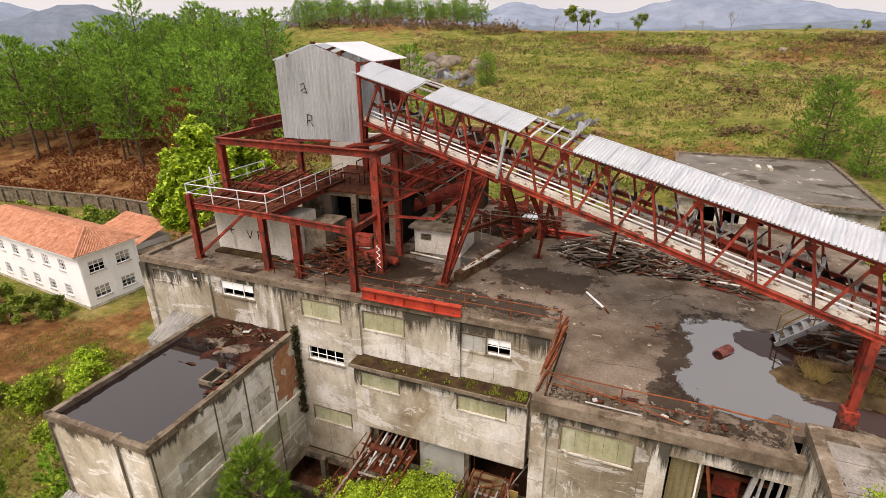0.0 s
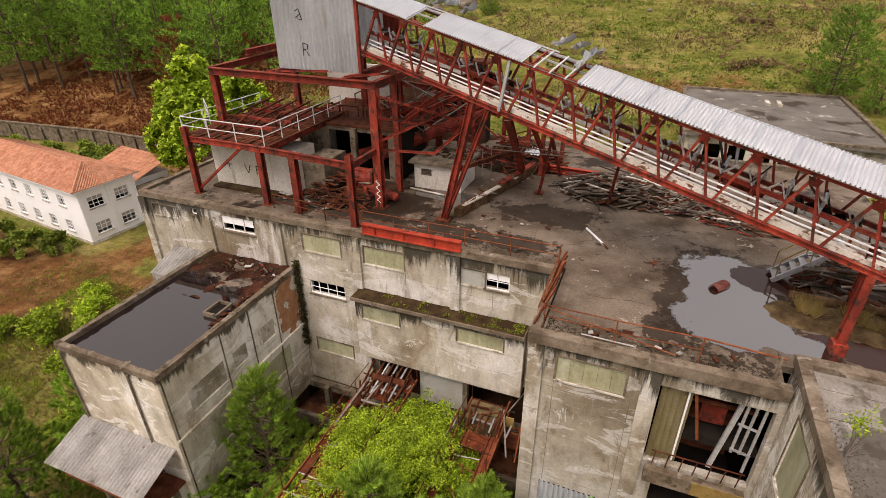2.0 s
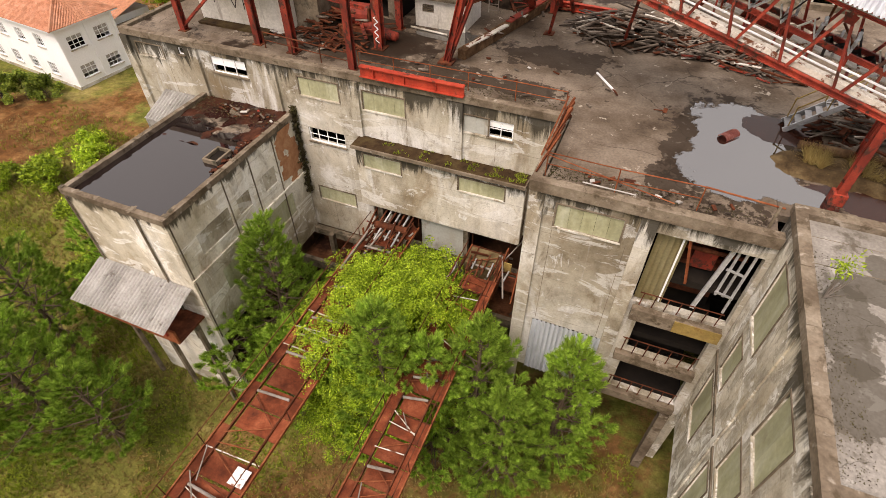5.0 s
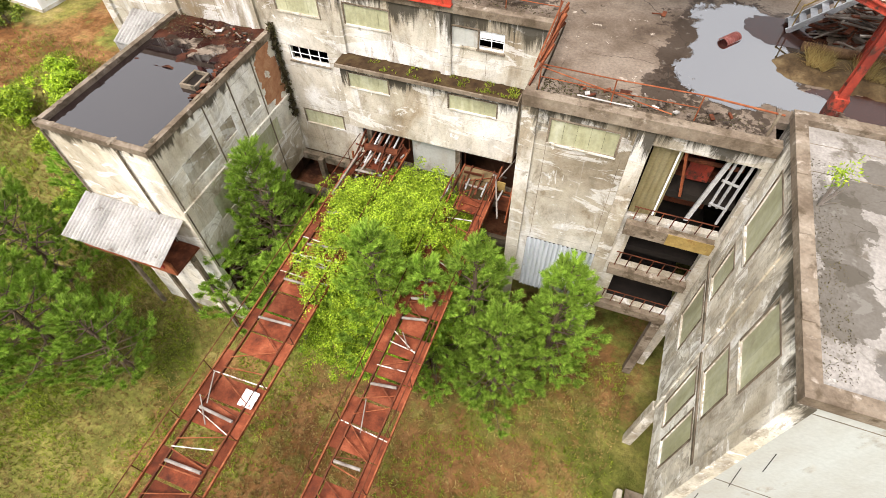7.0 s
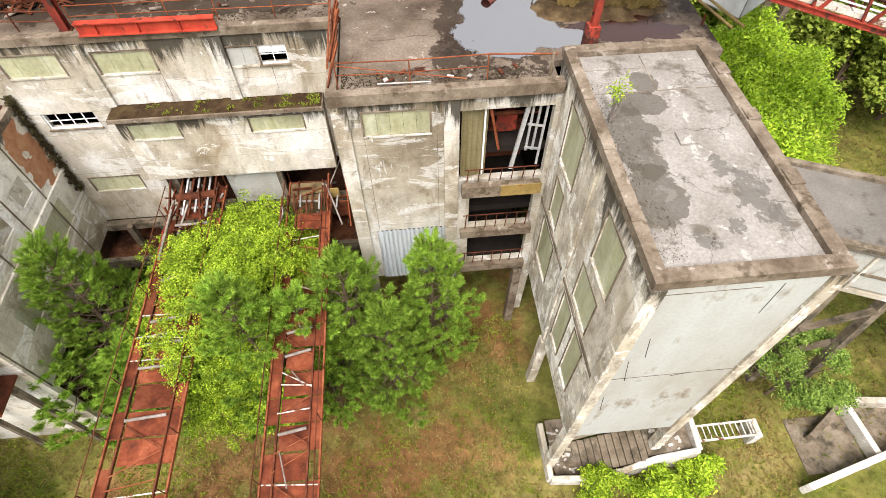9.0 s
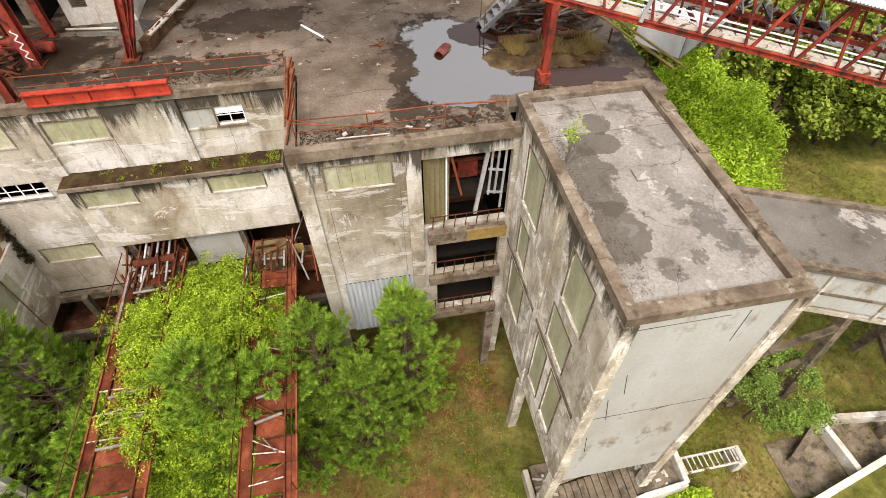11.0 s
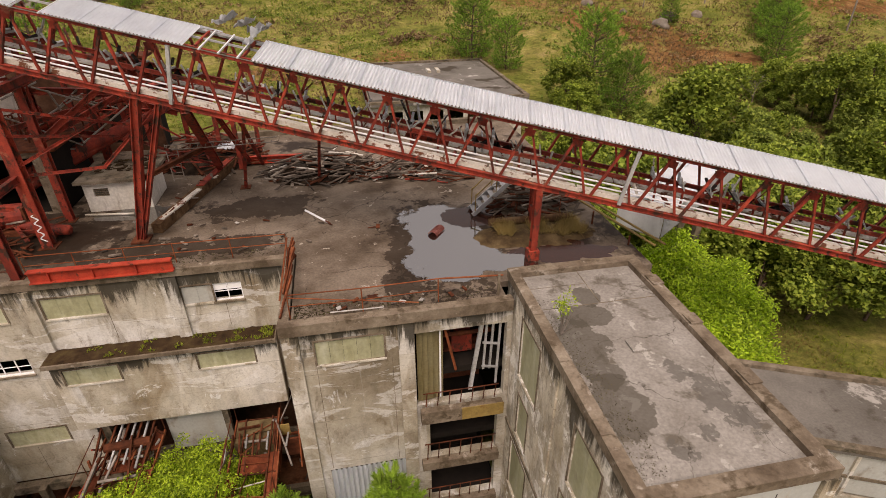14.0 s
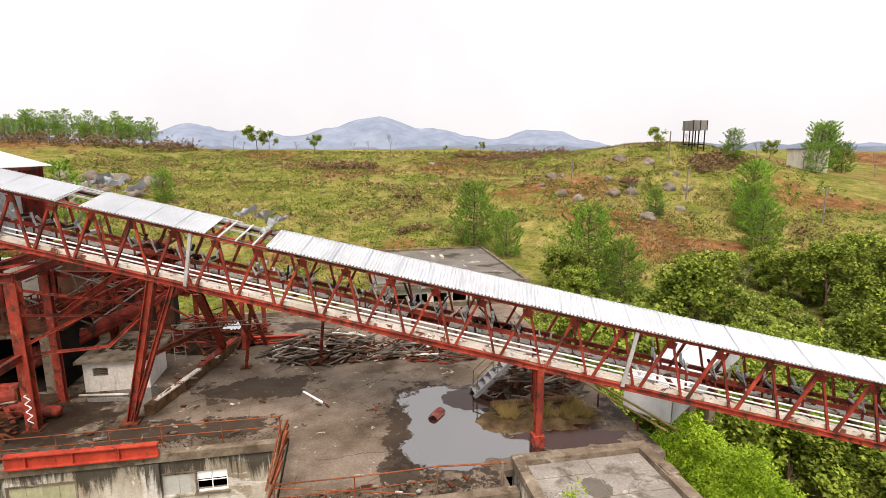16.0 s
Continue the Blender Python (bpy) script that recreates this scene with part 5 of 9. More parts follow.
for a, b in (((-28.1, 16.6), (-17.76, 16.25)), ((-28.1, 16.7), (-28.4, 24.3)), ((-17.76, 16.3), (-17.8, 24.3)), ((-28.4, 24.3), (-17.8, 24.3)), ((-24.2, 16.5), (-24.2, 24.3)), ((-19.6, 16.4), (-19.6, 24.3))):
    beam(hf, (*a, 21.45), (*b, 21.45), 0.28, 0.36)
beam(hf, (-28.3, 20.0, 21.9), (-28.35, 24.4, 21.9), 0.25, 0.34)
beam(hf, (-28.3, 24.4, 22.0), (-24.5, 22.5, 22.0), 0.25, 0.4)
brace(hf, (-24.2, 16.6, 21.62), (-19.6, 18.2, 21.62), 0.1)
brace(hf, (-19.6, 16.6, 21.62), (-17.9, 18.2, 21.62), 0.1)
brace(hf, (-28.25, 14.3, R0 + 0.15), (-24.6, 14.3, 18.2), 0.16)
brace(hf, (-21.3, 14.4, 18.1), (-18.4, 16.0, R0 + 1.8), 0.14)
# working platform
DZ = 18.45
for a, b in (((-28.6, 14.35), (-23.1, 14.2)), ((-23.1, 14.2), (-23.1, 21.8)), ((-28.6, 14.35), (-28.6, 21.8)), ((-28.6, 21.8), (-23.1, 21.8)), ((-28.6, 18.0), (-23.1, 18.0)), ((-23.1, 14.2), (-17.85, 13.7)), ((-17.85, 13.7), (-17.8, 16.1))):
    beam(hf, (*a, DZ - 0.15), (*b, DZ - 0.15), 0.18, 0.3)
rp = random.Random(11)
for i in range(17):
    x = -28.5 + 5.3 * i / 16
    y0, y1 = 14.3 + (1.8 if 3 < i < 12 and i % 3 == 0 else 0), 21.7 - (2.5 * rp.random() if i % 4 == 1 else 0)
    if i % 5 != 3:
        part("deck_plank", boxes((x, y0, DZ, x + 0.27, y1, DZ + 0.035)), RUST, hf)
for i in range(9):
    y = 15.0 + 0.75 * i
    part("floor_joist", boxes((-28.5, y, DZ - 0.14, -23.2, y + 0.09, DZ - 0.005)), RED, hf)
for k in range(5):
    x = -27.6 + 0.95 * k
    part("machine_rib", one(bar, (x, 15.6, DZ + 0.05), (x, 17.9, DZ + 0.55 + 0.12 * (k % 2)), 0.09), RUST, hf)
    part("machine_rib", one(bar, (x, 17.9, DZ + 0.5), (x + 0.1, 20.5, DZ + 0.75), 0.09), RUST, hf)
for y in (15.8, 17.2, 18.8, 20.2):
    part("machine_rail", one(bar, (-27.8, y, DZ + 0.42), (-23.6, y, DZ + 0.42), 0.1, 0.16), RED, hf)
for k in range(22):
    x, y = rp.uniform(-28.2, -23.8), rp.uniform(15.0, 21.0)
    tb = bmesh.new()
    w_, h_ = rp.uniform(0.5, 1.3), rp.uniform(0.2, 0.6)
    along = Vector((w_, 0, 0)) if k % 3 else Vector((0, w_, 0))
    p = Vector((x, y, DZ + 0.03))
    for c_ in (p, p + along):
        pipe(tb, c_, c_ + Vector((0, 0, h_)), 0.035, 6)
    pipe(tb, p + Vector((0, 0, h_)), p + along + Vector((0, 0, h_)), 0.035, 6)
    part("tube_frame", tb, RUST if k % 4 else RED, hf)
part("deck_grating", boxes((-28.45, 14.5, DZ - 0.06, -23.3, 21.6, DZ - 0.03)), RUST, hf)
railing(hf, [(-28.3, 20.5, DZ), (-28.6, 14.4, DZ), (-23.15, 14.25, DZ), (-23.15, 21.6, DZ)], 1.0, SHEET, 1.6, True, 0.028)
railing(hf, [(-30.2, 17.8, DZ + 0.1), (-28.6, 16.4, DZ + 0.1)], 0.95, SHEET, 1.6, True, 0.025)
railing(hf, [(-23.0, 14.0, R0), (-17.9, 13.5, R0)], 0.8, RUST, 1.7)
# edge girder above the facade
gd = thing("edge_girder", "bright red rusted steel girder along the roof edge", "girder", (-14.5, 13.0, R0 + 0.12))
part("girder", one(h_beam, (-17.1, 12.98, R0 + 0.37), (-12.1, 12.95, R0 + 0.35), 0.28, 0.5, 0.04), RED_BRIGHT, gd)
for x in (-16.4, -14.9, -13.4):
    part("stiffener", boxes((x, 12.85, R0 + 0.14, x + 0.03, 12.95, R0 + 0.58)), RED_BRIGHT, gd)
rl = thing("roof_edge_rail", "thin rusted pipe handrail along the facade edge", "handrail", (-12, 13.6, R0))
railing(rl, [(-17.6, 13.75, R0 + 0.004), (-12.2, 13.7, R0 + 0.004), (-7.9, 13.62, R0 + 0.004)], 0.85, RUST_RAIL, 2.1, True, 0.022)
rs = thing("roof_edge_rail", "orange rusted pipe handrail on the roof edge", "handrail", (-4, 8.8, R0))
railing(rs, [(-7.5, 8.8, R0 + 0.16), (-5.1, 8.8, R0 + 0.12), (-2.5, 8.8, R0 + 0.16)], 0.95, RUST_RAIL, 2.4, True, 0.021)
part("rail", one(pipe, (-7.6, 9.2, R0 + 0.75), (-3.2, 8.7, R0 + 0.3), 0.02, 6), RUST_RAIL, rs)
part("rail", one(pipe, (-6.2, 8.85, R0 + 0.2), (-4.4, 8.75, R0 + 0.24), 0.025, 6), OLD_SHEET, rs)
part("rail", one(pipe, (-2.5, 8.8, R0 + 1.11), (-0.2, 8.82, R0 + 0.95), 0.03, 6), RUST_RAIL, rs)
part("post", one(pipe, (-0.35, 8.8, R0 + 0.16), (-0.35, 8.8, R0 + 1.0), 0.05, 6), CONCRETE_DARK, rs)
pk = thing("leaning_planks", "rust-orange planks and rails leaning along the roof step", "planks", (SX, 11, R0 + 0.14))
rk = random.Random(4)
for k in range(12):
    y = 8.9 + 0.36 * k
    a = (SX - 0.05 + 0.12 * rk.random(), y, R0 + 0.15)
    b = (SX + 0.15 + 0.25 * rk.random(), y + rk.uniform(0.4, 1.4), R0 + 0.2 + rk.uniform(0.25, 0.75))
    part("plank", one(bar, a, b, 0.05, rk.uniform(0.09, 0.16)), RUST_RAIL if k % 3 else RUST, pk)
part("rail", one(pipe, (SX + 0.1, 8.8, R0 + 0.95), (SX + 0.05, 13.2, R0 + 0.9), 0.035, 6), RUST_RAIL, pk)

# headhouse
hh = thing("hoist_house", "tall corrugated white sheet hoist house on red steel", "hoist house", (-21.7, 20, 21.63))
HX0, HX1, HY0, HY1, HB, HE, HR = -24.2, -19.35, 17.65, 22.5, 21.64, 25.62, 26.42


def gable_sheet(y, x0, x1, zb, ze, zr, per=0.24, depth=0.045):
    bm = bmesh.new()
    n = int((x1 - x0) / per) * 4
    lo, hi = [], []
    for i in range(n + 1):
        f = i / n
        x = x0 + (x1 - x0) * f
        d = depth * math.sin(i * math.pi / 2)
        lo.append(bm.verts.new((x, y + d, zb)))
        hi.append(bm.verts.new((x, y + d, ze + (zr - ze) * (1 - abs(2 * f - 1)))))
    for i in range(n):
        bm.faces.new((lo[i], lo[i + 1], hi[i + 1], hi[i]))
    bmesh.ops.solidify(bm, geom=bm.faces[:], thickness=0.012)
    return bm


part("front_sheet", gable_sheet(HY0, HX0, HX1, HB, HE, HR), SHEET, hh)
part("back_sheet", gable_sheet(HY1, HX0, HX1, HB, HE, HR), SHEET, hh)
part("side_sheet", corrugated((HX0 + 0.02, HY0 + 0.03, HB), (0, 0, HE - HB), (0, HY1 - HY0 - 0.06, 0), 1, 0.025, 0.2), SHEET, hh)
part("side_sheet", corrugated((HX1 - 0.05, HY0 + 2.9, HB + 1.2), (0, 0, HE - HB - 1.2), (0, HY1 - HY0 - 2.95, 0), 1, 0.025, 0.2), RED, hh)
xm = (HX0 + HX1) / 2
part("roof_sheet", corrugated((xm, HY0 + 1.2, HR + 0.05), (HX1 + 0.35 - xm, 0, HE - HR - 0.08), (0, HY1 - HY0 - 0.9, 0), 1, 0.025, 0.2), ROOF_SHEET, hh)
part("roof_sheet", corrugated((xm - 0.05, HY0 + 0.1, HR + 0.04), (HX0 - 0.2 - xm, 0, HE - HR), (0, HY1 - HY0 + 0.1, 0), 1, 0.025, 0.2), ROOF_SHEET, hh)
for x in (HX0 + 0.12, HX1 - 0.02):
    for y in (HY0 + 0.15, HY1 - 0.15):
        part("corner_post", one(h_beam, (x, y, HB), (x, y, HE), 0.2, 0.2, 0.03, (0, 1, 0)), RED, hh)
part("front_post", boxes((HX1 + 0.01, HY0 - 0.06, HB - 0.1, HX1 + 0.16, HY0 + 0.1, HE - 0.1)), RED, hh)
for x0, x1 in ((HX0, xm), (xm, HX1)):
    z0, z1 = (HE, HR) if x0 == HX0 else (HR, HE)
    for y in (HY0 + 0.2, (HY0 + HY1) / 2, HY1 - 0.2):
        part("rafter", one(bar, (x0, y, z0 - 0.1), (x1, y, z1 - 0.1), 0.08, 0.14), RUST, hh)
part("eave_beam", boxes((HX1 - 0.1, HY0 + 0.2, HE - 0.2, HX1, HY1, HE - 0.04)), RED, hh)
part("ridge_lumps", boxes((xm - 0.12, HY0 - 0.05, HR + 0.02, xm + 0.1, HY0 + 0.12, HR + 0.14), (HX1 - 1.0, HY0 - 0.05, HE + 0.3, HX1 - 0.8, HY0 + 0.1, HE + 0.45), (HX0 + 0.75, HY0 - 0.05, HE + 0.2, HX0 + 0.9, HY0 + 0.1, HE + 0.34)), RUST, hh)
gm = bmesh.new()
gx, gz = -22.75, 24.15
for a, b in (((0, 0), (0.28, 0.18)), ((0.28, 0.18), (0.2, 0.42)), ((0.2, 0.42), (0, 0.3)), ((0.28, 0.18), (0.36, -0.1)), ((0.36, -0.1), (0.12, -0.05))):
    bar(gm, (gx + a[0], HY0 - 0.032, gz + a[1]), (gx + b[0], HY0 - 0.032, gz + b[1]), 0.045, 0.012, (0, 1, 0))
gx, gz = -22.55, 22.35
for a, b in (((0, 0), (0.05, 0.62)), ((0.05, 0.62), (0.32, 0.55)), ((0.32, 0.55), (0.3, 0.33)), ((0.3, 0.33), (0.04, 0.3)), ((0.15, 0.3), (0.36, 0.0))):
    bar(gm, (gx + a[0], HY0 - 0.032, gz + a[1]), (gx + b[0], HY0 - 0.032, gz + b[1]), 0.045, 0.012, (0, 1, 0))
part("painted_mark", gm, RUBBER, hh, "dark scrawled marks")
# white scrawl on the tall column
sc = bmesh.new()
for k in range(7):
    z = R0 + 0.35 + 0.17 * k
    s = 0.11 if k % 2 else -0.11
    bar(sc, (-17.76 - s, 15.925, z), (-17.76 + s, 15.925, z + 0.15), 0.04, 0.01, (0, 1, 0))
    bar(sc, (-17.76 + s, 15.925, z + 0.15), (-17.76 + s * 0.2, 15.925, z + 0.2), 0.035, 0.01, (0, 1, 0))
part("painted_scrawl", sc, WHITE_PAINT, hf, "white painted scrawl")

# inner steel behind the headframe
tg = thing("transfer_frame", "tangled rusty red transfer frame with fat inclined pipes", "steel frame", (-15, 24, R0))
for x, y, z in ((-16.5, 24.5, 20.2), (-14.0, 26.0, 19.6), (-12.2, 25.2, 18.8), (-19.6, 26.2, 20.6), (-16.6, 27.6, 19.8), (-10.2, 26.0, 18.2), (-11.0, 23.8, 18.4)):
    column(tg, x, y, R0, z, 0.22)
for a, b, r in (((-22.3, 19.9, 16.0), (-15.6, 23.8, 18.2), 0.3), ((-20.2, 20.6, 16.2), (-14.4, 25.2, 18.6), 0.24), ((-22.5, 18.6, 15.75), (-17.2, 16.9, 15.55), 0.2), ((-19.8, 21.6, 18.6), (-13.8, 25.6, 19.9), 0.2)):
    part("duct", one(pipe, a, b, r, 14), RED, tg, smooth=True)
for a, b in (((-20, 24.2, 19.8), (-12.5, 24.2, 19.8)), ((-19.5, 20.0, 19.2), (-14.0, 25.0, 19.9)), ((-18, 18.9, 18.9), (-13.6, 22.6, 20.9)), ((-17.8, 18.6, 19.0), (-15.2, 19.6, 20.9)), ((-19.6, 26, 18.3), (-10.5, 26, 18.0)), ((-16, 27.5, 19.3), (-9.8, 26.4, 17.9))):
    beam(tg, a, b, 0.16, 0.24)
for a, b in (((-17.7, 16.2, 19.9), (-15.2, 19.8, 18.6)), ((-17.7, 16.2, 18.7), (-15.0, 19.8, 19.8)), ((-17.7, 16.3, 20.9), (-14.6, 20.0, 19.0)), ((-15.1, 19.8, 18.4), (-13.2, 22.3, 19.9)), ((-17.6, 16.5, 18.2), (-14.9, 16.9, 18.2)), ((-15.0, 17.0, 18.2), (-13.4, 19.5, 19.8)),
             ((-18.5, 23.5, 17.0), (-14.0, 24.4, 19.6)), ((-14, 24.4, 17.0), (-17.5, 24.4, 19.6)), ((-13, 25.6, 16.4), (-10.3, 26, 18.0)), ((-16.5, 24.6, 16.4), (-13.9, 26, 19.2))):
    brace(tg, a, b, 0.11)
for k in range(9):
    f = k / 8
    a = Vector((-16.8, 19.4, 20.4)).lerp(Vector((-12.6, 24.6, 19.6)), f)
    part("lattice_strut", one(bar, a, a + Vector((0.3, 0.25, -0.9 if k % 2 else -0.8)), 0.05), RED, tg)

for a, b in (((-20.1, 21.2, 20.2), (-18.9, 22.2, 20.7)), ((-20.2, 21.2, 19.4), (-17.9, 22.2, 17.6)), ((-20.3, 21.2, 17.9), (-17.85, 22.2, 17.4)), ((-18.7, 21.2, 20.7), (-16.7, 22.2, 19.5)),
             ((-18.7, 21.2, 19.3), (-17.1, 22.2, 20.1)), ((-17.4, 21.2, 18.0), (-15.2, 22.2, 19.5)), ((-20.1, 21.2, 18.1), (-17.3, 22.2, 20.3)), ((-18.1, 21.2, 20.5), (-17.8, 22.2, 17.7)), ((-17.2, 21.2, 20.2), (-15.8, 22.2, 19.3))):
    part("tie_rod", one(pipe, a, b, 0.045, 6), GALV_OLD, tg)
for a, b in (((-19.6, 22.0, 20.4), (-15.0, 22.4, 20.0)), ((-19.4, 22.0, 18.6), (-16.5, 24.3, 17.2)), ((-18.0, 24.4, 19.8), (-14.2, 25.8, 18.0))):
    part("inner_beam", one(h_beam, a, b, 0.24, 0.3, 0.03), RED, tg)

# concrete blocks under the platform
hb = thing("machine_plinth", "dirty white concrete machine block under the platform", "plinth", (-25.7, 17, R0))
part("block", boxes((-28.4, 15.85, R0, -23.05, 18.2, 17.5)), HUT_WALL, hb)
part("block", boxes((-23.04, 16.9, R0, -21.6, 19.2, 16.9)), CONCRETE_DARK, hb)
mk_ = bmesh.new()
for a, b in (((-27.3, 16.7), (-27.3, 16.2)), ((-27.5, 16.45), (-27.1, 16.5)), ((-26.2, 16.6), (-26.0, 16.1)), ((-26.0, 16.1), (-25.8, 16.6)), ((-25.4, 16.1), (-25.4, 16.6)), ((-25.4, 16.6), (-25.1, 16.5)), ((-25.1, 16.5), (-25.4, 16.35))):
    bar(mk_, (a[0], 15.843, a[1]), (b[0], 15.843, b[1]), 0.05, 0.01, (0, 1, 0))
part("painted_mark", mk_, RUBBER, hb, "dark scrawled paint marks")
part("moss_strip", boxes((-28.2, 15.2, R0 + 0.004, -23.8, 15.8, R0 + 0.12)), MOSS, hb)
hw = thing("roof_shed_wall", "stained concrete machine room wall with a black doorway", "wall", (-21, 19.5, R0))
RT = 18.2
part("wall_panel", wall(bmesh.new(), "y", 19.6, 0.25, -25.0, -18.4, R0, RT, [(-22.9, R0 + 0.02, -19.0, RT - 0.25)]), CONCRETE_EDGE, hw)
part("wall_panel", boxes((-25.0, 19.86, R0, -24.8, 25.5, RT)), HUT_WALL, hw)
part("pier", boxes((-21.3, 19.3, R0, -20.95, 19.59, RT)), CONCRETE_EDGE, hw)
# room surfaces near-black: the doorway's shade is put into their colour
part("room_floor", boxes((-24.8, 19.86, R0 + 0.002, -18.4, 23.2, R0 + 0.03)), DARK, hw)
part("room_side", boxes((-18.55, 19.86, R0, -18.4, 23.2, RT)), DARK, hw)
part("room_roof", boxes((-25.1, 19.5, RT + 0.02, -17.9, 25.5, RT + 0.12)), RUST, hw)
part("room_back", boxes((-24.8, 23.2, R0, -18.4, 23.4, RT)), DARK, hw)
part("parapet_wall", boxes((-26.6, 25.6, R0, -22.0, 25.85, 20.6)), HUT_WALL, hw, "stained cream wall rising behind the platform")
# added wall that closes off the hill; its dark colour stands for shade
shed = thing("back_shed", "added shed wall behind the transfer frame, coloured dark as shade", "shed", (-16.5, 28.4, R0))
part("wall_panel", wall(bmesh.new(), "y", 28.3, 0.25, -23.5, -16.0, R0, 20.6, [(-18.8, R0 + 0.5, -16.6, 18.0)]), DARK_BRICK, shed)
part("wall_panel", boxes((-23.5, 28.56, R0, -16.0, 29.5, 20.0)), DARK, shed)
part("roof_edge", boxes((-23.7, 28.1, 20.61, -15.8, 29.6, 20.75)), RUST, shed)
rfr = random.Random(29)
for k in range(26):
    x, y = rfr.uniform(-24.6, -18.6), rfr.uniform(19.8, 24.6)
    d = Vector((rfr.uniform(0.4, 1.4), 0, 0)) if k % 2 else Vector((0, rfr.uniform(0.5, 1.6), 0))
    z = RT + 0.12
    h_ = rfr.uniform(0.25, 0.7)
    p = Vector((x, y, z))
    fr_ = bmesh.new()
    for c_ in (p, p + d):
        bar(fr_, c_, c_ + Vector((0, 0, h_)), 0.06)
    bar(fr_, p + Vector((0, 0, h_)), p + d + Vector((0, 0, h_)), 0.06)
    part("pipe_frame", fr_, RUST if k % 3 else RED, hw)
mc = thing("winch_machine", "rusted red winch with a round drum", "machine", (-19.6, 18.0, R0))
part("drum", one(pipe, (-20.6, 18.0, R0 + 0.7), (-19.2, 18.1, R0 + 0.7), 0.55, 18), RED, mc)
part("bed", boxes((-20.9, 17.4, R0, -18.9, 18.7, R0 + 0.2)), RUST, mc)
part("cheek", boxes((-20.75, 17.6, R0 + 0.2, -20.65, 18.5, R0 + 1.2)), RUST, mc)
part("cheek", boxes((-19.15, 17.6, R0 + 0.2, -19.05, 18.5, R0 + 1.2)), RUST, mc)
part("elbow_pipe", one(pipe, (-18.9, 17.2, R0 + 0.3), (-17.2, 16.9, R0 + 0.35), 0.22, 12), RED, mc, smooth=True)

hut = thing("roof_hut", "small dirty white hut with a mossy flat slab", "hut", (-15.9, 20.4, R0))
part("hut_wall", wall(bmesh.new(), "y", 19.4, 0.15, -17.3, -14.5, R0, 16.66, [(-16.9, 15.95, -16.25, 16.35)]), HUT_WALL, hut)
part("hut_wall", boxes((-17.3, 19.55, R0, -17.15, 21.8, 16.66), (-14.65, 19.55, R0, -14.5, 21.8, 16.66), (-17.15, 21.65, R0, -14.65, 21.8, 16.66)), HUT_WALL, hut)
part("roof_slab", boxes((-17.55, 19.15, 16.66, -14.25, 22.05, 16.8)), CONCRETE_DARK, hut, "mossy dark roof slab")
mb = bmesh.new()
for k in range(90):
    x, y = rk.uniform(-17.0, -14.6), rk.uniform(20.2, 21.9)
    box(mb, x - 0.08, y - 0.07, 16.803, x + 0.08, y + 0.07, 16.81 + 0.05 * rk.random())
tagged(part("roof_moss", mb, MOSS, hut), kind="stuff")
for k in range(4):
    part("louvre", boxes((-16.88, 19.45, 15.97 + 0.095 * k, -16.27, 19.5, 16.02 + 0.095 * k)), CONCRETE_DARK, hut)
part("skid", one(pipe, (-17.4, 19.0, R0 + 0.06), (-15.2, 18.7, R0 + 0.06), 0.05, 6), CONCRETE, hut)

# ---- the inclined conveyor gallery ----
NP, ND = Vector((1.87, 11.22, 18.24)), Vector((1.61, -0.4954, -0.341))
ACROSS = Vector((0.294, 0.956, 0)) * 2.5
UPV = Vector((0, 0, 1))


def cg(n, across=0.0, up=0.0):
    return NP + ND * (n - 12) + ACROSS * across + UPV * up


N0, N1 = -1.2, 25
gal = thing("conveyor_gallery", "long inclined red steel conveyor gallery with a pale corrugated roof", "conveyor", cg(12))
TH = 2.25
for s in (0.0, 1.0):
    part("bottom_chord", one(h_beam, cg(N0, s), cg(N1, s), 0.16, 0.2, 0.03), RED, gal)
    part("top_chord", one(h_beam, cg(N0, s, TH), cg(N1, s, TH), 0.14, 0.18, 0.03), RED, gal)
    for k in range(-1, N1):
        q = 0.66
        part("diagonal", one(bar, cg(k + 0.06, s, 0.05), cg(k + q, s, TH - 0.05), 0.09, 0.1, ACROSS), RED, gal)
        part("hanger", one(bar, cg(k + q + 0.03, s, TH - 0.05), cg(k + 0.95, s, 0.05), 0.08, 0.09, ACROSS), RED, gal)
        if s == 0:
            gp = bmesh.new()
            c = cg(k + q, 0.0, TH - 0.14)
            e = ND.normalized()
            y = ACROSS.normalized() * -0.06
            for vs in ([c + e * -0.2 + y, c + e * 0.22 + y, c + e * 0.14 - UPV * 0.26 + y, c - e * 0.12 - UPV * 0.26 + y],):
                gp.faces.new([gp.verts.new(v) for v in vs])
            bmesh.ops.solidify(gp, geom=gp.faces[:], thickness=0.02)
            part("gusset", gp, RED, gal)
for k in range(-1, N1 + 1):
    part("floor_beam", one(bar, cg(k, 0.0, -0.02), cg(k, 1.0, -0.02), 0.1, 0.14), RED, gal)
    part("roof_tie", one(bar, cg(k + 0.66, 0.0, TH + 0.1), cg(k + 0.66, 0.5, TH + 0.42), 0.07, 0.09), RED, gal)
    part("roof_tie", one(bar, cg(k + 0.66, 1.0, TH + 0.1), cg(k + 0.66, 0.5, TH + 0.42), 0.07, 0.09), RED, gal)
for s, u in ((0.02, 0.66), (0.98, 0.66), (0.5, 1.2), (0.27, 0.96)):
    part("purlin", one(bar, cg(N0, s - 0.02, TH + u * 0.7 - 0.42), cg(N1, s - 0.02, TH + u * 0.7 - 0.42), 0.06, 0.07), GALV, gal)
rw = random.Random(21)
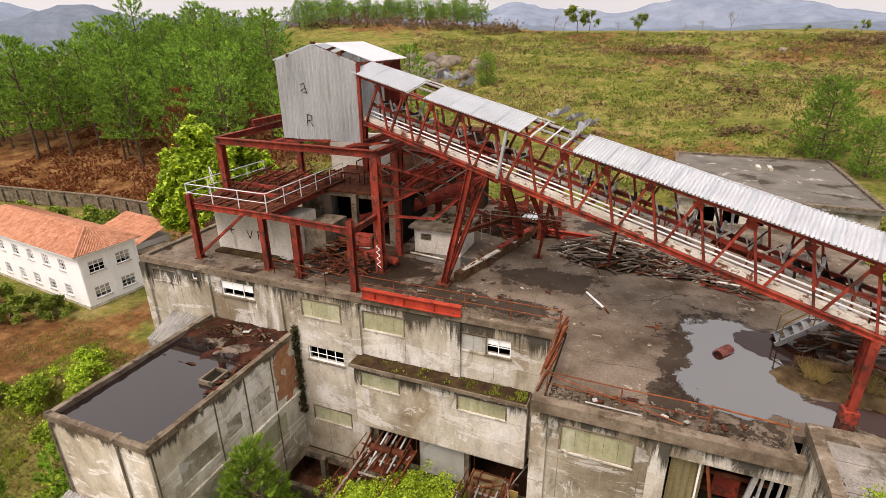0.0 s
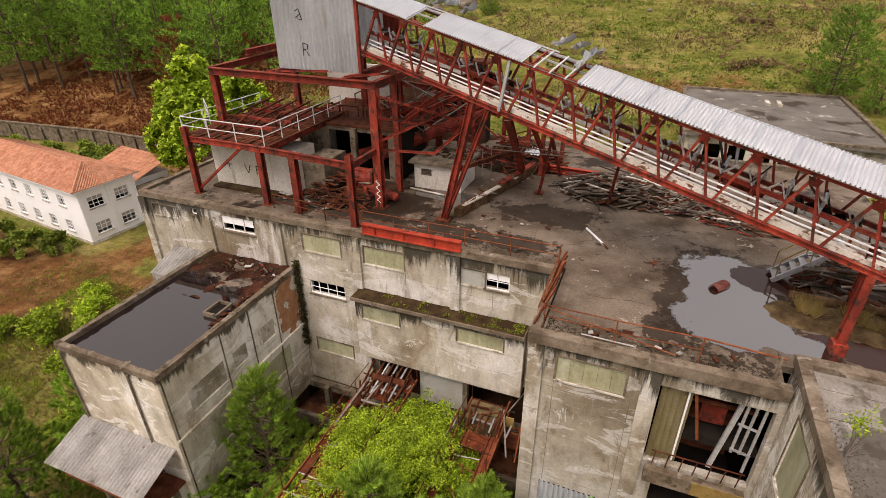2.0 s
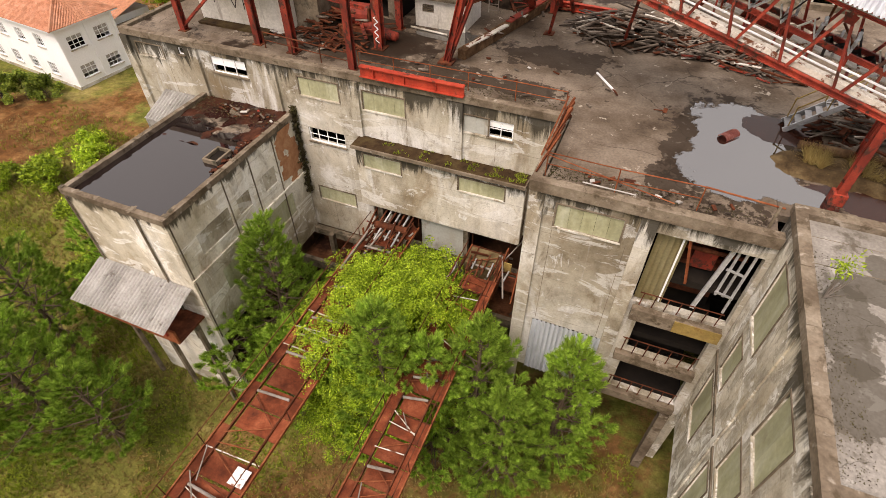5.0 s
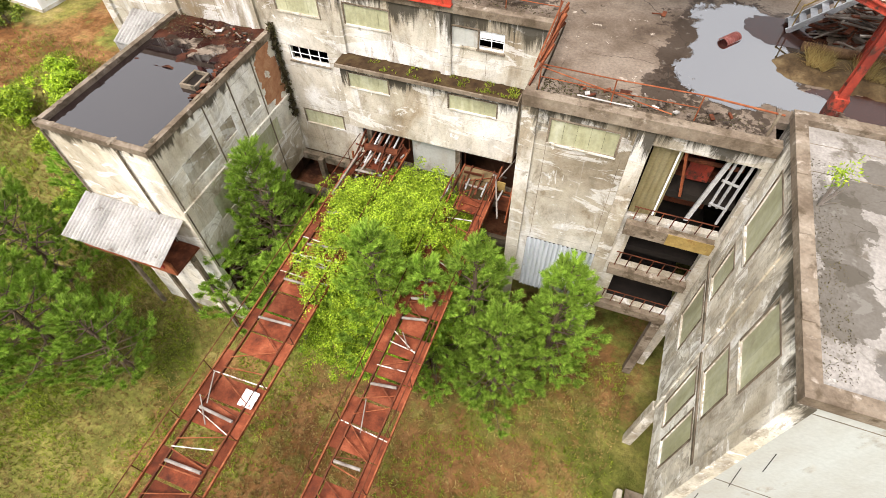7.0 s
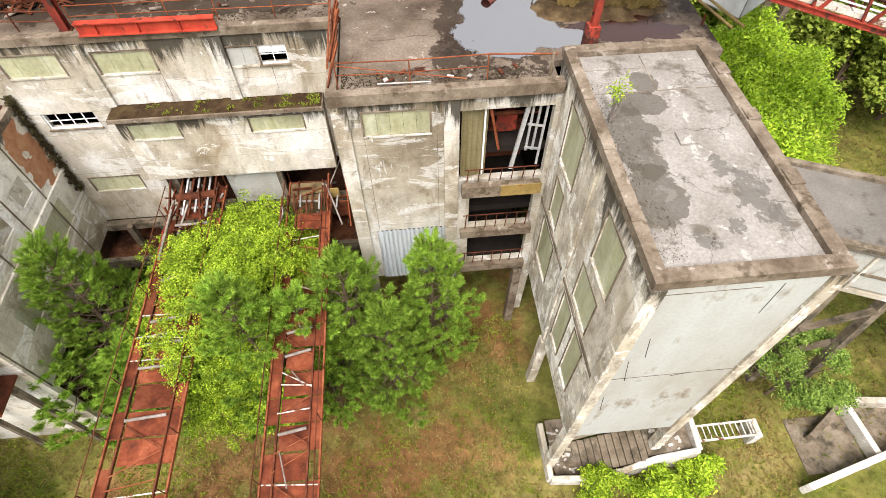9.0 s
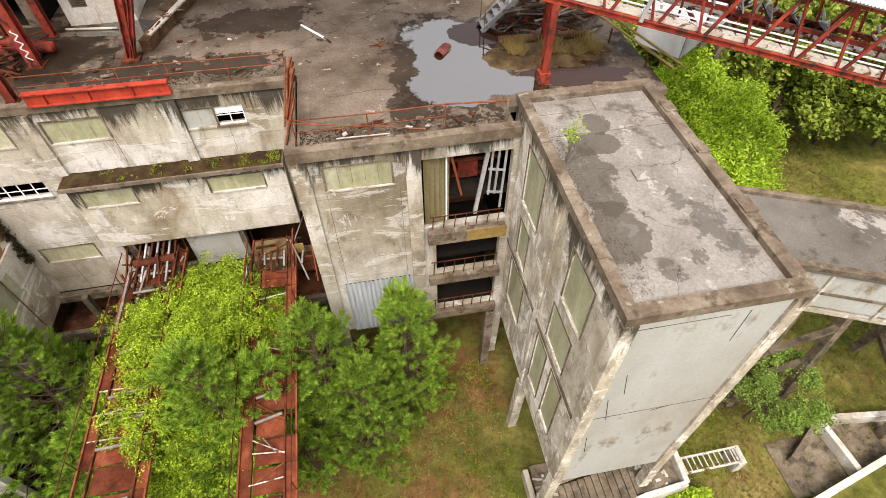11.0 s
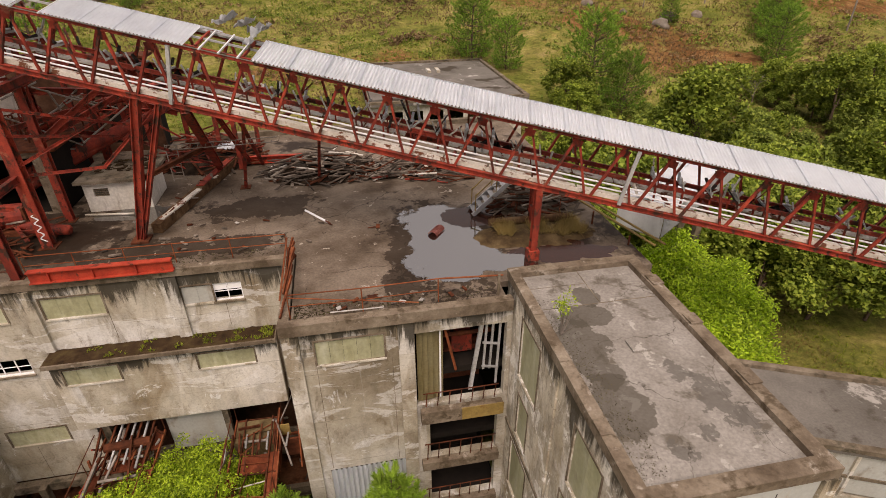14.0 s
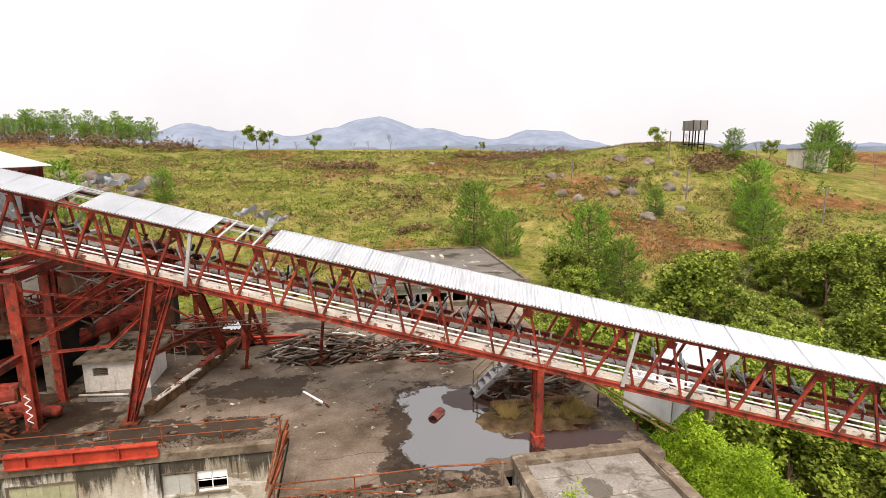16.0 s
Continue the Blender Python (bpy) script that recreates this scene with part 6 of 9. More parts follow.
for k in range(N1 + 1):
    n0 = k + N0
    part("walkway_board", one(bar, cg(n0 + 0.02, 0.17, 0.13), cg(n0 + 0.98, 0.17, 0.13), 0.62, 0.05), WALKWAY, gal, "pale dusty walkway board" if k == 0 else "")
    if k % 7 != 3:
        part("walkway_board", one(bar, cg(n0 + 0.02, 0.86, 0.13), cg(n0 + 0.98, 0.86, 0.13), 0.5, 0.05), WALKWAY, gal)
for u in (0.22, 0.42):
    part("white_pipe", one(pipe, cg(N0, 0.33, u), cg(N1, 0.33, u), 0.035, 6), WHITE_PAINT, gal)
part("toe_board", one(bar, cg(N0, 0.04, 0.2), cg(N1, 0.04, 0.2), 0.03, 0.16), WALKWAY, gal)
for s in (0.38, 0.7):
    part("stringer", one(h_beam, cg(N0, s, 0.75), cg(N1, s, 0.75), 0.1, 0.16, 0.02), RED, gal)
for k in range(int((N1 - N0) / 0.62)):
    n = N0 + 0.3 + 0.62 * k
    if rw.random() < 0.14:
        continue
    idl = part("idler_frame", one(bar, cg(n, 0.36, 0.86), cg(n, 0.72, 0.86), 0.07), GALV, gal)
    off = rw.uniform(-0.12, 0.12)
    for s0, s1, u0, u1 in ((0.36, 0.45, 1.18, 0.95), (0.46, 0.62, 0.95, 0.95), (0.63, 0.72, 0.95, 1.18)):
        if rw.random() < 0.8:
            part("roller", one(pipe, cg(n + off * 0.3, s0, u0 + off), cg(n, s1, u1), 0.06, 8), GALV if rw.random() < 0.75 else RUBBER, idl)
    part("idler_arm", one(bar, cg(n, 0.34, 0.8), cg(n - 0.12, 0.34, 1.3), 0.07, 0.04), GALV, idl)
    part("idler_leg", one(bar, cg(n, 0.38, 0.1), cg(n, 0.38, 0.75), 0.06), RED, gal)
    part("idler_leg", one(bar, cg(n, 0.7, 0.1), cg(n, 0.7, 0.75), 0.06), RED, gal)
for a, b in ((10.4, 11.6), (16.5, 18.0), (20.2, 24.0), (2.6, 3.6)):
    bt = bmesh.new()
    cols = []
    steps = 14
    for i in range(steps + 1):
        n = a + (b - a) * i / steps
        sag = 0.12 * math.sin(i * 2.1)
        cols.append([bt.verts.new(cg(n, s, u + sag)) for s, u in ((0.4, 0.72), (0.47, 0.62), (0.6, 0.6), (0.68, 0.7))])
    for c0, c1 in zip(cols, cols[1:]):
        for i in range(3):
            bt.faces.new((c0[i], c0[i + 1], c1[i + 1], c1[i]))
    bmesh.ops.solidify(bt, geom=bt.faces[:], thickness=0.02)
    part("belt", bt, RUBBER, gal, "torn black rubber belt")
rq = random.Random(91)
for k in range(70):
    n = rq.uniform(N0 + 0.5, N1 - 0.5)
    s_, u_ = rq.uniform(0.3, 0.95), rq.uniform(0.2, 1.0)
    a_ = cg(n, s_, u_)
    b_ = cg(n + rq.uniform(-0.35, 0.35), s_ + rq.uniform(-0.15, 0.15), u_ + rq.uniform(0.2, 0.9))
    part("loose_fitting", one(bar, a_, b_, rq.uniform(0.04, 0.1), rq.uniform(0.03, 0.07)), rq.choice((GALV, GALV, RED, RUST, WALKWAY, RUBBER)), gal)
# grey loading brackets on the near side
for n in (3.85, 13.7):
    part("grey_bracket", one(bar, cg(n, -0.05, 0.05), cg(n + 0.25, -0.05, TH - 0.05), 0.13, 0.08, ACROSS), GALV, gal)
# roof sheets, two stretches blown off
EAVE, RIDGE = (-0.1, TH + 0.12), (0.5, TH + 0.52)
n = N0 - 0.1
while n < N1:
    w = 0.72
    if not (0.95 < n + w / 2 < 1.55 or 1.95 < n + w / 2 < 2.3 or 4.75 < n + w / 2 < 5.95):
        lift = rw.uniform(0, 0.012)
        o = cg(n, EAVE[0], EAVE[1] + lift)
        part("roof_sheet", corrugated(o, cg(n, *RIDGE) - cg(n, *EAVE) + UPV * rw.uniform(-0.01, 0.02), ND * (w + 0.04), 1, 0.03, 0.13), ROOF_SHEET, gal)
        part("roof_sheet", corrugated(cg(n, 1.1, EAVE[1] + lift), cg(n, *RIDGE) - cg(n, 1.1, EAVE[1]), ND * (w + 0.04), 1, 0.025, 0.13), ROOF_SHEET, gal)
    n += w
def crumpled(n, side, w, l, seed):
    """A torn roof sheet, buckled and folded back on itself."""
    bm = bmesh.new()
    rows = []
    for i in range(15):
        row = []
        for j in range(9):
            a, b = i / 14, j / 8
            k = noise.noise(Vector((a * 2.6 + seed, b * 2.2, seed)))
            up = 0.5 * abs(k) + 0.3 * a * a + 0.025 * math.sin(i * 2.6)
            row.append(bm.verts.new(cg(n + w * (a - 0.35 * a * a) + 0.06 * k, side + l * b + 0.05 * k, TH + 0.3 + 0.35 * min(1, (side + l * b) * 2) + up)))
        rows.append(row)
    for ra, rb in zip(rows, rows[1:]):
        for j in range(8):
            bm.faces.new((ra[j], rb[j], rb[j + 1], ra[j + 1]))
    bmesh.ops.solidify(bm, geom=bm.faces[:], thickness=0.012)
    part("torn_sheet", bm, GALV if seed % 2 else SHEET, gal, "torn crumpled roof sheet")


for n, side, w, l, seed in ((4.7, 0.5, 0.5, 0.45, 1), (5.1, 0.62, 0.45, 0.4, 3), (5.5, 0.48, 0.55, 0.4, 5), (5.62, 0.1, 0.35, 0.4, 2), (1.0, 0.45, 0.5, 0.4, 7), (1.9, 0.5, 0.35, 0.4, 9), (1.3, 0.6, 0.3, 0.4, 4)):
    crumpled(n, side, w, l, seed)
for n in (0.9, 1.5, 4.8, 5.2, 5.6, 6.0):
    part("bare_purlin", one(bar, cg(n, EAVE[0], EAVE[1] - 0.04), cg(n, RIDGE[0], RIDGE[1] - 0.04), 0.05), SHEET, gal)

# bents that carry it
bent = thing("gallery_bent", "splayed red steel trestle under the conveyor gallery", "trestle", (-13, 19, R0))
AF, BF = Vector((-14.1, 15.95, R0)), Vector((-11.99, 23.6, R0))
for n, foot, s in ((2.98, AF, 0.0), (4.08, BF, 0.0)):
    for d in ((0.0, 0.58) if foot is AF else (0.0,)):
        part("leg", one(h_beam, foot + ND * 0.05 * d, cg(n + d * 0.9, s, -0.1), 0.3 - 0.2 * d, 0.3 - 0.2 * d, 0.035), RED, bent)
    part("foot_plate", boxes((foot.x - 0.35, foot.y - 0.35, R0 + 0.002, foot.x + 0.35, foot.y + 0.35, R0 + 0.08)), RUST, bent)
part("tie", one(h_beam, AF.lerp(cg(2.98, 0, 0), 0.45), BF.lerp(cg(4.08, 0, 0), 0.5), 0.18, 0.2, 0.03), RUST, bent)
part("tie", one(bar, BF + Vector((0, 0, 0.25)), AF.lerp(cg(2.98, 0, 0), 0.72), 0.1), RED, bent)
part("rear_leg", one(h_beam, (-10.6, 24.6, R0), cg(3.6, 1.0, -0.1), 0.2, 0.2, 0.03), RED, bent)
part("rear_leg", one(h_beam, (-9.9, 24.3, R0), cg(4.3, 1.0, -0.1), 0.16, 0.16, 0.03), RED, bent)
leg = thing("gallery_trestle", "plain red steel leg standing in the pooled water", "trestle", (1.74, 11.2, R0))
part("leg", one(h_beam, (1.74, 11.2, R0), tuple(cg(11.95, 0.0, -0.1)), 0.26, 0.26, 0.035, (0, 1, 0)), RED, leg)
part("base_block", boxes((1.52, 10.98, R0 + 0.001, 1.96, 11.42, R0 + 0.42)), RED, leg)
part("leg", one(h_beam, (2.5, 13.6, R0), tuple(cg(11.95, 1.0, -0.1)), 0.24, 0.24, 0.035, (0, 1, 0)), RED, leg)
part("tie", one(bar, (1.8, 11.3, R0 + 2.3), (2.4, 13.5, R0 + 1.2), 0.1), RED, leg)
for n, x, y in ((6.6, -6.71, 21.26), (4.7, -10.44, 20.97)):
    t = thing("gallery_prop", "thin rusty prop under the conveyor gallery", "prop", (x, y, R0), group="props under the gallery")
    part("post", one(h_beam, (x, y, R0), tuple(cg(n, 1.0, -0.1)), 0.14, 0.14, 0.02, (0, 1, 0)), RED, t)
    part("foot", boxes((x - 0.25, y - 0.25, R0 + 0.001, x + 0.25, y + 0.25, R0 + 0.05)), RUST, t)
# lattice catwalk that leads to the hut
cat = thing("lattice_catwalk", "thin rusty grey lattice catwalk hung below the gallery", "catwalk", (-11, 19, 18))
for dz in (0.0, 0.22):
    part("rail", one(bar, (-12.9, 18.2, 18.35 + dz), (-8.2, 18.9, 18.2 + dz), 0.035), GALV_OLD, cat)
for k in range(16):
    x = -12.9 + 4.7 * k / 15
    part("rung", one(bar, (x, 18.2 + 0.7 * k / 15, 18.35 - 0.15 * k / 15), (x + 0.1, 18.2 + 0.7 * k / 15, 18.57 - 0.15 * k / 15), 0.02), GALV_OLD, cat)
part("ladder_rail", one(bar, (-12.9, 18.2, 16.9), (-12.9, 18.2, 18.6), 0.035), GALV_OLD, cat)
part("ladder_rail", one(bar, (-12.45, 18.25, 16.9), (-12.45, 18.25, 18.6), 0.035), GALV_OLD, cat)
for k in range(6):
    part("rung", one(bar, (-12.9, 18.2, 17.0 + 0.28 * k), (-12.45, 18.25, 17.0 + 0.28 * k), 0.02), GALV_OLD, cat)

# far concrete pier under the gallery's lower end
pier = thing("gallery_pier", "weathered concrete pier under the conveyor gallery", "pier", (cg(24.2, 1.0).x, cg(24.2, 1.0).y, GZ))
pc = cg(24.2, 1.0, -0.15)
part("shaft", boxes((pc.x - 0.25, pc.y - 0.25, GZ - 0.4, pc.x + 0.25, pc.y + 0.25, pc.z - 0.4)), CONCRETE_DARK, pier)
part("cap", one(bar, cg(24.2, 0.0, -0.25), cg(24.2, 1.05, -0.25), 0.3, 0.3), CONCRETE_DARK, pier)

# ---- loose things on the roof ----
WOOD_BROWN = material("wet_brown_log", [(0.04, 0.022, 0.012), (0.11, 0.06, 0.03), (0.2, 0.13, 0.075)], 2.0, rough=0.9, bump=0.5)
fb = thing("fallen_beam", "rotten timber beam with a rusty strap lying on the roof", "beam", (-12.4, 20, R0))
part("timber", one(bar, (-13.6, 16.5, R0 + 0.22), (-11.45, 24.3, R0 + 0.3), 0.42, 0.46), WOOD_BROWN, fb)
part("timber_top", one(bar, (-13.45, 16.9, R0 + 0.47), (-12.45, 20.0, R0 + 0.5), 0.26, 0.07), WALKWAY, fb)
part("strap", one(bar, (-12.5, 20.4, R0 + 0.53), (-11.5, 24.2, R0 + 0.58), 0.36, 0.06), RED, fb)
rfb = random.Random(14)
for k in range(16):
    f_ = rfb.random()
    p_ = Vector((-13.5, 16.8, R0 + 0.45)).lerp(Vector((-11.8, 22.0, R0 + 0.53)), f_)
    part("splinter", one(bar, p_, p_ + Vector((rfb.uniform(-0.5, 0.5), rfb.uniform(-0.2, 0.9), rfb.uniform(-0.1, 0.12))), rfb.uniform(0.04, 0.12), 0.04), rfb.choice((WOOD, WALKWAY, RUST, WOOD)), fb)
for a, b in (((-11.16, 24.5), (-7.6, 24.1)), ((-14.4, 26.6), (-11.4, 25.3))):
    t = thing("fallen_girder", "fallen red steel girder among the scrap", "girder", (*a, R0), group="fallen girders")
    part("girder", one(h_beam, (*a, R0 + 0.25), (*b, R0 + 0.3), 0.25, 0.42, 0.03), RED_BRIGHT, t)
    part("end_plate", boxes((a[0] - 0.02, a[1] - 0.15, R0 + 0.03, a[0] + 0.02, a[1] + 0.15, R0 + 0.48)), RUST, t)




def scrap_pile(name, label, count, cx, cy, rx, ry, hgt, seed, mats, lmin=0.6, lmax=2.9, z0=None):
    z0 = R0 if z0 is None else z0
    rng = random.Random(seed)
    t = thing(name, label, "scrap pile", (cx, cy, z0))
    for k in range(count):
        a = rng.uniform(0, 2 * math.pi)
        q = math.sqrt(rng.random())
        x, y = cx + rx * q * math.cos(a), cy + ry * q * math.sin(a)
        h = hgt * (1 - q * q) * rng.random()
        ln, th = rng.uniform(lmin, lmax) * rng.uniform(0.6, 1.0), rng.uniform(-0.6, 0.7) + (rng.random() < 0.55) * rng.uniform(0, 3)
        d = Vector((math.cos(th), math.sin(th) * 0.8, rng.uniform(-0.3, 0.34)))
        p = Vector((x, y, z0 + 0.07 + h))
        a_, b_ = p - d * ln / 2, p + d * ln / 2
        a_.z, b_.z = max(a_.z, z0 + 0.04), max(b_.z, z0 + 0.04)
        m = rng.choices(mats, [6, 3, 0.6, 1.0])[0]
        part("plank", one(bar, a_, b_, rng.uniform(0.04, 0.17), rng.uniform(0.02, 0.07)), m, t)
    return t


# near-black colour that stands in for the shade between heaped planks
HEAP_BED = material("near_black_heap_gaps", [(0.012, 0.008, 0.005), (0.03, 0.02, 0.013), (0.06, 0.042, 0.03)], 3.0, rough=0.95, bump=0.8, bump_scale=9)


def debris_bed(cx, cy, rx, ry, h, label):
    """Low near-black mound added under a heap, so its gaps read as shade."""
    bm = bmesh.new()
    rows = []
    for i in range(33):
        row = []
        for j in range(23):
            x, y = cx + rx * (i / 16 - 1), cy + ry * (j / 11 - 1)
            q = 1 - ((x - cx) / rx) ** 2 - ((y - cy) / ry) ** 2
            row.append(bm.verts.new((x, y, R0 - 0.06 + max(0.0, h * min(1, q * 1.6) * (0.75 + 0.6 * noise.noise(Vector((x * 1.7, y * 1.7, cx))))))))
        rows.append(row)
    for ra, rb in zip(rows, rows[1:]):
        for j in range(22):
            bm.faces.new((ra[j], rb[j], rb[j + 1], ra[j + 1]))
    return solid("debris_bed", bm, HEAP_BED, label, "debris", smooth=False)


debris_bed(-6.4, 22.4, 3.3, 2.0, 0.75, "near-black mound added as gap shade under the plank heap")
debris_bed(-2.6, 21.7, 2.5, 1.0, 0.4, "low near-black mound added as gap shade under the scattered planks")
debris_bed(-13.0, 25.6, 3.0, 2.4, 0.8, "near-black mound added as gap shade inside the tangle of steel")
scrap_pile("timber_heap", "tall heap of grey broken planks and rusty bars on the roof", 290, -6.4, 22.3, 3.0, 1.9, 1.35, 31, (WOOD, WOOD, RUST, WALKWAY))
scrap_pile("timber_heap", "spread of broken grey planks under the gallery", 150, -2.7, 21.6, 2.6, 1.1, 0.6, 37, (WOOD, RUST, RED, WALKWAY))
scrap_pile("timber_heap", "low litter of planks and rust flakes by the roof edge", 26, -0.2, 19.9, 1.8, 0.9, 0.3, 39, (WOOD, RUST, RUST, RED))
scrap_pile("steel_tangle", "tangled red and rusty steel bars between trestle and hut", 130, -13.0, 25.4, 2.6, 2.2, 1.7, 53, (RUST, RED, WOOD, RUST), 1.0, 3.6)
scrap_pile("steel_tangle", "dark rusty scrap heaped below the platform", 110, -20.3, 17.0, 2.6, 2.0, 1.1, 59, (RUST, RUST, RED, WOOD), 0.5, 2.2)
scrap_pile("timber_heap", "stack of dark boards and twisted rods near the grey stair", 70, 3.6, 15.6, 1.7, 1.9, 1.3, 41, (WOOD, RUST, RUST, WOOD), 1.0, 2.6)
scrap_pile("timber_heap", "stacked rotten boards leaning under the gallery by the pool", 60, 2.6, 15.9, 1.1, 0.9, 1.7, 83, (WOOD, RUST, RUST, WOOD), 0.8, 2.2)
lg = thing("rotten_log", "long brown rotten log lying across the soil mound", "log", (2.4, 13.9, R0))
part("log", one(pipe, (0.7, 14.0, R0 + 0.3), (4.3, 13.75, R0 + 0.36), 0.17, 10), WOOD_BROWN, lg, smooth=True)
scrap_pile("scrap_litter", "rust flakes and twigs scattered below the platform", 60, -21.0, 15.6, 2.6, 0.9, 0.15, 43, (RUST, WOOD, RUST, OLD_SHEET), 0.2, 0.9)
scrap_pile("roof_litter", "sticks, bricks and rusty scraps in the annex roof silt", 30, -23.4, 12.3, 2.1, 0.6, 0.12, 61, (RUST, WOOD, RED, OLD_SHEET), 0.1, 0.5, AZ - 0.24)
scrap_pile("roof_litter", "small dark debris along the annex parapet", 40, -21.95, 9.6, 0.25, 2.4, 0.12, 67, (RUST, WOOD, RUST, RUST), 0.1, 0.35, AZ - 0.26)
scrap_pile("roof_litter", "flakes of rust and wood strewn over the wet roof", 34, -9.5, 15.6, 6.5, 1.6, 0.03, 71, (WOOD, RUST, RUST, OLD_SHEET), 0.1, 0.6)
scrap_pile("roof_litter", "dead twigs and flakes along the forward roof edge", 26, -4.0, 9.4, 3.4, 0.35, 0.05, 73, (WOOD, RUST, RUST, OLD_SHEET), 0.1, 0.5)
cs = thing("sheet_offcut", "small white corrugated offcut lying on scrap", "sheet", (-11.8, 24.9, R0 + 0.5))
part("sheet", corrugated((-12.3, 24.6, R0 + 0.95), (0.15, 0.75, 0.2), (1.0, -0.1, 0.02), 1, 0.04, 0.2), ROOF_SHEET, cs)
wp = thing("white_pole", "thin white pole lying on the wet roof", "pole", (-6.8, 16.7, R0))
part("pole", one(pipe, (-7.31, 17.43, R0 + 0.05), (-6.29, 16.0, R0 + 0.05), 0.05, 8), WHITE_PAINT, wp)
dr = thing("red_ridge_sheet", "curved red corrugated ridge sheet lying in the pool", "sheet", (-1.6, 14.1, R0))
rs_ = bmesh.new()
rows_r = []
for i in range(25):
    f = i / 24
    row = []
    for k in range(9):
        a = math.pi * k / 8
        r_ = 0.21 + 0.018 * math.sin(f * 7 * 2 * math.pi)
        c = Vector((-1.85, 13.8, R0 + 0.02)).lerp(Vector((-1.38, 14.42, R0 + 0.03)), f)
        side_ = Vector((0.8, -0.6, 0))
        row.append(rs_.verts.new(c + side_ * r_ * math.cos(a) + Vector((0, 0, r_ * 0.8 * math.sin(a)))))
    rows_r.append(row)
for ra, rb in zip(rows_r, rows_r[1:]):
    for k in range(8):
        rs_.faces.new((ra[k], ra[k + 1], rb[k + 1], rb[k]))
bmesh.ops.solidify(rs_, geom=rs_.faces[:], thickness=0.012)
part("sheet", rs_, FADED_RED, dr)
stt = thing("steel_stair", "grey steel stair with yellow handrails beside the pool", "stair", (1.4, 15.8, R0))
for dy in (0.0, 0.75):
    a, b = Vector((0.3, 15.3 + dy, R0 + 0.05)), Vector((2.7, 16.2 + dy, R0 + 1.55))
    part("stringer", one(bar, a, b, 0.05, 0.24), GALV, stt)
    part("handrail", one(pipe, a + Vector((0.1, 0, 0.95)), b + Vector((0, 0, 0.95)), 0.03, 6), YELLOW, stt)
    for f in (0.05, 0.5, 0.95):
        part("baluster", one(pipe, a.lerp(b, f), a.lerp(b, f) + Vector((0.03, 0, 0.97)), 0.025, 6), YELLOW, stt)
for k in range(8):
    f = (k + 0.5) / 8
    c = Vector((0.3, 15.3, R0 + 0.08)).lerp(Vector((2.7, 16.2, R0 + 1.55)), f)
    part("tread", boxes((c.x - 0.12, c.y, c.z, c.x + 0.12, c.y + 0.75, c.z + 0.03)), GALV, stt)
yr = thing("yellow_barrier", "two parallel faded yellow rails sloping off the roof edge", "barrier", (5.4, 13.2, R0))
for dx in (0.0, 0.45):
    part("rail", one(pipe, (4.6 + dx, 15.8, R0 + 0.85), (6.7 + dx, 10.6, R0 + 0.35), 0.05, 6), YELLOW, yr)
for f in (0.05, 0.5, 0.95):
    p = Vector((4.6, 15.8, R0)).lerp(Vector((6.1, 11.2, R0)), f)
    part("post", one(pipe, p, p + Vector((0, 0, 0.85 - 0.45 * f)), 0.045, 6), RUST, yr)
SOIL = material("brown_soil_litter", [(0.035, 0.022, 0.012), (0.09, 0.06, 0.03), (0.17, 0.125, 0.065)], 1.8, rough=0.95, bump=0.7, bump_scale=14, grain=0.9)
mn = thing("soil_mound", "low mound of wet soil and leaf litter on the roof", "soil", (2.2, 12.9, R0))
sm = bmesh.new()
soil_rows = []
for i in range(56):
    row = []
    for j in range(30):
        x, y = -0.2 + 5.4 * i / 55, 11.9 + 2.5 * j / 29
        n_ = noise.fractal(Vector((x * 1.1, y * 1.4, 5.0)), 1.0, 2.0, 5)
        fall_ = 1 - ((x - 2.5) / 2.7) ** 2 - ((y - 13.15) / 1.2) ** 2
        row.append(sm.verts.new((x, y, R0 - 0.05 + min(0.34, max(0.0, 0.3 * fall_ + 0.17 * n_ + 0.03)))))
    soil_rows.append(row)
for ra, rb in zip(soil_rows, soil_rows[1:]):
    for j in range(29):
        sm.faces.new((ra[j], rb[j], rb[j + 1], ra[j + 1]))
part("soil", sm, SOIL, mn, smooth=True)
# bars and boards in the open bays of the step block
bayb = thing("bay_shutters", "hanging shutter boards and bent bars in the open bay", "shutter", (-1.8, F2, 10.8))
FIBRE = material("yellowed_fibreglass", [(0.20, 0.155, 0.07), (0.36, 0.30, 0.15), (0.46, 0.41, 0.25)], 1.4, (1, 1, 0.3), 0.6, bump=0.2, grime=(0.12, 0.08, 0.04), grime_at=(0.56, 0.7), grime_scale=0.8)
part("fibre_panel", corrugated((-3.36, F2 + 0.16, 10.8), (0.02, 0.05, 3.3), (1.0, 0.12, 0), 1, 0.014, 0.2), FIBRE, bayb)
part("machine_body", boxes((-2.3, F2 + 1.2, 10.8, -0.7, F2 + 2.3, 12.4)), RUST, bayb)
part("machine_body", boxes((-1.9, F2 + 0.9, 12.4, -1.1, F2 + 1.9, 13.2)), RED, bayb)
part("lintel_pipe", one(pipe, (-3.2, F2 + 0.8, 13.4), (-0.2, F2 + 0.9, 13.3), 0.09, 8), RUST, bayb)
part("edge_strip", boxes((-2.5, F2 + 0.2, 10.85, -2.44, F2 + 0.24, 14.1)), WHITE_PAINT, bayb)
part("timber", one(bar, (-2.3, F2 + 0.25, 14.24), (-1.88, F2 + 0.2, 12.2), 0.2, 0.09), RUST_RAIL, bayb, "rust-brown hanging board")
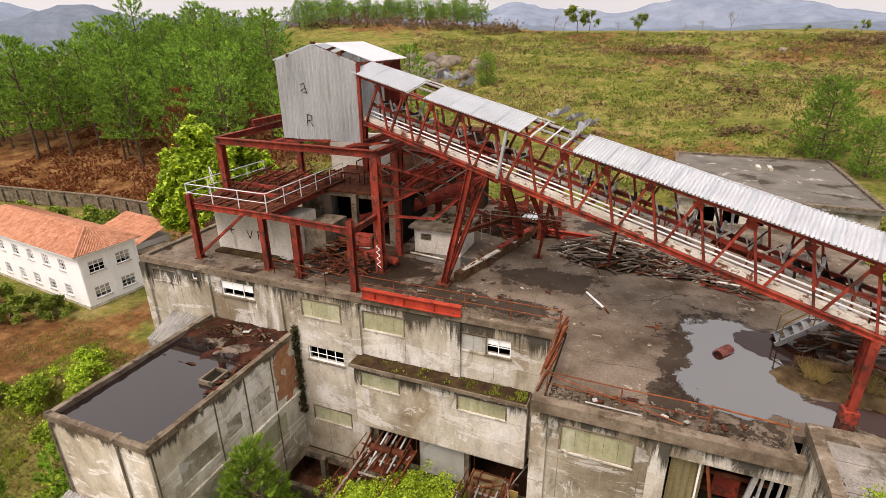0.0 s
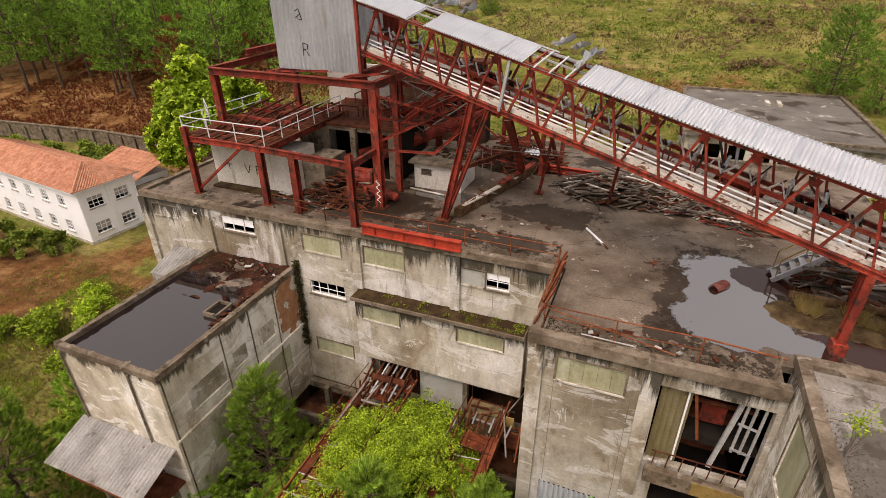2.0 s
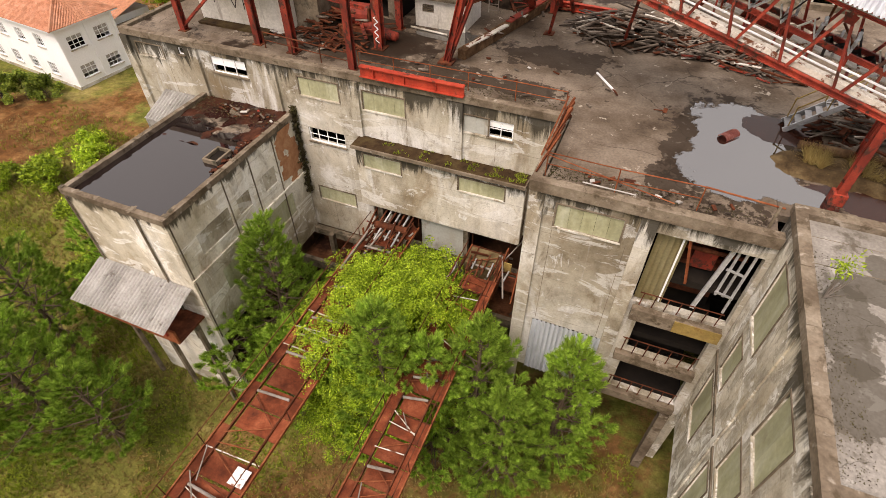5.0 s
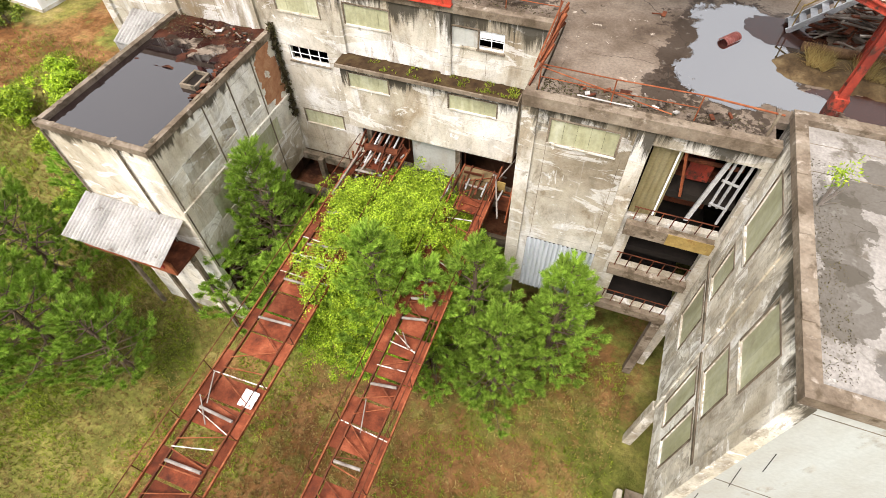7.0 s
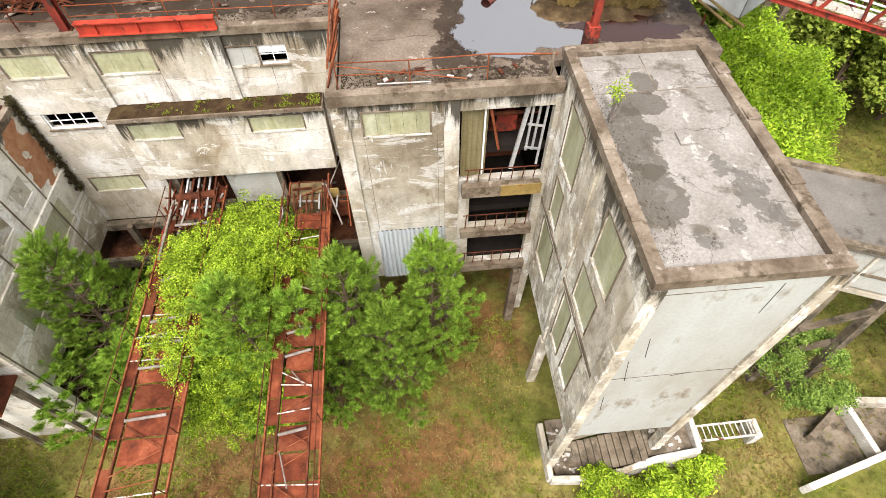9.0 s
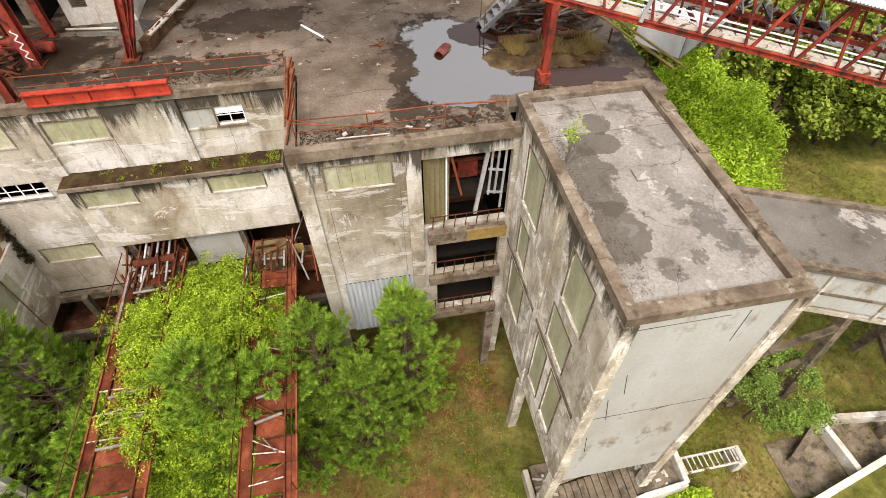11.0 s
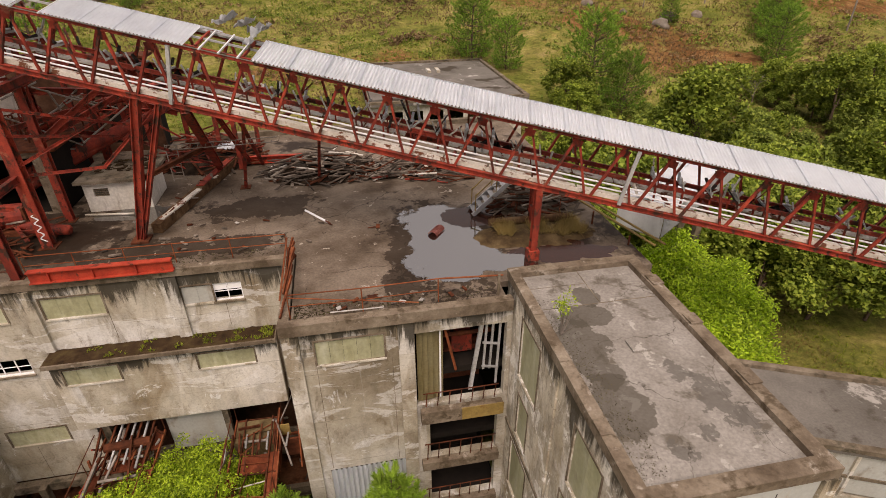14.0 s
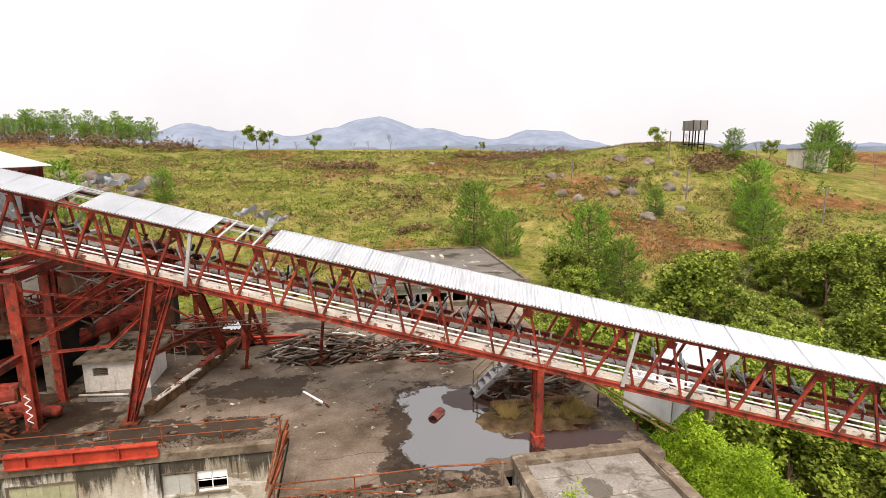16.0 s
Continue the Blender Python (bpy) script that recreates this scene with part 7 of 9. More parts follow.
part("frame_bar", one(bar, (-0.92, F2 + 0.2, 14.2), (-1.28, F2 + 0.3, 10.95), 0.15, 0.1), GALV, bayb)
for x in (-0.72, -0.47, -0.2):
    part("frame_bar", one(bar, (x, F2 + 0.24, 14.2), (x - 0.06, F2 + 0.3, 11.9 if x < -0.3 else 11.1), 0.085, 0.06), GALV, bayb)
for z in (12.1, 13.25):
    part("cross_bar", one(bar, (-0.85, F2 + 0.25, z), (-0.2, F2 + 0.26, z - 0.15), 0.07), GALV, bayb)
for z0, z1 in ((10.72, 11.4), (7.7, 8.6), (4.95, 5.8)):
    for k in range(7):
        x = -3.1 + 0.45 * k
        part("guard_bar", one(pipe, (x, F2 - 0.1, z0), (x + 0.05, F2 - 0.1, z1), 0.022, 6), RUST, bayb)
    part("guard_rail", one(pipe, (-3.2, F2 - 0.1, z1), (-0.25, F2 - 0.1, z1), 0.025, 6), RUST, bayb)
part("yellow_board", boxes((-1.75, F2 - 0.46, 10.14, -0.1, F2 - 0.425, 10.74)), YELLOW, bayb)
csh = thing("corrugated_shutter", "white corrugated sheet closing the lower bay", "shutter", (-5.5, F2, 4.2))
part("sheet", corrugated((-6.98, F2 - 0.03, 4.2), (0, 0, 3.7), (3.0, 0, 0), 1, 0.035, 0.2), ROOF_SHEET, csh)

# lean-to roofs at the annex
CANOPY = material("bleached_fibre_cement", [(0.36, 0.345, 0.32), (0.58, 0.57, 0.55), (0.72, 0.715, 0.70)], 0.9, (1, 1, 1), 0.85, bump=0.25, bump_scale=12,
                  second=(0.20, 0.165, 0.13), second_at=(0.58, 0.7), second_scale=2.0, vary=0.12)
cn = thing("canopy", "old grey corrugated lean-to canopy over rusty bins", "canopy", (-24.5, 2.9, 7.5))
for i in range(6):
    x = -27.3 + 0.93 * i
    part("roof_sheet", corrugated((x, AY0 - 0.05, 8.35 + 0.02 * (i % 2)), (0.05, -2.2, -0.75), (0.96, 0, 0), 1, 0.028, 0.17), CANOPY, cn)
part("fascia", boxes((-27.3, 1.85, 7.3, -21.7, 1.95, 7.5)), RED, cn)
for x in (-27.2, -24.6, -21.9):
    part("post", one(bar, (x, 3.4, GZ - 0.2), (x, 3.4, 6.19), 0.2), CONCRETE_DARK, cn)
    part("rafter", one(bar, (x, AY0, 8.25), (x, 1.8, 7.45), 0.1, 0.14), RUST, cn)
part("bin_front", boxes((-27.2, 2.2, 6.2, -21.8, 2.3, 7.1)), RUST_RAIL, cn, "rusty steel bin front")
part("bin_floor", boxes((-27.2, 2.3, 6.2, -21.8, AY0 - 0.02, 6.32)), RUST, cn)
lt = thing("lean_to", "small lean-to with a pale corrugated roof beside the annex", "lean-to", (-28.3, 12, GZ))
part("roof_sheet", corrugated((-29.9, F1 - 0.12, 12.15), (0.0, -2.0, -0.75), (2.75, 0, 0), 1, 0.035, 0.2), CANOPY, lt)
part("side_sheet", corrugated((-29.8, F1 - 2.05, 10.2), (0, 0, 1.15), (2.6, 0, 0), 1, 0.03, 0.2), CANOPY, lt)
for x in (-29.8, -27.3):
    part("post", boxes((x, F1 - 2.0, GZ - 0.2, x + 0.14, F1 - 1.86, 11.3)), CONCRETE, lt)


WALKWAY_PALE = material("flaking_white_sheet", [(0.6, 0.6, 0.6), (0.72, 0.73, 0.74), (0.8, 0.8, 0.8)], 2.0, rough=0.7, bump=0.2,
                        second=(0.22, 0.09, 0.05), second_at=(0.56, 0.6), second_scale=5.0)


# low discharge galleries from the bay's doorways
def low_gallery(x0, x1, z, y1, label, seed):
    rng = random.Random(seed)
    t = thing("discharge_gallery", label, "conveyor", ((x0 + x1) / 2, 4, z), group="discharge galleries")
    for x in (x0, x0 + 0.42, x1 - 0.42, x1):
        part("side_rail", one(bar, (x, F1 - 0.6, z), (x, y1, z), 0.06, 0.14), RUST_RAIL if x in (x0, x1) else RUST, t)
    for x in (x0, x1):
        part("handrail", one(pipe, (x, F1 - 1.2, z + 0.9), (x, y1, z + 0.9), 0.022, 6), RUST, t)
    k = 0
    y = F1 - 0.6
    while y > y1:
        if rng.random() < 0.5:
            part("cross_tie", one(bar, (x0, y, z - 0.02), (x1, y + rng.uniform(-0.25, 0.25), z - 0.02), 0.04), RUST if y > 7.5 or rng.random() < 0.55 else WALKWAY, t)
        near = y > 7.5
        if rng.random() < (0.3 if near else 0.8):
            part("rust_plate", boxes((x0 + 0.45 + rng.uniform(0, 0.1), y - 0.95, z - 0.06, x1 - 0.45, y - 0.05, z - 0.04)), RUST_PLATE, t)
        if rng.random() < (0.3 if near else 0.8):
            part("walk_plate", boxes((x0 + 0.03, y - 0.98, z - 0.05, x0 + 0.4, y - 0.01, z - 0.02)), RUST_PLATE, t)
        if k % 4 != 1:
            part("walk_plate", boxes((x1 - 0.4, y - 0.98, z - 0.05, x1 - 0.03, y - 0.01, z - 0.02)), RUST_PLATE, t)
        if k % 2 == 0:
            for x in (x0, x1):
                part("post", one(pipe, (x, y, z), (x, y, z + 0.9), 0.02, 6), RUST, t)
        if rng.random() < 0.3:
            part("idler_roller", one(pipe, (x0 + 0.5, y - 0.4, z + 0.12), (x1 - 0.5, y - 0.3 + rng.uniform(-0.2, 0.2), z + 0.14), 0.06, 8), GALV_OLD, t)
        for q in range(2):
            if rng.random() < 0.7:
                a_, b_ = (x0 + 0.4, x1 - 0.4) if rng.random() < 0.5 else (x1 - 0.4, x0 + 0.4)
                part("lattice_bar", one(bar, (a_, y - 0.5 * q, z + 0.05), (b_, y - 0.5 * q - rng.uniform(0.1, 1.1), z + 0.12), 0.035), rng.choice((RUST_RAIL, RUST, RUST_RAIL, RUST_RAIL, WALKWAY)), t)
        if rng.random() < 0.28:
            part("loose_bar", one(bar, (x0 + rng.uniform(0, 1), y, z + 0.1), (x0 + rng.uniform(0, 1.6), y - rng.uniform(0.5, 1.6), z + rng.uniform(0.1, 0.5)), 0.04), RUST if near else GALV_OLD, t)
        y -= 1.0
        k += 1
    for y in (9.0, -10.0):
        for x in (x0 + 0.1, x1 - 0.1):
            part("trestle_leg", one(bar, (x, y, z - 0.1), (x, y, GZ - 0.3), 0.09), RUST, t)
    return t


OLD_CHUTE = material("dirty_ochre_steel", [(0.06, 0.04, 0.02), (0.14, 0.10, 0.05), (0.22, 0.17, 0.09)], 1.6, rough=0.85, bump=0.3)
g1 = low_gallery(-16.75, -14.3, 7.4, -11.0, "rust-red discharge gallery with broken plates and pale ties", 5)
dm = thing("doorway_machinery", "rusty chute frames and bent bars crammed in the doorways", "machinery", (-13, 12, 6))
rdm = random.Random(77)
for k in range(46):
    x = rdm.choice((rdm.uniform(-17.0, -14.6), rdm.uniform(-11.6, -8.9)))
    p = Vector((x, rdm.uniform(9.6, 13.2), rdm.uniform(5.6, 7.9)))
    d = Vector((rdm.gauss(0, 0.5), rdm.gauss(0, 0.9), rdm.gauss(0, 0.6)))
    part("bent_bar", one(bar, p - d * 0.7, p + d * 0.7, rdm.uniform(0.04, 0.11), rdm.uniform(0.03, 0.12)), rdm.choice((RUST, RUST, RED, GALV_OLD, RUST_RAIL)), dm)
part("hopper_side", one(bar, (-9.4, 10.2, 6.6), (-9.3, 12.6, 7.3), 0.06, 1.1), RUST_RAIL, dm)
part("chute_box", boxes((-11.2, 11.2, 6.4, -9.6, 12.4, 7.3)), OLD_CHUTE, dm)
low_gallery(-11.25, -9.25, 7.3, -11.0, "rusted discharge gallery over the grass, half its plates gone", 9)
part("white_sheet_scrap", boxes((-15.02, -2.36, 7.5, -14.42, -1.72, 7.52)), WALKWAY_PALE, g1, "white flaking sheet lying on the gallery")

# ---- vegetation ----


def blades(rng, centres, normals, per, length, width, spread, curl=0.0, droop=0.0):
    """Many thin triangles that fan out from centres: needles, leaves and grass. Returns vertices and faces."""
    c = np.repeat(centres, per, 0)
    nrm = np.repeat(normals, per, 0)
    k = len(c)
    d = nrm + rng.normal(0, spread, (k, 3))
    d /= np.linalg.norm(d, axis=1, keepdims=True) + 1e-9
    d[:, 2] -= droop
    s = np.cross(d, rng.normal(0, 1, (k, 3)))
    s /= np.linalg.norm(s, axis=1, keepdims=True) + 1e-9
    ln = length * rng.uniform(0.65, 1.25, (k, 1))
    v = np.empty((k, 3, 3))
    v[:, 0], v[:, 1], v[:, 2] = c - s * width / 2, c + s * width / 2, c + d * ln
    return v.reshape(-1, 3), np.arange(3 * k).reshape(-1, 3)


def leaves(rng, centres, size, jitter, per, upward=0.5, far=False):
    """Small pointed leaf quads scattered round centres."""
    c = np.repeat(centres, per, 0) + rng.normal(0, jitter, (len(centres) * per, 3))
    k = len(c)
    n = rng.normal(0, 1, (k, 3))
    n[:, 2] = np.abs(n[:, 2]) + upward
    n /= np.linalg.norm(n, axis=1, keepdims=True)
    a = np.cross(n, rng.normal(0, 1, (k, 3)))
    a /= np.linalg.norm(a, axis=1, keepdims=True)
    b = np.cross(n, a)
    ln = size * rng.uniform(0.6, 1.3, (k, 1))
    if far:
        v = np.empty((k, 3, 3))
        v[:, 0], v[:, 1], v[:, 2] = c - a * ln, c + (a * 0.6 - b * 0.8) * ln, c + (a * 0.6 + b * 0.8) * ln
        return v.reshape(-1, 3), np.arange(3 * k).reshape(-1, 3)
    v = np.empty((k, 4, 3))
    v[:, 0], v[:, 1], v[:, 2], v[:, 3] = c - a * ln, c - b * ln * 0.42, c + a * ln, c + b * ln * 0.42
    return v.reshape(-1, 3), np.arange(4 * k).reshape(-1, 4)


def np_mesh(name, v, f, mat):
    me = bpy.data.meshes.new(name)
    k = f.shape[1]
    me.vertices.add(len(v))
    me.vertices.foreach_set("co", np.ascontiguousarray(v, dtype=np.float32).ravel())
    me.loops.add(f.size)
    me.loops.foreach_set("vertex_index", f.astype(np.int32).ravel())
    me.polygons.add(len(f))
    me.polygons.foreach_set("loop_start", np.arange(0, f.size, k, dtype=np.int32))
    me.polygons.foreach_set("loop_total", np.full(len(f), k, dtype=np.int32))
    me.update(calc_edges=True)
    me.materials.append(mat)
    return me


def limb(bm, pts, radii, n=7):
    """A tapered, bent limb through points."""
    rings = []
    for i, (p, r) in enumerate(zip(pts, radii)):
        d = (Vector(pts[min(i + 1, len(pts) - 1)]) - Vector(pts[max(i - 1, 0)])).normalized()
        s = d.orthogonal().normalized()
        u = d.cross(s)
        rings.append([bm.verts.new(Vector(p) + (s * math.cos(2 * math.pi * k / n) + u * math.sin(2 * math.pi * k / n)) * r) for k in range(n)])
    for a, b in zip(rings, rings[1:]):
        for k in range(n):
            bm.faces.new((a[k], a[(k + 1) % n], b[(k + 1) % n], b[k]))
    bm.faces.new(rings[-1])


def child(name, me, parent, label=""):
    ob = new(name, me)
    ob.parent = parent
    if label:
        ob["label"] = label
    return ob


def brushes(rng, lo, hi, per, length, width):
    """Needle brushes: from lo to hi runs a shoot, and needles stand off it, swept towards its tip."""
    k = len(lo)
    ax = hi - lo
    ax /= np.linalg.norm(ax, axis=1, keepdims=True) + 1e-9
    u = rng.random((k, per, 1)) ** 0.7
    o = lo[:, None] + (hi - lo)[:, None] * u
    rad = np.cross(np.repeat(ax[:, None], per, 1), rng.normal(0, 1, (k, per, 3)))
    rad /= np.linalg.norm(rad, axis=2, keepdims=True) + 1e-9
    d = ax[:, None] * (0.35 + 0.75 * u) + rad * (1.05 - 0.45 * u)
    d[:, :, 2] += 0.12
    d /= np.linalg.norm(d, axis=2, keepdims=True)
    side = np.cross(d, rng.normal(0, 1, (k, per, 3)))
    side /= np.linalg.norm(side, axis=2, keepdims=True) + 1e-9
    ln = length * rng.uniform(0.7, 1.2, (k, per, 1))
    v = np.stack([o - side * width / 2, o + side * width / 2, o + d * ln], 2).reshape(-1, 3)
    return v, np.arange(len(v)).reshape(-1, 3)


def pine(seed, h, spread, step, per, needle, width, bare=0.2, lean=0.0, mat=None, label="", group="", fine=True, full=0.8, shoot=0.5):
    """A pine: a tapered trunk, whorls of limbs that sweep up, side shoots, and a bushy brush of needles along each shoot."""
    rng, r2 = np.random.default_rng(seed), random.Random(seed)
    t = tagged(new("pine_tree"), label or "dark green pine with fluffy needle tufts", "tree", group)
    bm = bmesh.new()
    top = Vector((lean * h * 0.3, 0.03 * h * (r2.random() - 0.5), h))
    pts = [Vector((0, 0, -0.4)), top * 0.35 + Vector((0.1 * r2.uniform(-1, 1), 0.1, 0)), top * 0.7, top]
    r0 = 0.012 * h + 0.05
    limb(bm, pts, [r0, r0 * 0.8, r0 * 0.45, 0.025], 8)
    lo, hi = [], []
    up = Vector((0, 0, 1))
    whorls = max(7, int((1 - bare) * h / (0.62 if fine else 1.15)))
    for w in range(whorls):
        g0 = min(0.985, max(0.0, (w + r2.uniform(-0.25, 0.25)) / whorls))
        f = bare + (1 - bare) * g0
        base = top * f
        reach = spread * h * (1 - g0 ** 1.35) ** full * (0.6 + 0.4 * min(1, g0 * 3.5)) * r2.uniform(0.8, 1.12) + 0.2
        n = r2.choice((4, 5, 5, 6)) if fine else r2.choice((4, 5, 5))
        a0 = r2.uniform(0, 6.28)
        for k in range(n):
            a = a0 + 2 * math.pi * k / n + r2.uniform(-0.3, 0.3)
            rr = reach * r2.uniform(0.6, 1.15)
            out = Vector((math.cos(a), math.sin(a), 0))
            side = out.cross(up)
            rise = 0.05 + 0.75 * g0
            end = base + out * rr + up * rr * rise * r2.uniform(0.7, 1.2)
            mid = base.lerp(end, 0.55) - up * 0.06 * rr
            limb(bm, [base, mid, end], [0.02 + 0.012 * rr, 0.012 + 0.006 * rr, 0.01], 4)
            m = max(2, int(rr / step))
            for i in range(m):
                g = 0.25 + 0.75 * (i + r2.random()) / m
                p = base.lerp(mid, g / 0.55) if g < 0.55 else mid.lerp(end, (g - 0.55) / 0.45)
                s = (1 if i % 2 else -1) * r2.uniform(0.15, 0.5) * rr * (1.15 - g)
                q = p + side * s + out * abs(s) * 0.5 + up * r2.uniform(0.0, 0.15) * min(rr, 1.6)
                tip = q + (side * (0.45 if s > 0 else -0.45) * r2.random() + out * r2.uniform(0.2, 0.7) + up * r2.uniform(0.35, 0.95)).normalized() * shoot * r2.uniform(0.7, 1.25)
                if fine:
                    limb(bm, [p, q, tip], [0.011, 0.008, 0.003], 3)
                lo.append(tuple(q)), hi.append(tuple(tip))
            lo.append(tuple(end - out * shoot * 0.3)), hi.append(tuple(end + (out * 0.6 + up * 0.7) * shoot * 0.9))
    for k in range(4):
        lo.append(tuple(top - up * (0.5 + 0.25 * k))), hi.append(tuple(top + Vector((r2.gauss(0, 0.12), r2.gauss(0, 0.12), 0.25 - 0.2 * k))))
    v, f = brushes(rng, np.array(lo), np.array(hi), per, needle, width)
    trunk = bpy.data.meshes.new("trunk")
    bm.to_mesh(trunk)
    bm.free()
    trunk.materials.append(BARK)
    child("trunk", trunk, t)
    child("crown", np_mesh("crown", v, f, mat or PINE), t)
    return t


def broadleaf(seed, h, rx, ry, rz, cz, clumps, per, size, mat, label, name="tree", cat="tree", group="", trunk=0.14, jitter=0.3):
    """A leafy tree: trunk, forking limbs, and an uneven crown of leaf clumps with gaps."""
    rng, r2 = np.random.default_rng(seed), random.Random(seed)
    t = tagged(new(name), label, cat, group)
    bm = bmesh.new()
    fork = Vector((0.1 * rx, 0, max(0.3, cz - rz * 0.5)))
    limb(bm, [Vector((0, 0, -0.4)), fork * 0.5 + Vector((0.1, 0.05, 0)), fork], [trunk, trunk * 0.85, trunk * 0.7])
    cen, lobes = [], []
    for k in range(max(9, clumps // 11)):
        d = rng.normal(0, 1, 3)
        d /= np.linalg.norm(d)
        if d[2] < -0.45:
            d[2] *= -0.6
        q = (0.74 + 0.24 * rng.random()) * (1 + 0.22 * noise.noise(Vector(d * 2.1) + Vector((seed, 0, 0))))
        lobes.append((np.array((d[0] * rx * q, d[1] * ry * q, cz + d[2] * rz * q)), rng.uniform(0.24, 0.4) * min(rx, rz), d))
    for k in range(clumps):
        c, r, out = lobes[int(rng.integers(len(lobes)))]
        d = rng.normal(0, 1, 3) + out * 0.9 + np.array((0, 0, 0.5))
        d /= np.linalg.norm(d)
        cen.append(tuple(c + d * r * (0.55 + 0.45 * math.sqrt(rng.random()))))
    for k in range(0 if name == "weed_clump" else 9):
        e = Vector(cen[k * max(1, len(cen) // 10)])
        limb(bm, [fork, fork.lerp(e, 0.5) + Vector((0, 0, 0.1)), e], [trunk * 0.5, trunk * 0.3, 0.02], 5)
    v, f = leaves(rng, np.array(cen), size, jitter * 0.55, per, far=size > 0.135)
    tm = bpy.data.meshes.new("trunk")
    bm.to_mesh(tm)
    bm.free()
    tm.materials.append(BARK)
    child("trunk", tm, t)
    child("crown", np_mesh("crown", v, f, mat), t)
    return t


def at_ground(x, y, turn=0.0, scale=1.0, sink=0.0):
    return pose(x, y, ground_z(x, y) - sink, 0, 0, turn) @ Matrix.Scale(scale, 4)


def plant(ob, x, y, turn=0.0, scale=1.0):
    m = at_ground(x, y, turn, scale)
    c = copy_thing(ob, m)
    c.matrix_basis = m
    return c


THICKET = leaf_material("mixed_thicket_leaves", (0.08, 0.125, 0.016), (0.20, 0.275, 0.034), (0.35, 0.41, 0.065))
FERN = leaf_material("feathery_green_leaves", (0.07, 0.13, 0.02), (0.19, 0.31, 0.05), (0.34, 0.46, 0.10))
rv = random.Random(99)
# trees in the yard before the facade
lime = broadleaf(3, 10.5, 4.2, 4.7, 3.6, 5.3, 4500, 70, 0.06, LIME, "round bright lime-green leafy tree among the pines", group="yard trees", trunk=0.2, jitter=0.22)
lime.matrix_basis = at_ground(-13.6, 6.9)
for x, y, h, sp, lean, s in ((-19.65, 6.75, 11.3, 0.24, 0.0, 1), (-12.1, 4.0, 12.1, 0.19, 0.0, 2), (-8.5, 5.7, 11.0, 0.185, 0.0, 3), (-4.8, 6.8, 9.9, 0.175, 0.0, 4),
                             (-6.9, 4.6, 8.2, 0.26, 0.0, 5), (-10.3, 4.9, 9.7, 0.23, 0.0, 6), (-17.9, 4.6, 7.4, 0.27, 0.0, 7), (-29.5, -1.3, 9.6, 0.3, 0.12, 8), (-33.6, 2.6, 9.4, 0.28, 0.2, 9),
                             (-25.9, -0.9, 6.6, 0.34, 0.0, 10), (-32.6, -3.6, 8.4, 0.3, 0.0, 11), (-21.6, 4.6, 6.4, 0.3, 0.0, 13), (-31.5, 6.6, 8.6, 0.24, 0.0, 14)):
    p = pine(s, h, sp * 1.3, 0.32, 125, 0.26, 0.042, 0.06 if s < 8 else 0.14, lean, PINE_NEAR, "young pine with bushy green needle brushes in the yard", "yard trees", full=1.0)
    p.matrix_basis = at_ground(x, y, rv.uniform(0, 360))

# woods and hillside pines share a few built trees
pines = []
for k, (h, sp, bare) in enumerate(((17, 0.36, 0.24), (15, 0.4, 0.2), (18.5, 0.33, 0.26), (13, 0.42, 0.16), (16, 0.38, 0.24))):
    p = pine(40 + k, h, sp, 0.62, 12, 0.6, 0.2, bare, rv.uniform(-0.05, 0.05), PINE, "tall dark green pine of the plantation", "pine wood", fine=False, shoot=0.95)
    pines.append(p)
home = [(-104, 84), (-95, 90), (-112, 74), (-88, 96), (-99, 101)]
for p, (x, y) in zip(pines, home):
    p.matrix_basis = at_ground(x, y)
woods = []
for i in range(17):
    for j in range(14):
        x, y = -172 + 7.6 * i + rv.uniform(-2.8, 2.8), 59 + 7.4 * j + rv.uniform(-2.8, 2.8)
        edge = 70 + 0.3 * max(0, x + 88)
        if y < edge or x > -48 + 0.05 * (y - 60) or y > 168:
            continue
        if (x > -66 and y > 128) or (y > 88 and x + 5 > -0.62 * (y + 6)):
            continue
        if rv.random() < 0.22:
            continue
        woods.append((x, y))
for x, y in woods:
    p = rv.choice(pines)
    d = math.hypot(x + 5, y + 6)
    cap = (26.6 + (0.048 if x + 5 < -0.8 * (y + 6) else -0.012) * d - ground_z(x, y)) / 18.0
    if cap > 0.25:
        plant(p, x, y, rv.uniform(0, 360), min(rv.uniform(0.82, 1.12) * (1.27 if x < -84 else 1.05), cap * rv.uniform(0.8, 1.0)))
for k in range(78):
    a = radians(-37.5 + 19 * k / 77 + rv.uniform(-0.5, 0.5))
    d = rv.uniform(196, 225)
    plant(pines[rv.choice((0, 2, 4))], -5 + d * math.sin(a), d * math.cos(a), rv.uniform(0, 360), rv.uniform(0.36, 0.62))
bushy = pine(90, 11, 0.44, 0.38, 20, 0.44, 0.09, 0.03, 0.0, PINE, "full rounded green pine standing on the grassy slope", "hillside pines", full=0.6, shoot=0.75)
bushy.matrix_basis = at_ground(17.5, 86)
for x, y, s_ in ((22, 81, 0.7), (31, 68, 1.12), (34.5, 64, 0.75), (76, 88, 0.85), (81, 94, 1.05), (70, 78, 0.85), (-44, 118, 0.62), (60, 97, 0.5), (96, 120, 0.7), (127, 124, 1.1), (133, 129, 1.2), (120, 118, 0.7), (139, 128, 0.8)):
    plant(bushy, x, y, rv.uniform(0, 360), s_)
red_pine = pine(61, 9, 0.28, 0.5, 14, 0.5, 0.09, 0.1, 0.0, RUSTLEAF, "dead pine with rust-red needles", "pine wood", fine=False, shoot=0.7)
red_pine.matrix_basis = at_ground(-84, 83)
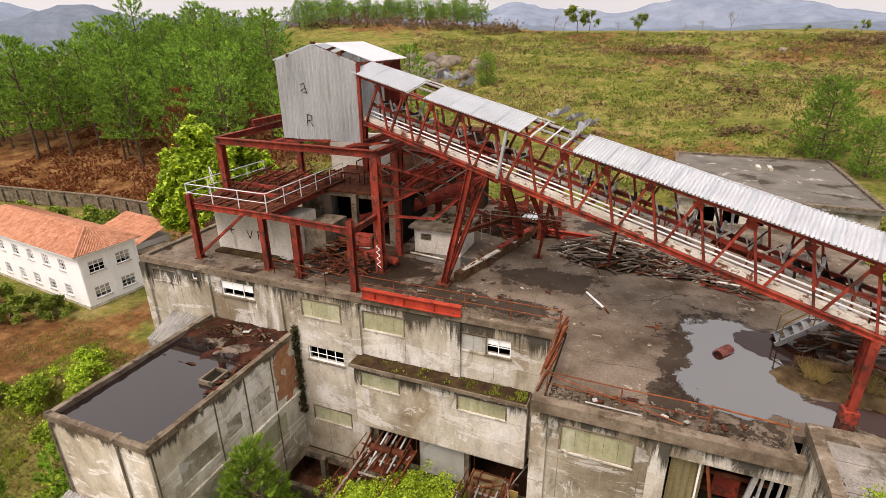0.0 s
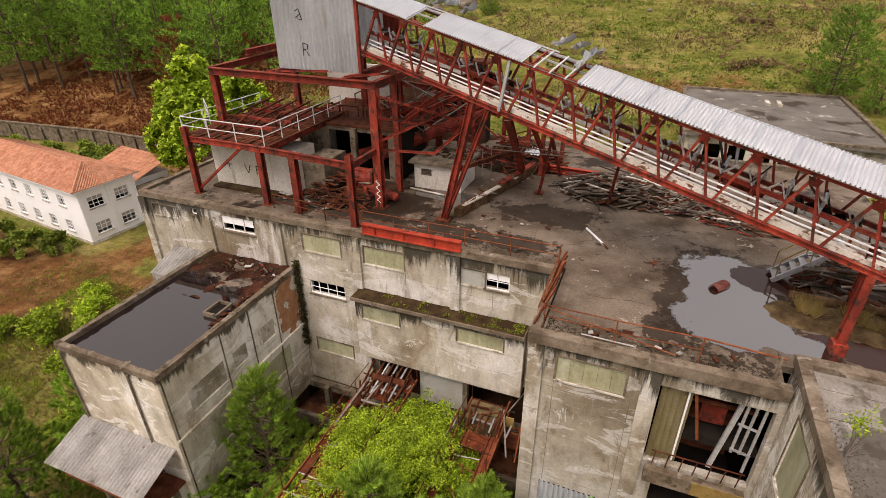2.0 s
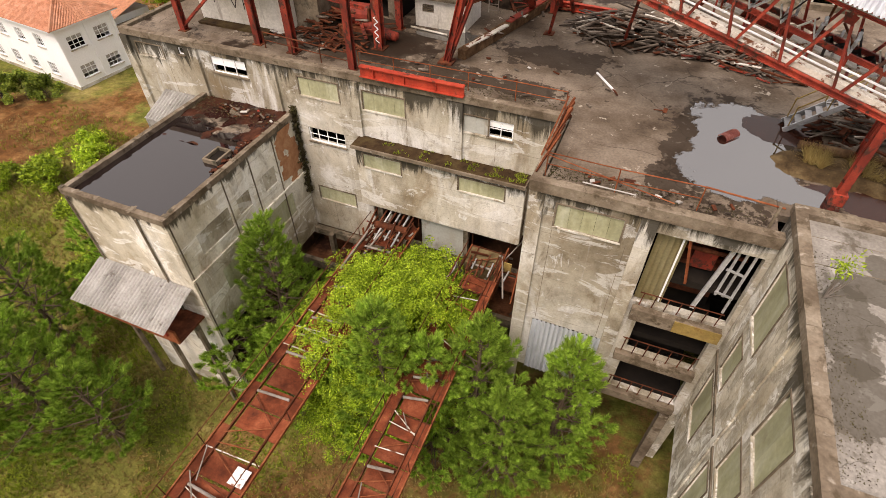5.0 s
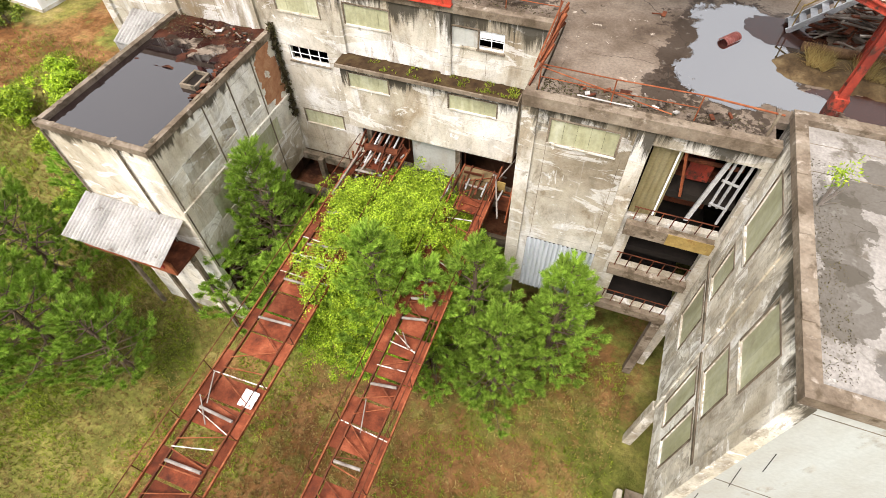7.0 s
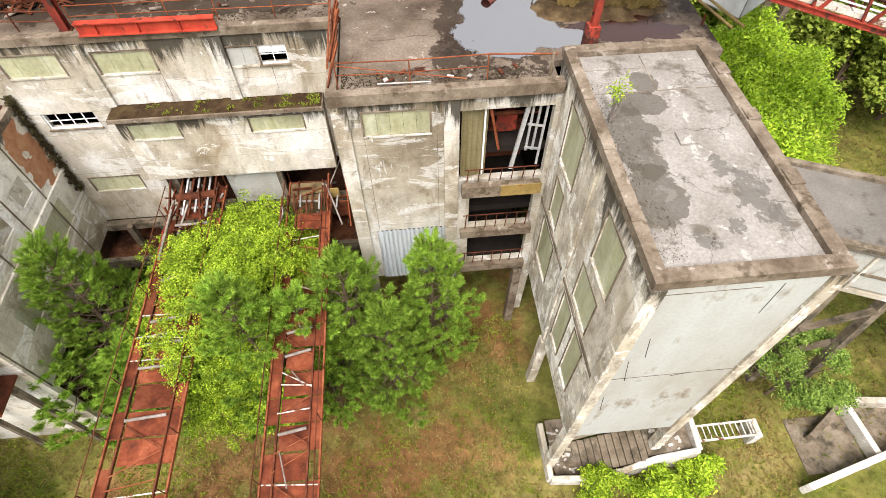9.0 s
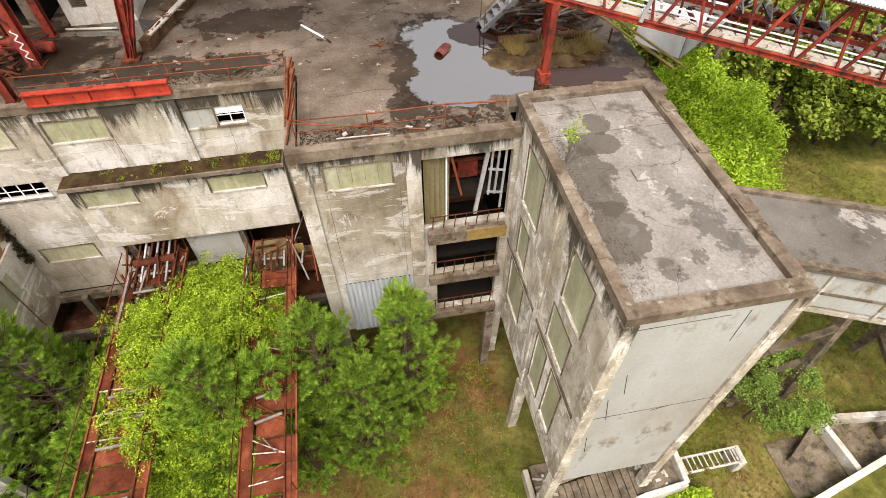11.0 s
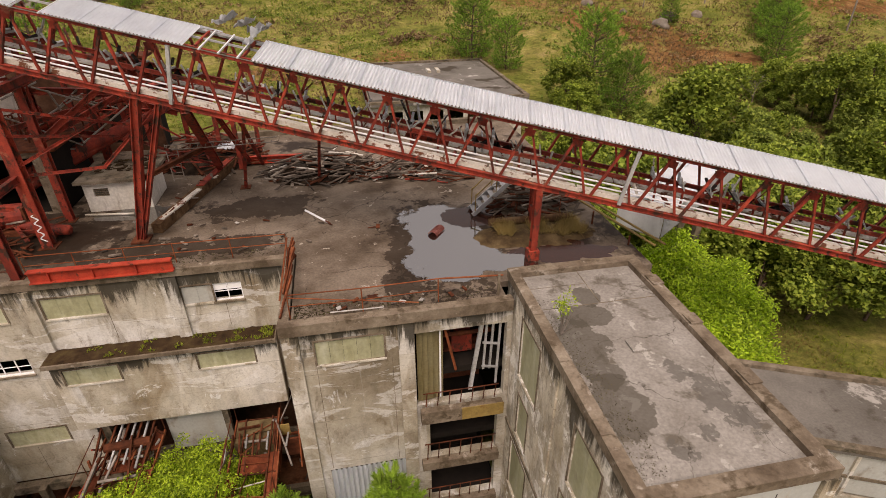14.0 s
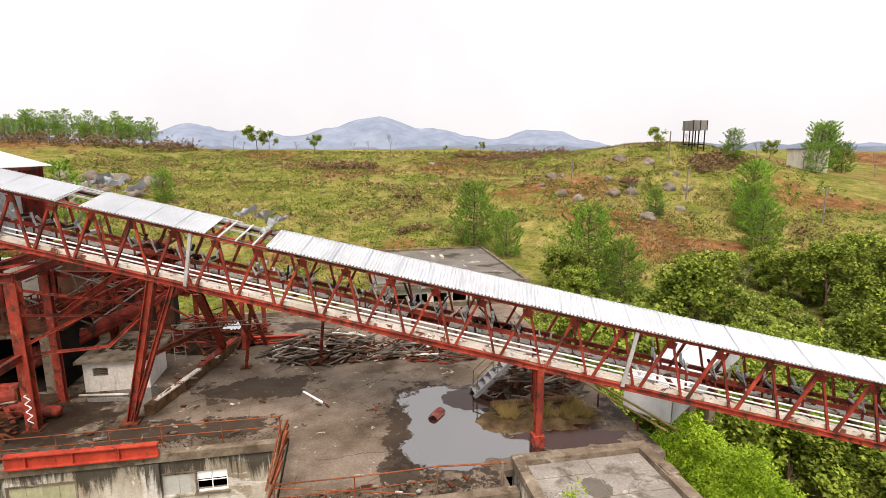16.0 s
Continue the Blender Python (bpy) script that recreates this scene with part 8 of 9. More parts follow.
for x, y, s in ((-86, 66.5, 1.55), (-90, 72.0, 1.7), (-65.5, 47.0, 1.3), (-62.5, 49.5, 1.25), (-71, 56, 1.0), (-80, 100, 1.0), (-62, 106, 0.8), (-74, 118, 0.9), (-92, 80, 0.6), (-108, 176, 0.5), (-114, 178, 0.55), (-121, 177, 0.5), (-128, 178, 0.6), (-100, 177, 0.45), (-134, 176, 0.5)):
    plant(red_pine, x, y, rv.uniform(0, 360), s)

# leafy trees and thickets
leafy = broadleaf(71, 9, 4.6, 4.3, 4.6, 7.4, 1500, 50, 0.1, LEAF, "dense bright green leafy tree beside the plant", group="leafy trees", jitter=0.36, trunk=0.2)
leafy.matrix_basis = at_ground(12.2, 15.0, 20)
leafy_far = broadleaf(77, 9, 3.6, 3.4, 3.3, 4.4, 300, 34, 0.18, THICKET, "green leafy tree of the thicket", group="thicket trees", jitter=0.45, trunk=0.16)
leafy_far.matrix_basis = at_ground(20.0, 27.0, 20, 1.2)
for x, y, s_ in ((26.5, 23.8, 1.0), (30.5, 22.6, 1.05), (35.0, 21.5, 1.1), (39.0, 22.5, 1.1), (14.0, 26.2, 1.2), (16.0, 30.0, 1.25), (25.5, 27.5, 1.15), (30.0, 29.0, 1.1)):
    plant(leafy_far, x, y, rv.uniform(0, 360), s_)
limeleaf = broadleaf(72, 9, 6.0, 5.6, 7.0, 9.0, 700, 64, 0.3, LIME, "large bright green leafy tree near the white house", group="leafy trees", jitter=0.45, trunk=0.26)
limeleaf.matrix_basis = at_ground(-58.0, 45.0, 0, 1.0)
for x, y, s_ in ((-53.0, 47.5, 0.75), (-50.0, 44.5, 0.55)):
    plant(limeleaf, x, y, rv.uniform(0, 360), s_)
bush = broadleaf(73, 3, 1.7, 1.7, 1.3, 1.3, 130, 30, 0.14, THICKET, "rounded bright green leafy bush", name="bush", cat="bush", group="bushes", jitter=0.28, trunk=0.06)
bush.matrix_basis = at_ground(-66.0, 22.6)
shrub = broadleaf(74, 3, 1.9, 1.8, 1.5, 1.4, 130, 30, 0.14, SHRUB, "dull green shrub of the thicket", name="shrub", cat="shrub", group="thicket", jitter=0.34, trunk=0.06)
shrub.matrix_basis = at_ground(24, 44)
for x, y, s in ((-63.6, 23.2, 1.0), (-69.5, 23.0, 1.1), (-73, 22.0, 1.2), (-61.9, 24.4, 0.9), (-78, 23, 1.2), (-74.5, 43.0, 1.7), (-78.5, 43.2, 1.5), (-71.0, 42.6, 1.5), (-83, 43, 1.6), (-88, 43.5, 1.4), (-94, 43, 1.6), (-90, 40, 1.3)):
    plant(bush, x, y, rv.uniform(0, 360), s)
for k in range(300):
    x, y = rv.uniform(8, 92), rv.uniform(30, 66)
    if y < 30 + 0.1 * x or (x < 22 and y > 52) or rv.random() < 0.15:
        continue
    plant(rv.choice((shrub, shrub, shrub, bush, leafy_far)) if x > 14 else shrub, x, y, rv.uniform(0, 360), rv.uniform(0.6, 1.5) * (0.7 if y > 55 else 1))
for k in range(34):
    x, y = rv.uniform(24, 60), rv.uniform(14, 34)
    if x - 24 > (y - 12) * 2.2 or y < 22:
        continue
    plant(rv.choice((leafy_far, leafy_far, shrub, bush)), x, y + 6, rv.uniform(0, 360), rv.uniform(0.8, 1.25))
fern_tree = broadleaf(78, 4, 2.5, 2.2, 2.0, 2.6, 420, 52, 0.075, FERN, "feathery green tree overhanging the ladder and basin", group="leafy trees", jitter=0.22, trunk=0.1)
fern_tree.matrix_basis = at_ground(12.3, 2.5)
dry = broadleaf(75, 3, 1.9, 1.8, 1.1, 0.9, 120, 30, 0.15, DRYLEAF, "dry brown brush on the slope", name="brush", cat="brush", group="dry brush", jitter=0.36, trunk=0.05)
dry.matrix_basis = at_ground(62, 112)


def hill_scrub(name, label, mat, n, seed, bias, size, rise=0.22):
    """Low scrub over the slope: thousands of small leaf clumps, denser in drifts."""
    rng = np.random.default_rng(seed)
    cen = []
    while len(cen) < n:
        x, y = rng.uniform(-80 if name != "crest_brush" else -140, 115), rng.uniform(44, 172 if name != "crest_brush" else 182)
        if -3 < x < 19.5 and 58 < y < 86:
            continue
        d = noise.fractal(Vector((x * 0.05, y * 0.09, seed)), 1.0, 2.0, 4) + bias(x, y)
        if d < 0.1:
            continue
        r = rng.uniform(0.25, 0.75)
        for k in range(int(3 + 5 * r)):
            cen.append((x + rng.normal(0, r), y + rng.normal(0, r * 0.8), ground_z(x, y) + abs(rng.normal(0, rise * r)) + 0.05))
    v, f = leaves(rng, np.array(cen), size, 0.2, 7, far=True)
    tagged(new(name, np_mesh(name, v, f, mat)), label, "scrub", kind="stuff")


hill_scrub("green_scrub", "low dull green scrub drifting over the hillside", SHRUB, 13000, 3, lambda x, y: 0.12, 0.2)
hill_scrub("brown_scrub", "dry brown bracken and brush in drifts on the slope", DRYLEAF, 9000, 8, lambda x, y: 0.3 * smooth(105, 140, y) * smooth(-30, 30, x) - 0.05, 0.2)
hill_scrub("bracken", "tangled heaps of dead brown bracken below the crest", DRYLEAF, 3200, 12,
           lambda x, y: -0.75 + 1.3 * math.exp(-((x + 8) / 13) ** 2 - ((y - 150) / 9) ** 2) + 1.3 * math.exp(-((x - 46) / 18) ** 2 - ((y - 160) / 7) ** 2) + 1.3 * math.exp(-((x - 92) / 10) ** 2 - ((y - 120) / 7) ** 2), 0.24, 1.3)
hill_scrub("crest_brush", "brown brush between the pines along the crest", DRYLEAF, 2600, 14,
           lambda x, y: -0.75 + 1.5 * smooth(160, 169, y) * smooth(-44, -58, x), 0.26, 2.4)
yard_shrub = broadleaf(76, 3, 2.0, 1.6, 1.0, 0.9, 150, 34, 0.13, LIME, "rank light green weeds in the yard", name="weed_clump", cat="weeds", group="yard weeds", jitter=0.34, trunk=0.04)
yard_shrub.matrix_basis = at_ground(-46.5, 17.0)
for x, y, s in ((-48.5, 14.6, 1.1), (-44.5, 15.0, 0.9), (-50.0, 18.2, 0.9), (-43.0, 12.0, 0.8), (2.6, -1.8, 0.7), (4.8, -2.4, 0.8), (7.4, -1.6, 0.7), (-38, 8, 0.8), (-52, 13, 0.8)):
    plant(yard_shrub, x, y, rv.uniform(0, 360), s)


def bare_tree(seed, h):
    r2 = random.Random(seed)
    t = tagged(new("bare_tree"), "thin leafless grey tree on the ridge", "tree", "bare trees")
    bm = bmesh.new()

    def grow(p, d, ln, r, depth):
        e = p + d * ln
        limb(bm, [p, p.lerp(e, 0.5) + Vector((r2.gauss(0, 0.04 * ln), r2.gauss(0, 0.04 * ln), 0)), e], [r, r * 0.8, r * 0.6], 4)
        if depth:
            for k in range(3):
                nd = (d + Vector((r2.gauss(0, 0.5), r2.gauss(0, 0.5), r2.uniform(0, 0.3)))).normalized()
                grow(e, nd, ln * r2.uniform(0.55, 0.8), r * 0.55, depth - 1)

    grow(Vector((0, 0, -0.3)), Vector((0, 0.05, 1)).normalized(), h * 0.36, 0.02 * h, 4)
    me = bpy.data.meshes.new("bare_crown")
    bm.to_mesh(me)
    bm.free()
    me.materials.append(DRY_WOOD)
    child("bare_crown", me, t)
    return t


bare = bare_tree(5, 7)
bare.matrix_basis = at_ground(10, 172)
for x, y, s in ((-39, 171, 0.9), (3, 176, 0.6), (-2, 174, 0.5), (52, 60, 0.9), (44, 50, 0.7), (88, 128, 0.8), (110, 128, 0.8), (58, 104, 0.9), (118, 120, 1.0), (152, 129, 1.3), (-20, 171, 0.6), (-36, 170, 0.6), (-60, 173, 0.5), (-54, 174, 0.45)):
    plant(bare, x, y, rv.uniform(0, 360), s)
rt = broadleaf(81, 6, 2.5, 2.3, 2.3, 3.6, 60, 22, 0.22, THICKET, "small flat-topped tree standing on the ridge", group="ridge trees", jitter=0.5, trunk=0.1)
rt.matrix_basis = at_ground(-14.6, 171)
for x, y, s in ((-32, 172, 1.35), (-29, 175, 1.1), (80, 129, 1.05), (100, 127, 0.5), (40, 170, 0.6), (28, 172, 0.4), (115, 129, 1.0)):
    plant(rt, x, y, rv.uniform(0, 360), s)
# a seedling on the tower roof
sd = tagged(new("roof_sapling"), "spindly yellow-green sapling rooted in the tower roof edge", "sapling")
sd.location = (0.72, 5.75, TZ - 0.2)
for k in range(9):
    sb = bmesh.new()
    e = Vector((rv.gauss(0, 0.3), rv.gauss(0, 0.3), 0.5 + 0.7 * rv.random()))
    limb(sb, [Vector((0, 0, 0)), e * 0.5 + Vector((0.04, 0, 0.05)), e], [0.025, 0.016, 0.006], 4)
    sm_ = bpy.data.meshes.new("stem")
    sb.to_mesh(sm_)
    sb.free()
    sm_.materials.append(DRY_WOOD)
    child("stem", sm_, sd)
nr = np.random.default_rng(6)
v, f = leaves(nr, nr.normal(0, 0.17, (16, 3)) + np.array([0.05, 0.05, 1.05]), 0.06, 0.1, 12)
child("foliage", np_mesh("foliage", v, f, LIME), sd)


def tufts(name, label, n, region, per, ln, wd, mat, seed, z=None, keep=None, cat="grass"):
    rng = np.random.default_rng(seed)
    pts = []
    while len(pts) < n:
        x, y = rng.uniform(region[0], region[2]), rng.uniform(region[1], region[3])
        if keep is None or keep(x, y):
            pts.append((x, y, ground_z(x, y) if z is None else z))
    pts = np.array(pts)
    v, f = blades(rng, pts, np.tile([0.0, 0.0, 1.0], (n, 1)), per, ln, wd, 0.45)
    tagged(new(name, np_mesh(name, v, f, mat)), label, cat, kind="stuff")


def yard(x, y):
    return not ((x > AX0 - 0.5 and x < AX1 + 0.5 and y > AY0) or y > F2 and x > -32 and x < 6.5 or (-0.3 < x < 6.8 and -1.2 < y < 9.5))


tufts("yard_grass", "short rough green and straw grass in the yard", 15000, (-62, -24, 32, 24), 6, 0.3, 0.035, GRASSB, 1, keep=lambda x, y: yard(x, y) and noise.noise(Vector((x * 0.22, y * 0.22, 1))) > -0.18)
tufts("straw_grass", "dry straw-coloured grass in the yard", 15000, (-62, -24, 32, 24), 6, 0.32, 0.03, STRAW, 2, keep=lambda x, y: yard(x, y) and noise.noise(Vector((x * 0.2, y * 0.2, 8))) > 0.02)
tufts("near_grass", "short bright grass and weeds round the galleries", 21000, (-33, -15, 12, 11.5), 6, 0.2, 0.03, GRASSB, 7, keep=lambda x, y: yard(x, y) and noise.fractal(Vector((x * 0.3, y * 0.3, 4)), 1.0, 2.0, 4) > 0.02)
tufts("near_straw", "trampled rust-brown straw round the galleries", 15000, (-33, -15, 12, 11.5), 6, 0.2, 0.028, STRAW, 8, keep=lambda x, y: yard(x, y) and noise.fractal(Vector((x * 0.3, y * 0.3, 4)), 1.0, 2.0, 4) < -0.02)
tufts("meadow_grass", "bright yellow-green meadow grass beside the annex", 9000, (-54, -8, -28.5, 22), 6, 0.34, 0.05, GRASSB, 10, keep=lambda x, y: yard(x, y) and noise.fractal(Vector((x * 0.2, y * 0.2, 4)), 1.0, 2.0, 4) > -0.1)
tufts("meadow_straw", "pale dry straw among the grass beside the annex", 7000, (-54, -8, -28.5, 22), 6, 0.34, 0.045, STRAW, 11, keep=lambda x, y: yard(x, y) and noise.fractal(Vector((x * 0.2, y * 0.2, 4)), 1.0, 2.0, 4) < 0.12)
tufts("needle_litter", "deep red-brown litter of dead needles under the pines", 9000, (-140, 54, -60, 98), 6, 0.55, 0.16, RUSTLEAF, 9, keep=lambda x, y: y > 52 + 0.25 * max(0, x + 84) and noise.fractal(Vector((x * 0.12, y * 0.12, 6)), 1.0, 2.0, 4) > -0.25, cat="litter")
tufts("roof_grass", "tall straw-green grass tufts growing in roof litter", 170, (0.9, 12.5, 4.6, 13.9), 30, 0.5, 0.018, STRAW, 3, R0 + 0.1, keep=lambda x, y: abs(x - 2.0) > 0.35 and noise.noise(Vector((x * 1.4, y, 0))) > -0.2)
tufts("roof_weeds", "green weeds growing along the roof edge and ledge", 150, (-17.3, F1 - 0.85, -8.9, F1 - 0.05), 9, 0.14, 0.025, GRASSB, 4, BT + 0.19, keep=lambda x, y: noise.noise(Vector((x * 1.7, y * 2, 3))) + 0.12 * (x + 13) / 4 > 0.16)
tufts("hill_grass", "tussocks of green grass over the hillside", 26000, (-75, 46, 100, 172), 6, 0.42, 0.09, HILL_GRASS, 5, keep=lambda x, y: noise.fractal(Vector((x * 0.06, y * 0.08, 2)), 1.0, 2.0, 4) > -0.1)
tufts("hill_dry_grass", "tussocks of dry brown grass over the hillside", 22000, (-75, 60, 100, 172), 6, 0.42, 0.09, DRYLEAF, 6, keep=lambda x, y: noise.fractal(Vector((x * 0.045, y * 0.07, 5)), 1.0, 2.0, 4) > 0.05)


def boulder(seed, r):
    bm = bmesh.new()
    bmesh.ops.create_icosphere(bm, subdivisions=3, radius=r)
    for v in bm.verts:
        k = 1 + 0.42 * noise.noise(v.co / r * 1.3 + Vector((seed, 0, 0))) + 0.3 * abs(noise.noise(v.co / r * 2.6 + Vector((0, seed, 0)))) + 0.08 * noise.noise(v.co / r * 7.0)
        v.co = Vector((v.co.x * k, v.co.y * k * 0.85, v.co.z * k * 0.75))
    return solid("boulder", bm, ROCK, "rounded grey-brown granite boulder on the slope", "rock", group="boulders", smooth=True)


stones = [boulder(k * 3.7, 1.0) for k in range(3)]
spots = [(58, 96), (61, 99), (-60, 132), (-64, 136)]
for s_, (x, y) in zip(stones, spots):
    s_.matrix_basis = at_ground(x, y, 0, 1.6)
for k in range(46):
    if k < 24:
        x, y, s = rv.uniform(-74, -50), rv.uniform(120, 140), rv.uniform(0.7, 2.6)
    elif k < 38:
        x, y, s = rv.uniform(40, 78), rv.uniform(98, 128), rv.uniform(0.6, 1.9)
    else:
        x, y, s = rv.uniform(-20, 90), rv.uniform(100, 160), rv.uniform(0.4, 1.1)
    m = at_ground(x, y, rv.uniform(0, 360), s)
    c = copy_thing(rv.choice(stones), m)
    c.matrix_basis = m


# creeper and moss that hang in the corner between annex and facade
def corner_moss():
    rng = np.random.default_rng(12)
    n = 420
    z = rng.uniform(7.5, 12.9, n)
    pts = np.stack([AX1 + np.abs(rng.normal(0, 0.10, n)) + 0.02, F1 - 0.03 - np.abs(rng.normal(0, 0.13, n)), z], 1)
    v, f = leaves(rng, pts, 0.07, 0.06, 7)
    tagged(new("corner_creeper", np_mesh("corner_creeper", v, f, DRYLEAF_DARK)), "dark withered creeper hanging in the wall corner", "creeper", kind="stuff")


DRYLEAF_DARK = leaf_material("withered_creeper", (0.03, 0.022, 0.012), (0.06, 0.045, 0.022), (0.09, 0.085, 0.03))
corner_moss()


def litter(name, label, n, x0, y0, x1, y1, z, size, seed):
    """Dead leaves and grit lying on a roof."""
    rng = np.random.default_rng(seed)
    pts = np.stack([x0 + (x1 - x0) * rng.random(n) ** 1.8, rng.uniform(y0, y1, n), np.full(n, z)], 1)
    v, f = leaves(rng, pts, size, 0.0, 1, upward=3.0)
    tagged(new(name, np_mesh(name, v, f, DRYLEAF_DARK)), label, "litter", kind="stuff")


litter("coping_litter", "dead leaves and grit along the tower coping", 1300, 0.38, 0.6, 1.3, 7.6, TZ - 0.185, 0.024, 21)
litter("roof_leaf_litter", "dead leaves blown along the roof edge", 900, -17.0, F1 + 0.45, -8.2, F1 + 1.1, R0 + 0.02, 0.05, 22)
litter("annex_leaf_litter", "dark leaf litter banked at the annex wall", 700, AX0 + 0.3, 11.4, AX1 - 0.3, F1 - 0.1, AZ - 0.1, 0.05, 23)
litter("step_leaf_litter", "leaf litter along the forward roof edge", 700, SX + 0.4, F2 + 0.4, -0.3, F2 + 1.2, R0 + 0.02, 0.045, 24)

# ---- neighbours: house, back building, bridge, basin, ridge things ----


def build_house():
    """The white two-storey house with a hipped clay roof."""
    L, W, H = 24.0, 6.4, 6.3
    t = thing("white_house", "two-storey white house with a hipped clay tile roof", "house", (0, 0, 0))
    holes_e = [(0.9, 3.9, 2.6, 5.2), (3.9, 3.9, 5.5, 5.2), (0.9, 0.9, 2.6, 2.2), (3.9, 0.9, 5.5, 2.2)]
    holes_s = [(-2.9 - 3.3 * k - 1.3, z, -2.9 - 3.3 * k, z + 1.3) for k in range(6) for z in (3.9, 0.9)]
    part("wall", wall(bmesh.new(), "x", -0.25, 0.25, 0.25, W - 0.25, 0, H, holes_e), WHITE_PAINT, t)
    part("wall", wall(bmesh.new(), "y", 0, 0.25, -L, 0, 0, H, holes_s), WHITE_PAINT, t)
    part("wall", wall(bmesh.new(), "y", W - 0.25, 0.25, -L, 0, 0, H), WHITE_PAINT, t)
    part("wall", wall(bmesh.new(), "x", -L, 0.25, 0.25, W - 0.25, 0, H), WHITE_PAINT, t)
    part("upper_floor", boxes((-L + 0.3, 0.3, 3.0, -0.3, W - 0.3, 3.2)), DARK, t)
    part("plinth", boxes((-L - 0.05, -0.05, -0.6, 0.05, W + 0.05, 0.25)), CONCRETE, t)
    for p in ((0.02, 0.02), (0.02, 3.1), (0.02, W - 0.3)):
        part("pilaster", boxes((p[0], p[1], 0.26, p[0] + 0.08, p[1] + 0.28, H - 0.1)), WHITE_PAINT, t)

    def win(axis, h, k):
        u0, z0, u1, z1 = h
        w = part("window", bmesh.new(), DARK, t)
        g = 0.07

        def put(a, b, c, d, lo, hi):
            return boxes((-lo, a, b, -hi, c, d)) if axis == "x" else boxes((a, lo, b, c, hi, d))

        part("frame", put(u0, z0, u1, z0 + 0.06, 0.08, 0.13), WHITE_PAINT, w)
        part("frame", put(u0, z1 - 0.06, u1, z1, 0.08, 0.13), WHITE_PAINT, w)
        for i in range(4):
            u = u0 + 0.03 + (u1 - u0 - 0.06) * i / 3
            part("glazing_bar", put(u - 0.03, z0 + 0.06, u + 0.03, z1 - 0.06, 0.085, 0.125), WHITE_PAINT, w)
        for j in (1, 2):
            z = z0 + (z1 - z0) * j / 3
            part("glazing_bar", put(u0, z - 0.025, u1, z + 0.025, 0.09, 0.12), WHITE_PAINT, w)
        part("sill", put(u0 - 0.08, z0 - 0.1, u1 + 0.08, z0 - 0.004, -0.12, 0.1), CONCRETE, w)
        part("blind", put(u0 + 0.05, z0 + (z1 - z0) * (0.35 if k % 3 else 0.6), u1 - 0.05, z1 - 0.06, 0.16, 0.18), OLD_SHEET, w)

    for k, h in enumerate(holes_e):
        win("x", h, k)
    for k, h in enumerate(holes_s):
        win("y", h, k)
    e, r = 0.55, 1.75
    ridge_a, ridge_b = Vector((-W / 2, W / 2, H + r)), Vector((-L + W / 2, W / 2, H + r))
    c = [Vector((e, -e, H)), Vector((e, W + e, H)), Vector((-L - e, W + e, H)), Vector((-L - e, -e, H))]
    part("soffit", boxes((-L - e, -e, H - 0.1, e, W + e, H - 0.01)), WHITE_PAINT, t)

    def tiles(p0, p1, q0, q1, nrow):
        """Courses of barrel tiles between an eave p0-p1 and a ridge q0-q1."""
        bm = bmesh.new()
        nor = (p1 - p0).cross(q0 - p0).normalized()
        if nor.z < 0:
            nor = -nor
        for j in range(nrow):
            f0, f1 = j / nrow, (j + 1.12) / nrow
            a, b = p0.lerp(q0, f0), p1.lerp(q1, f0)
            a2, b2 = p0.lerp(q0, min(f1, 1)), p1.lerp(q1, min(f1, 1))
            n = max(1, int((b - a).length / 0.3))
            for i in range(n):
                s0, s1 = i / n, (i + 1) / n
                w0, w1, v0, v1 = a.lerp(b, s0), a.lerp(b, s1), a2.lerp(b2, s0), a2.lerp(b2, s1)
                up = nor * 0.09
                vs = [bm.verts.new(w0 + nor * 0.03), bm.verts.new(w0.lerp(w1, 0.5) + up + nor * 0.05), bm.verts.new(w1 + nor * 0.03),
                      bm.verts.new(v1 + nor * 0.01), bm.verts.new(v0.lerp(v1, 0.5) + up), bm.verts.new(v0 + nor * 0.01)]
                bm.faces.new((vs[0], vs[1], vs[4], vs[5])), bm.faces.new((vs[1], vs[2], vs[3], vs[4])), bm.faces.new((vs[2], vs[1], vs[0]))
        return bm

    roof_ = part("roof", tiles(c[3], c[0], ridge_b, ridge_a, 15), TILE, t, "courses of pale orange clay tiles")
    part("roof", tiles(c[0], c[1], ridge_a, ridge_a + Vector((0.001, 0, 0)), 15), TILE, t)
    part("roof", tiles(c[1], c[2], ridge_a, ridge_b, 15), TILE, t)
    part("roof", tiles(c[2], c[3], ridge_b, ridge_b + Vector((0.001, 0, 0)), 15), TILE, t)
    for a, b in ((ridge_a, ridge_b), (c[0], ridge_a), (c[1], ridge_a), (c[2], ridge_b), (c[3], ridge_b)):
        part("ridge_tiles", one(pipe, a + Vector((0, 0, 0.06)), b + Vector((0, 0, 0.06)), 0.11, 8), TILE, t)
    for o in t.children_recursive:
        BASE.pop(o.name, None)
    t.matrix_basis = pose(-60.3, 26.9, -0.75, 0, 0, -7)
    # low wing behind it
    w2 = thing("back_wing", "low white wing with a worn tile roof behind the house", "house", (0, 0, 0))
    part("wall", boxes((-9, 0, 0, 0, 4.5, 3.6)), WHITE_PAINT, w2)
    part("wall", boxes((0.3, -0.6, 0, 3.2, 3.2, 2.8)), HUT_WALL, w2)
    part("roof", tiles(Vector((-9.4, -0.5, 3.6)), Vector((0.5, -0.5, 3.6)), Vector((-9.4, 4.9, 5.2)), Vector((0.5, 4.9, 5.2)), 9), TILE, w2)
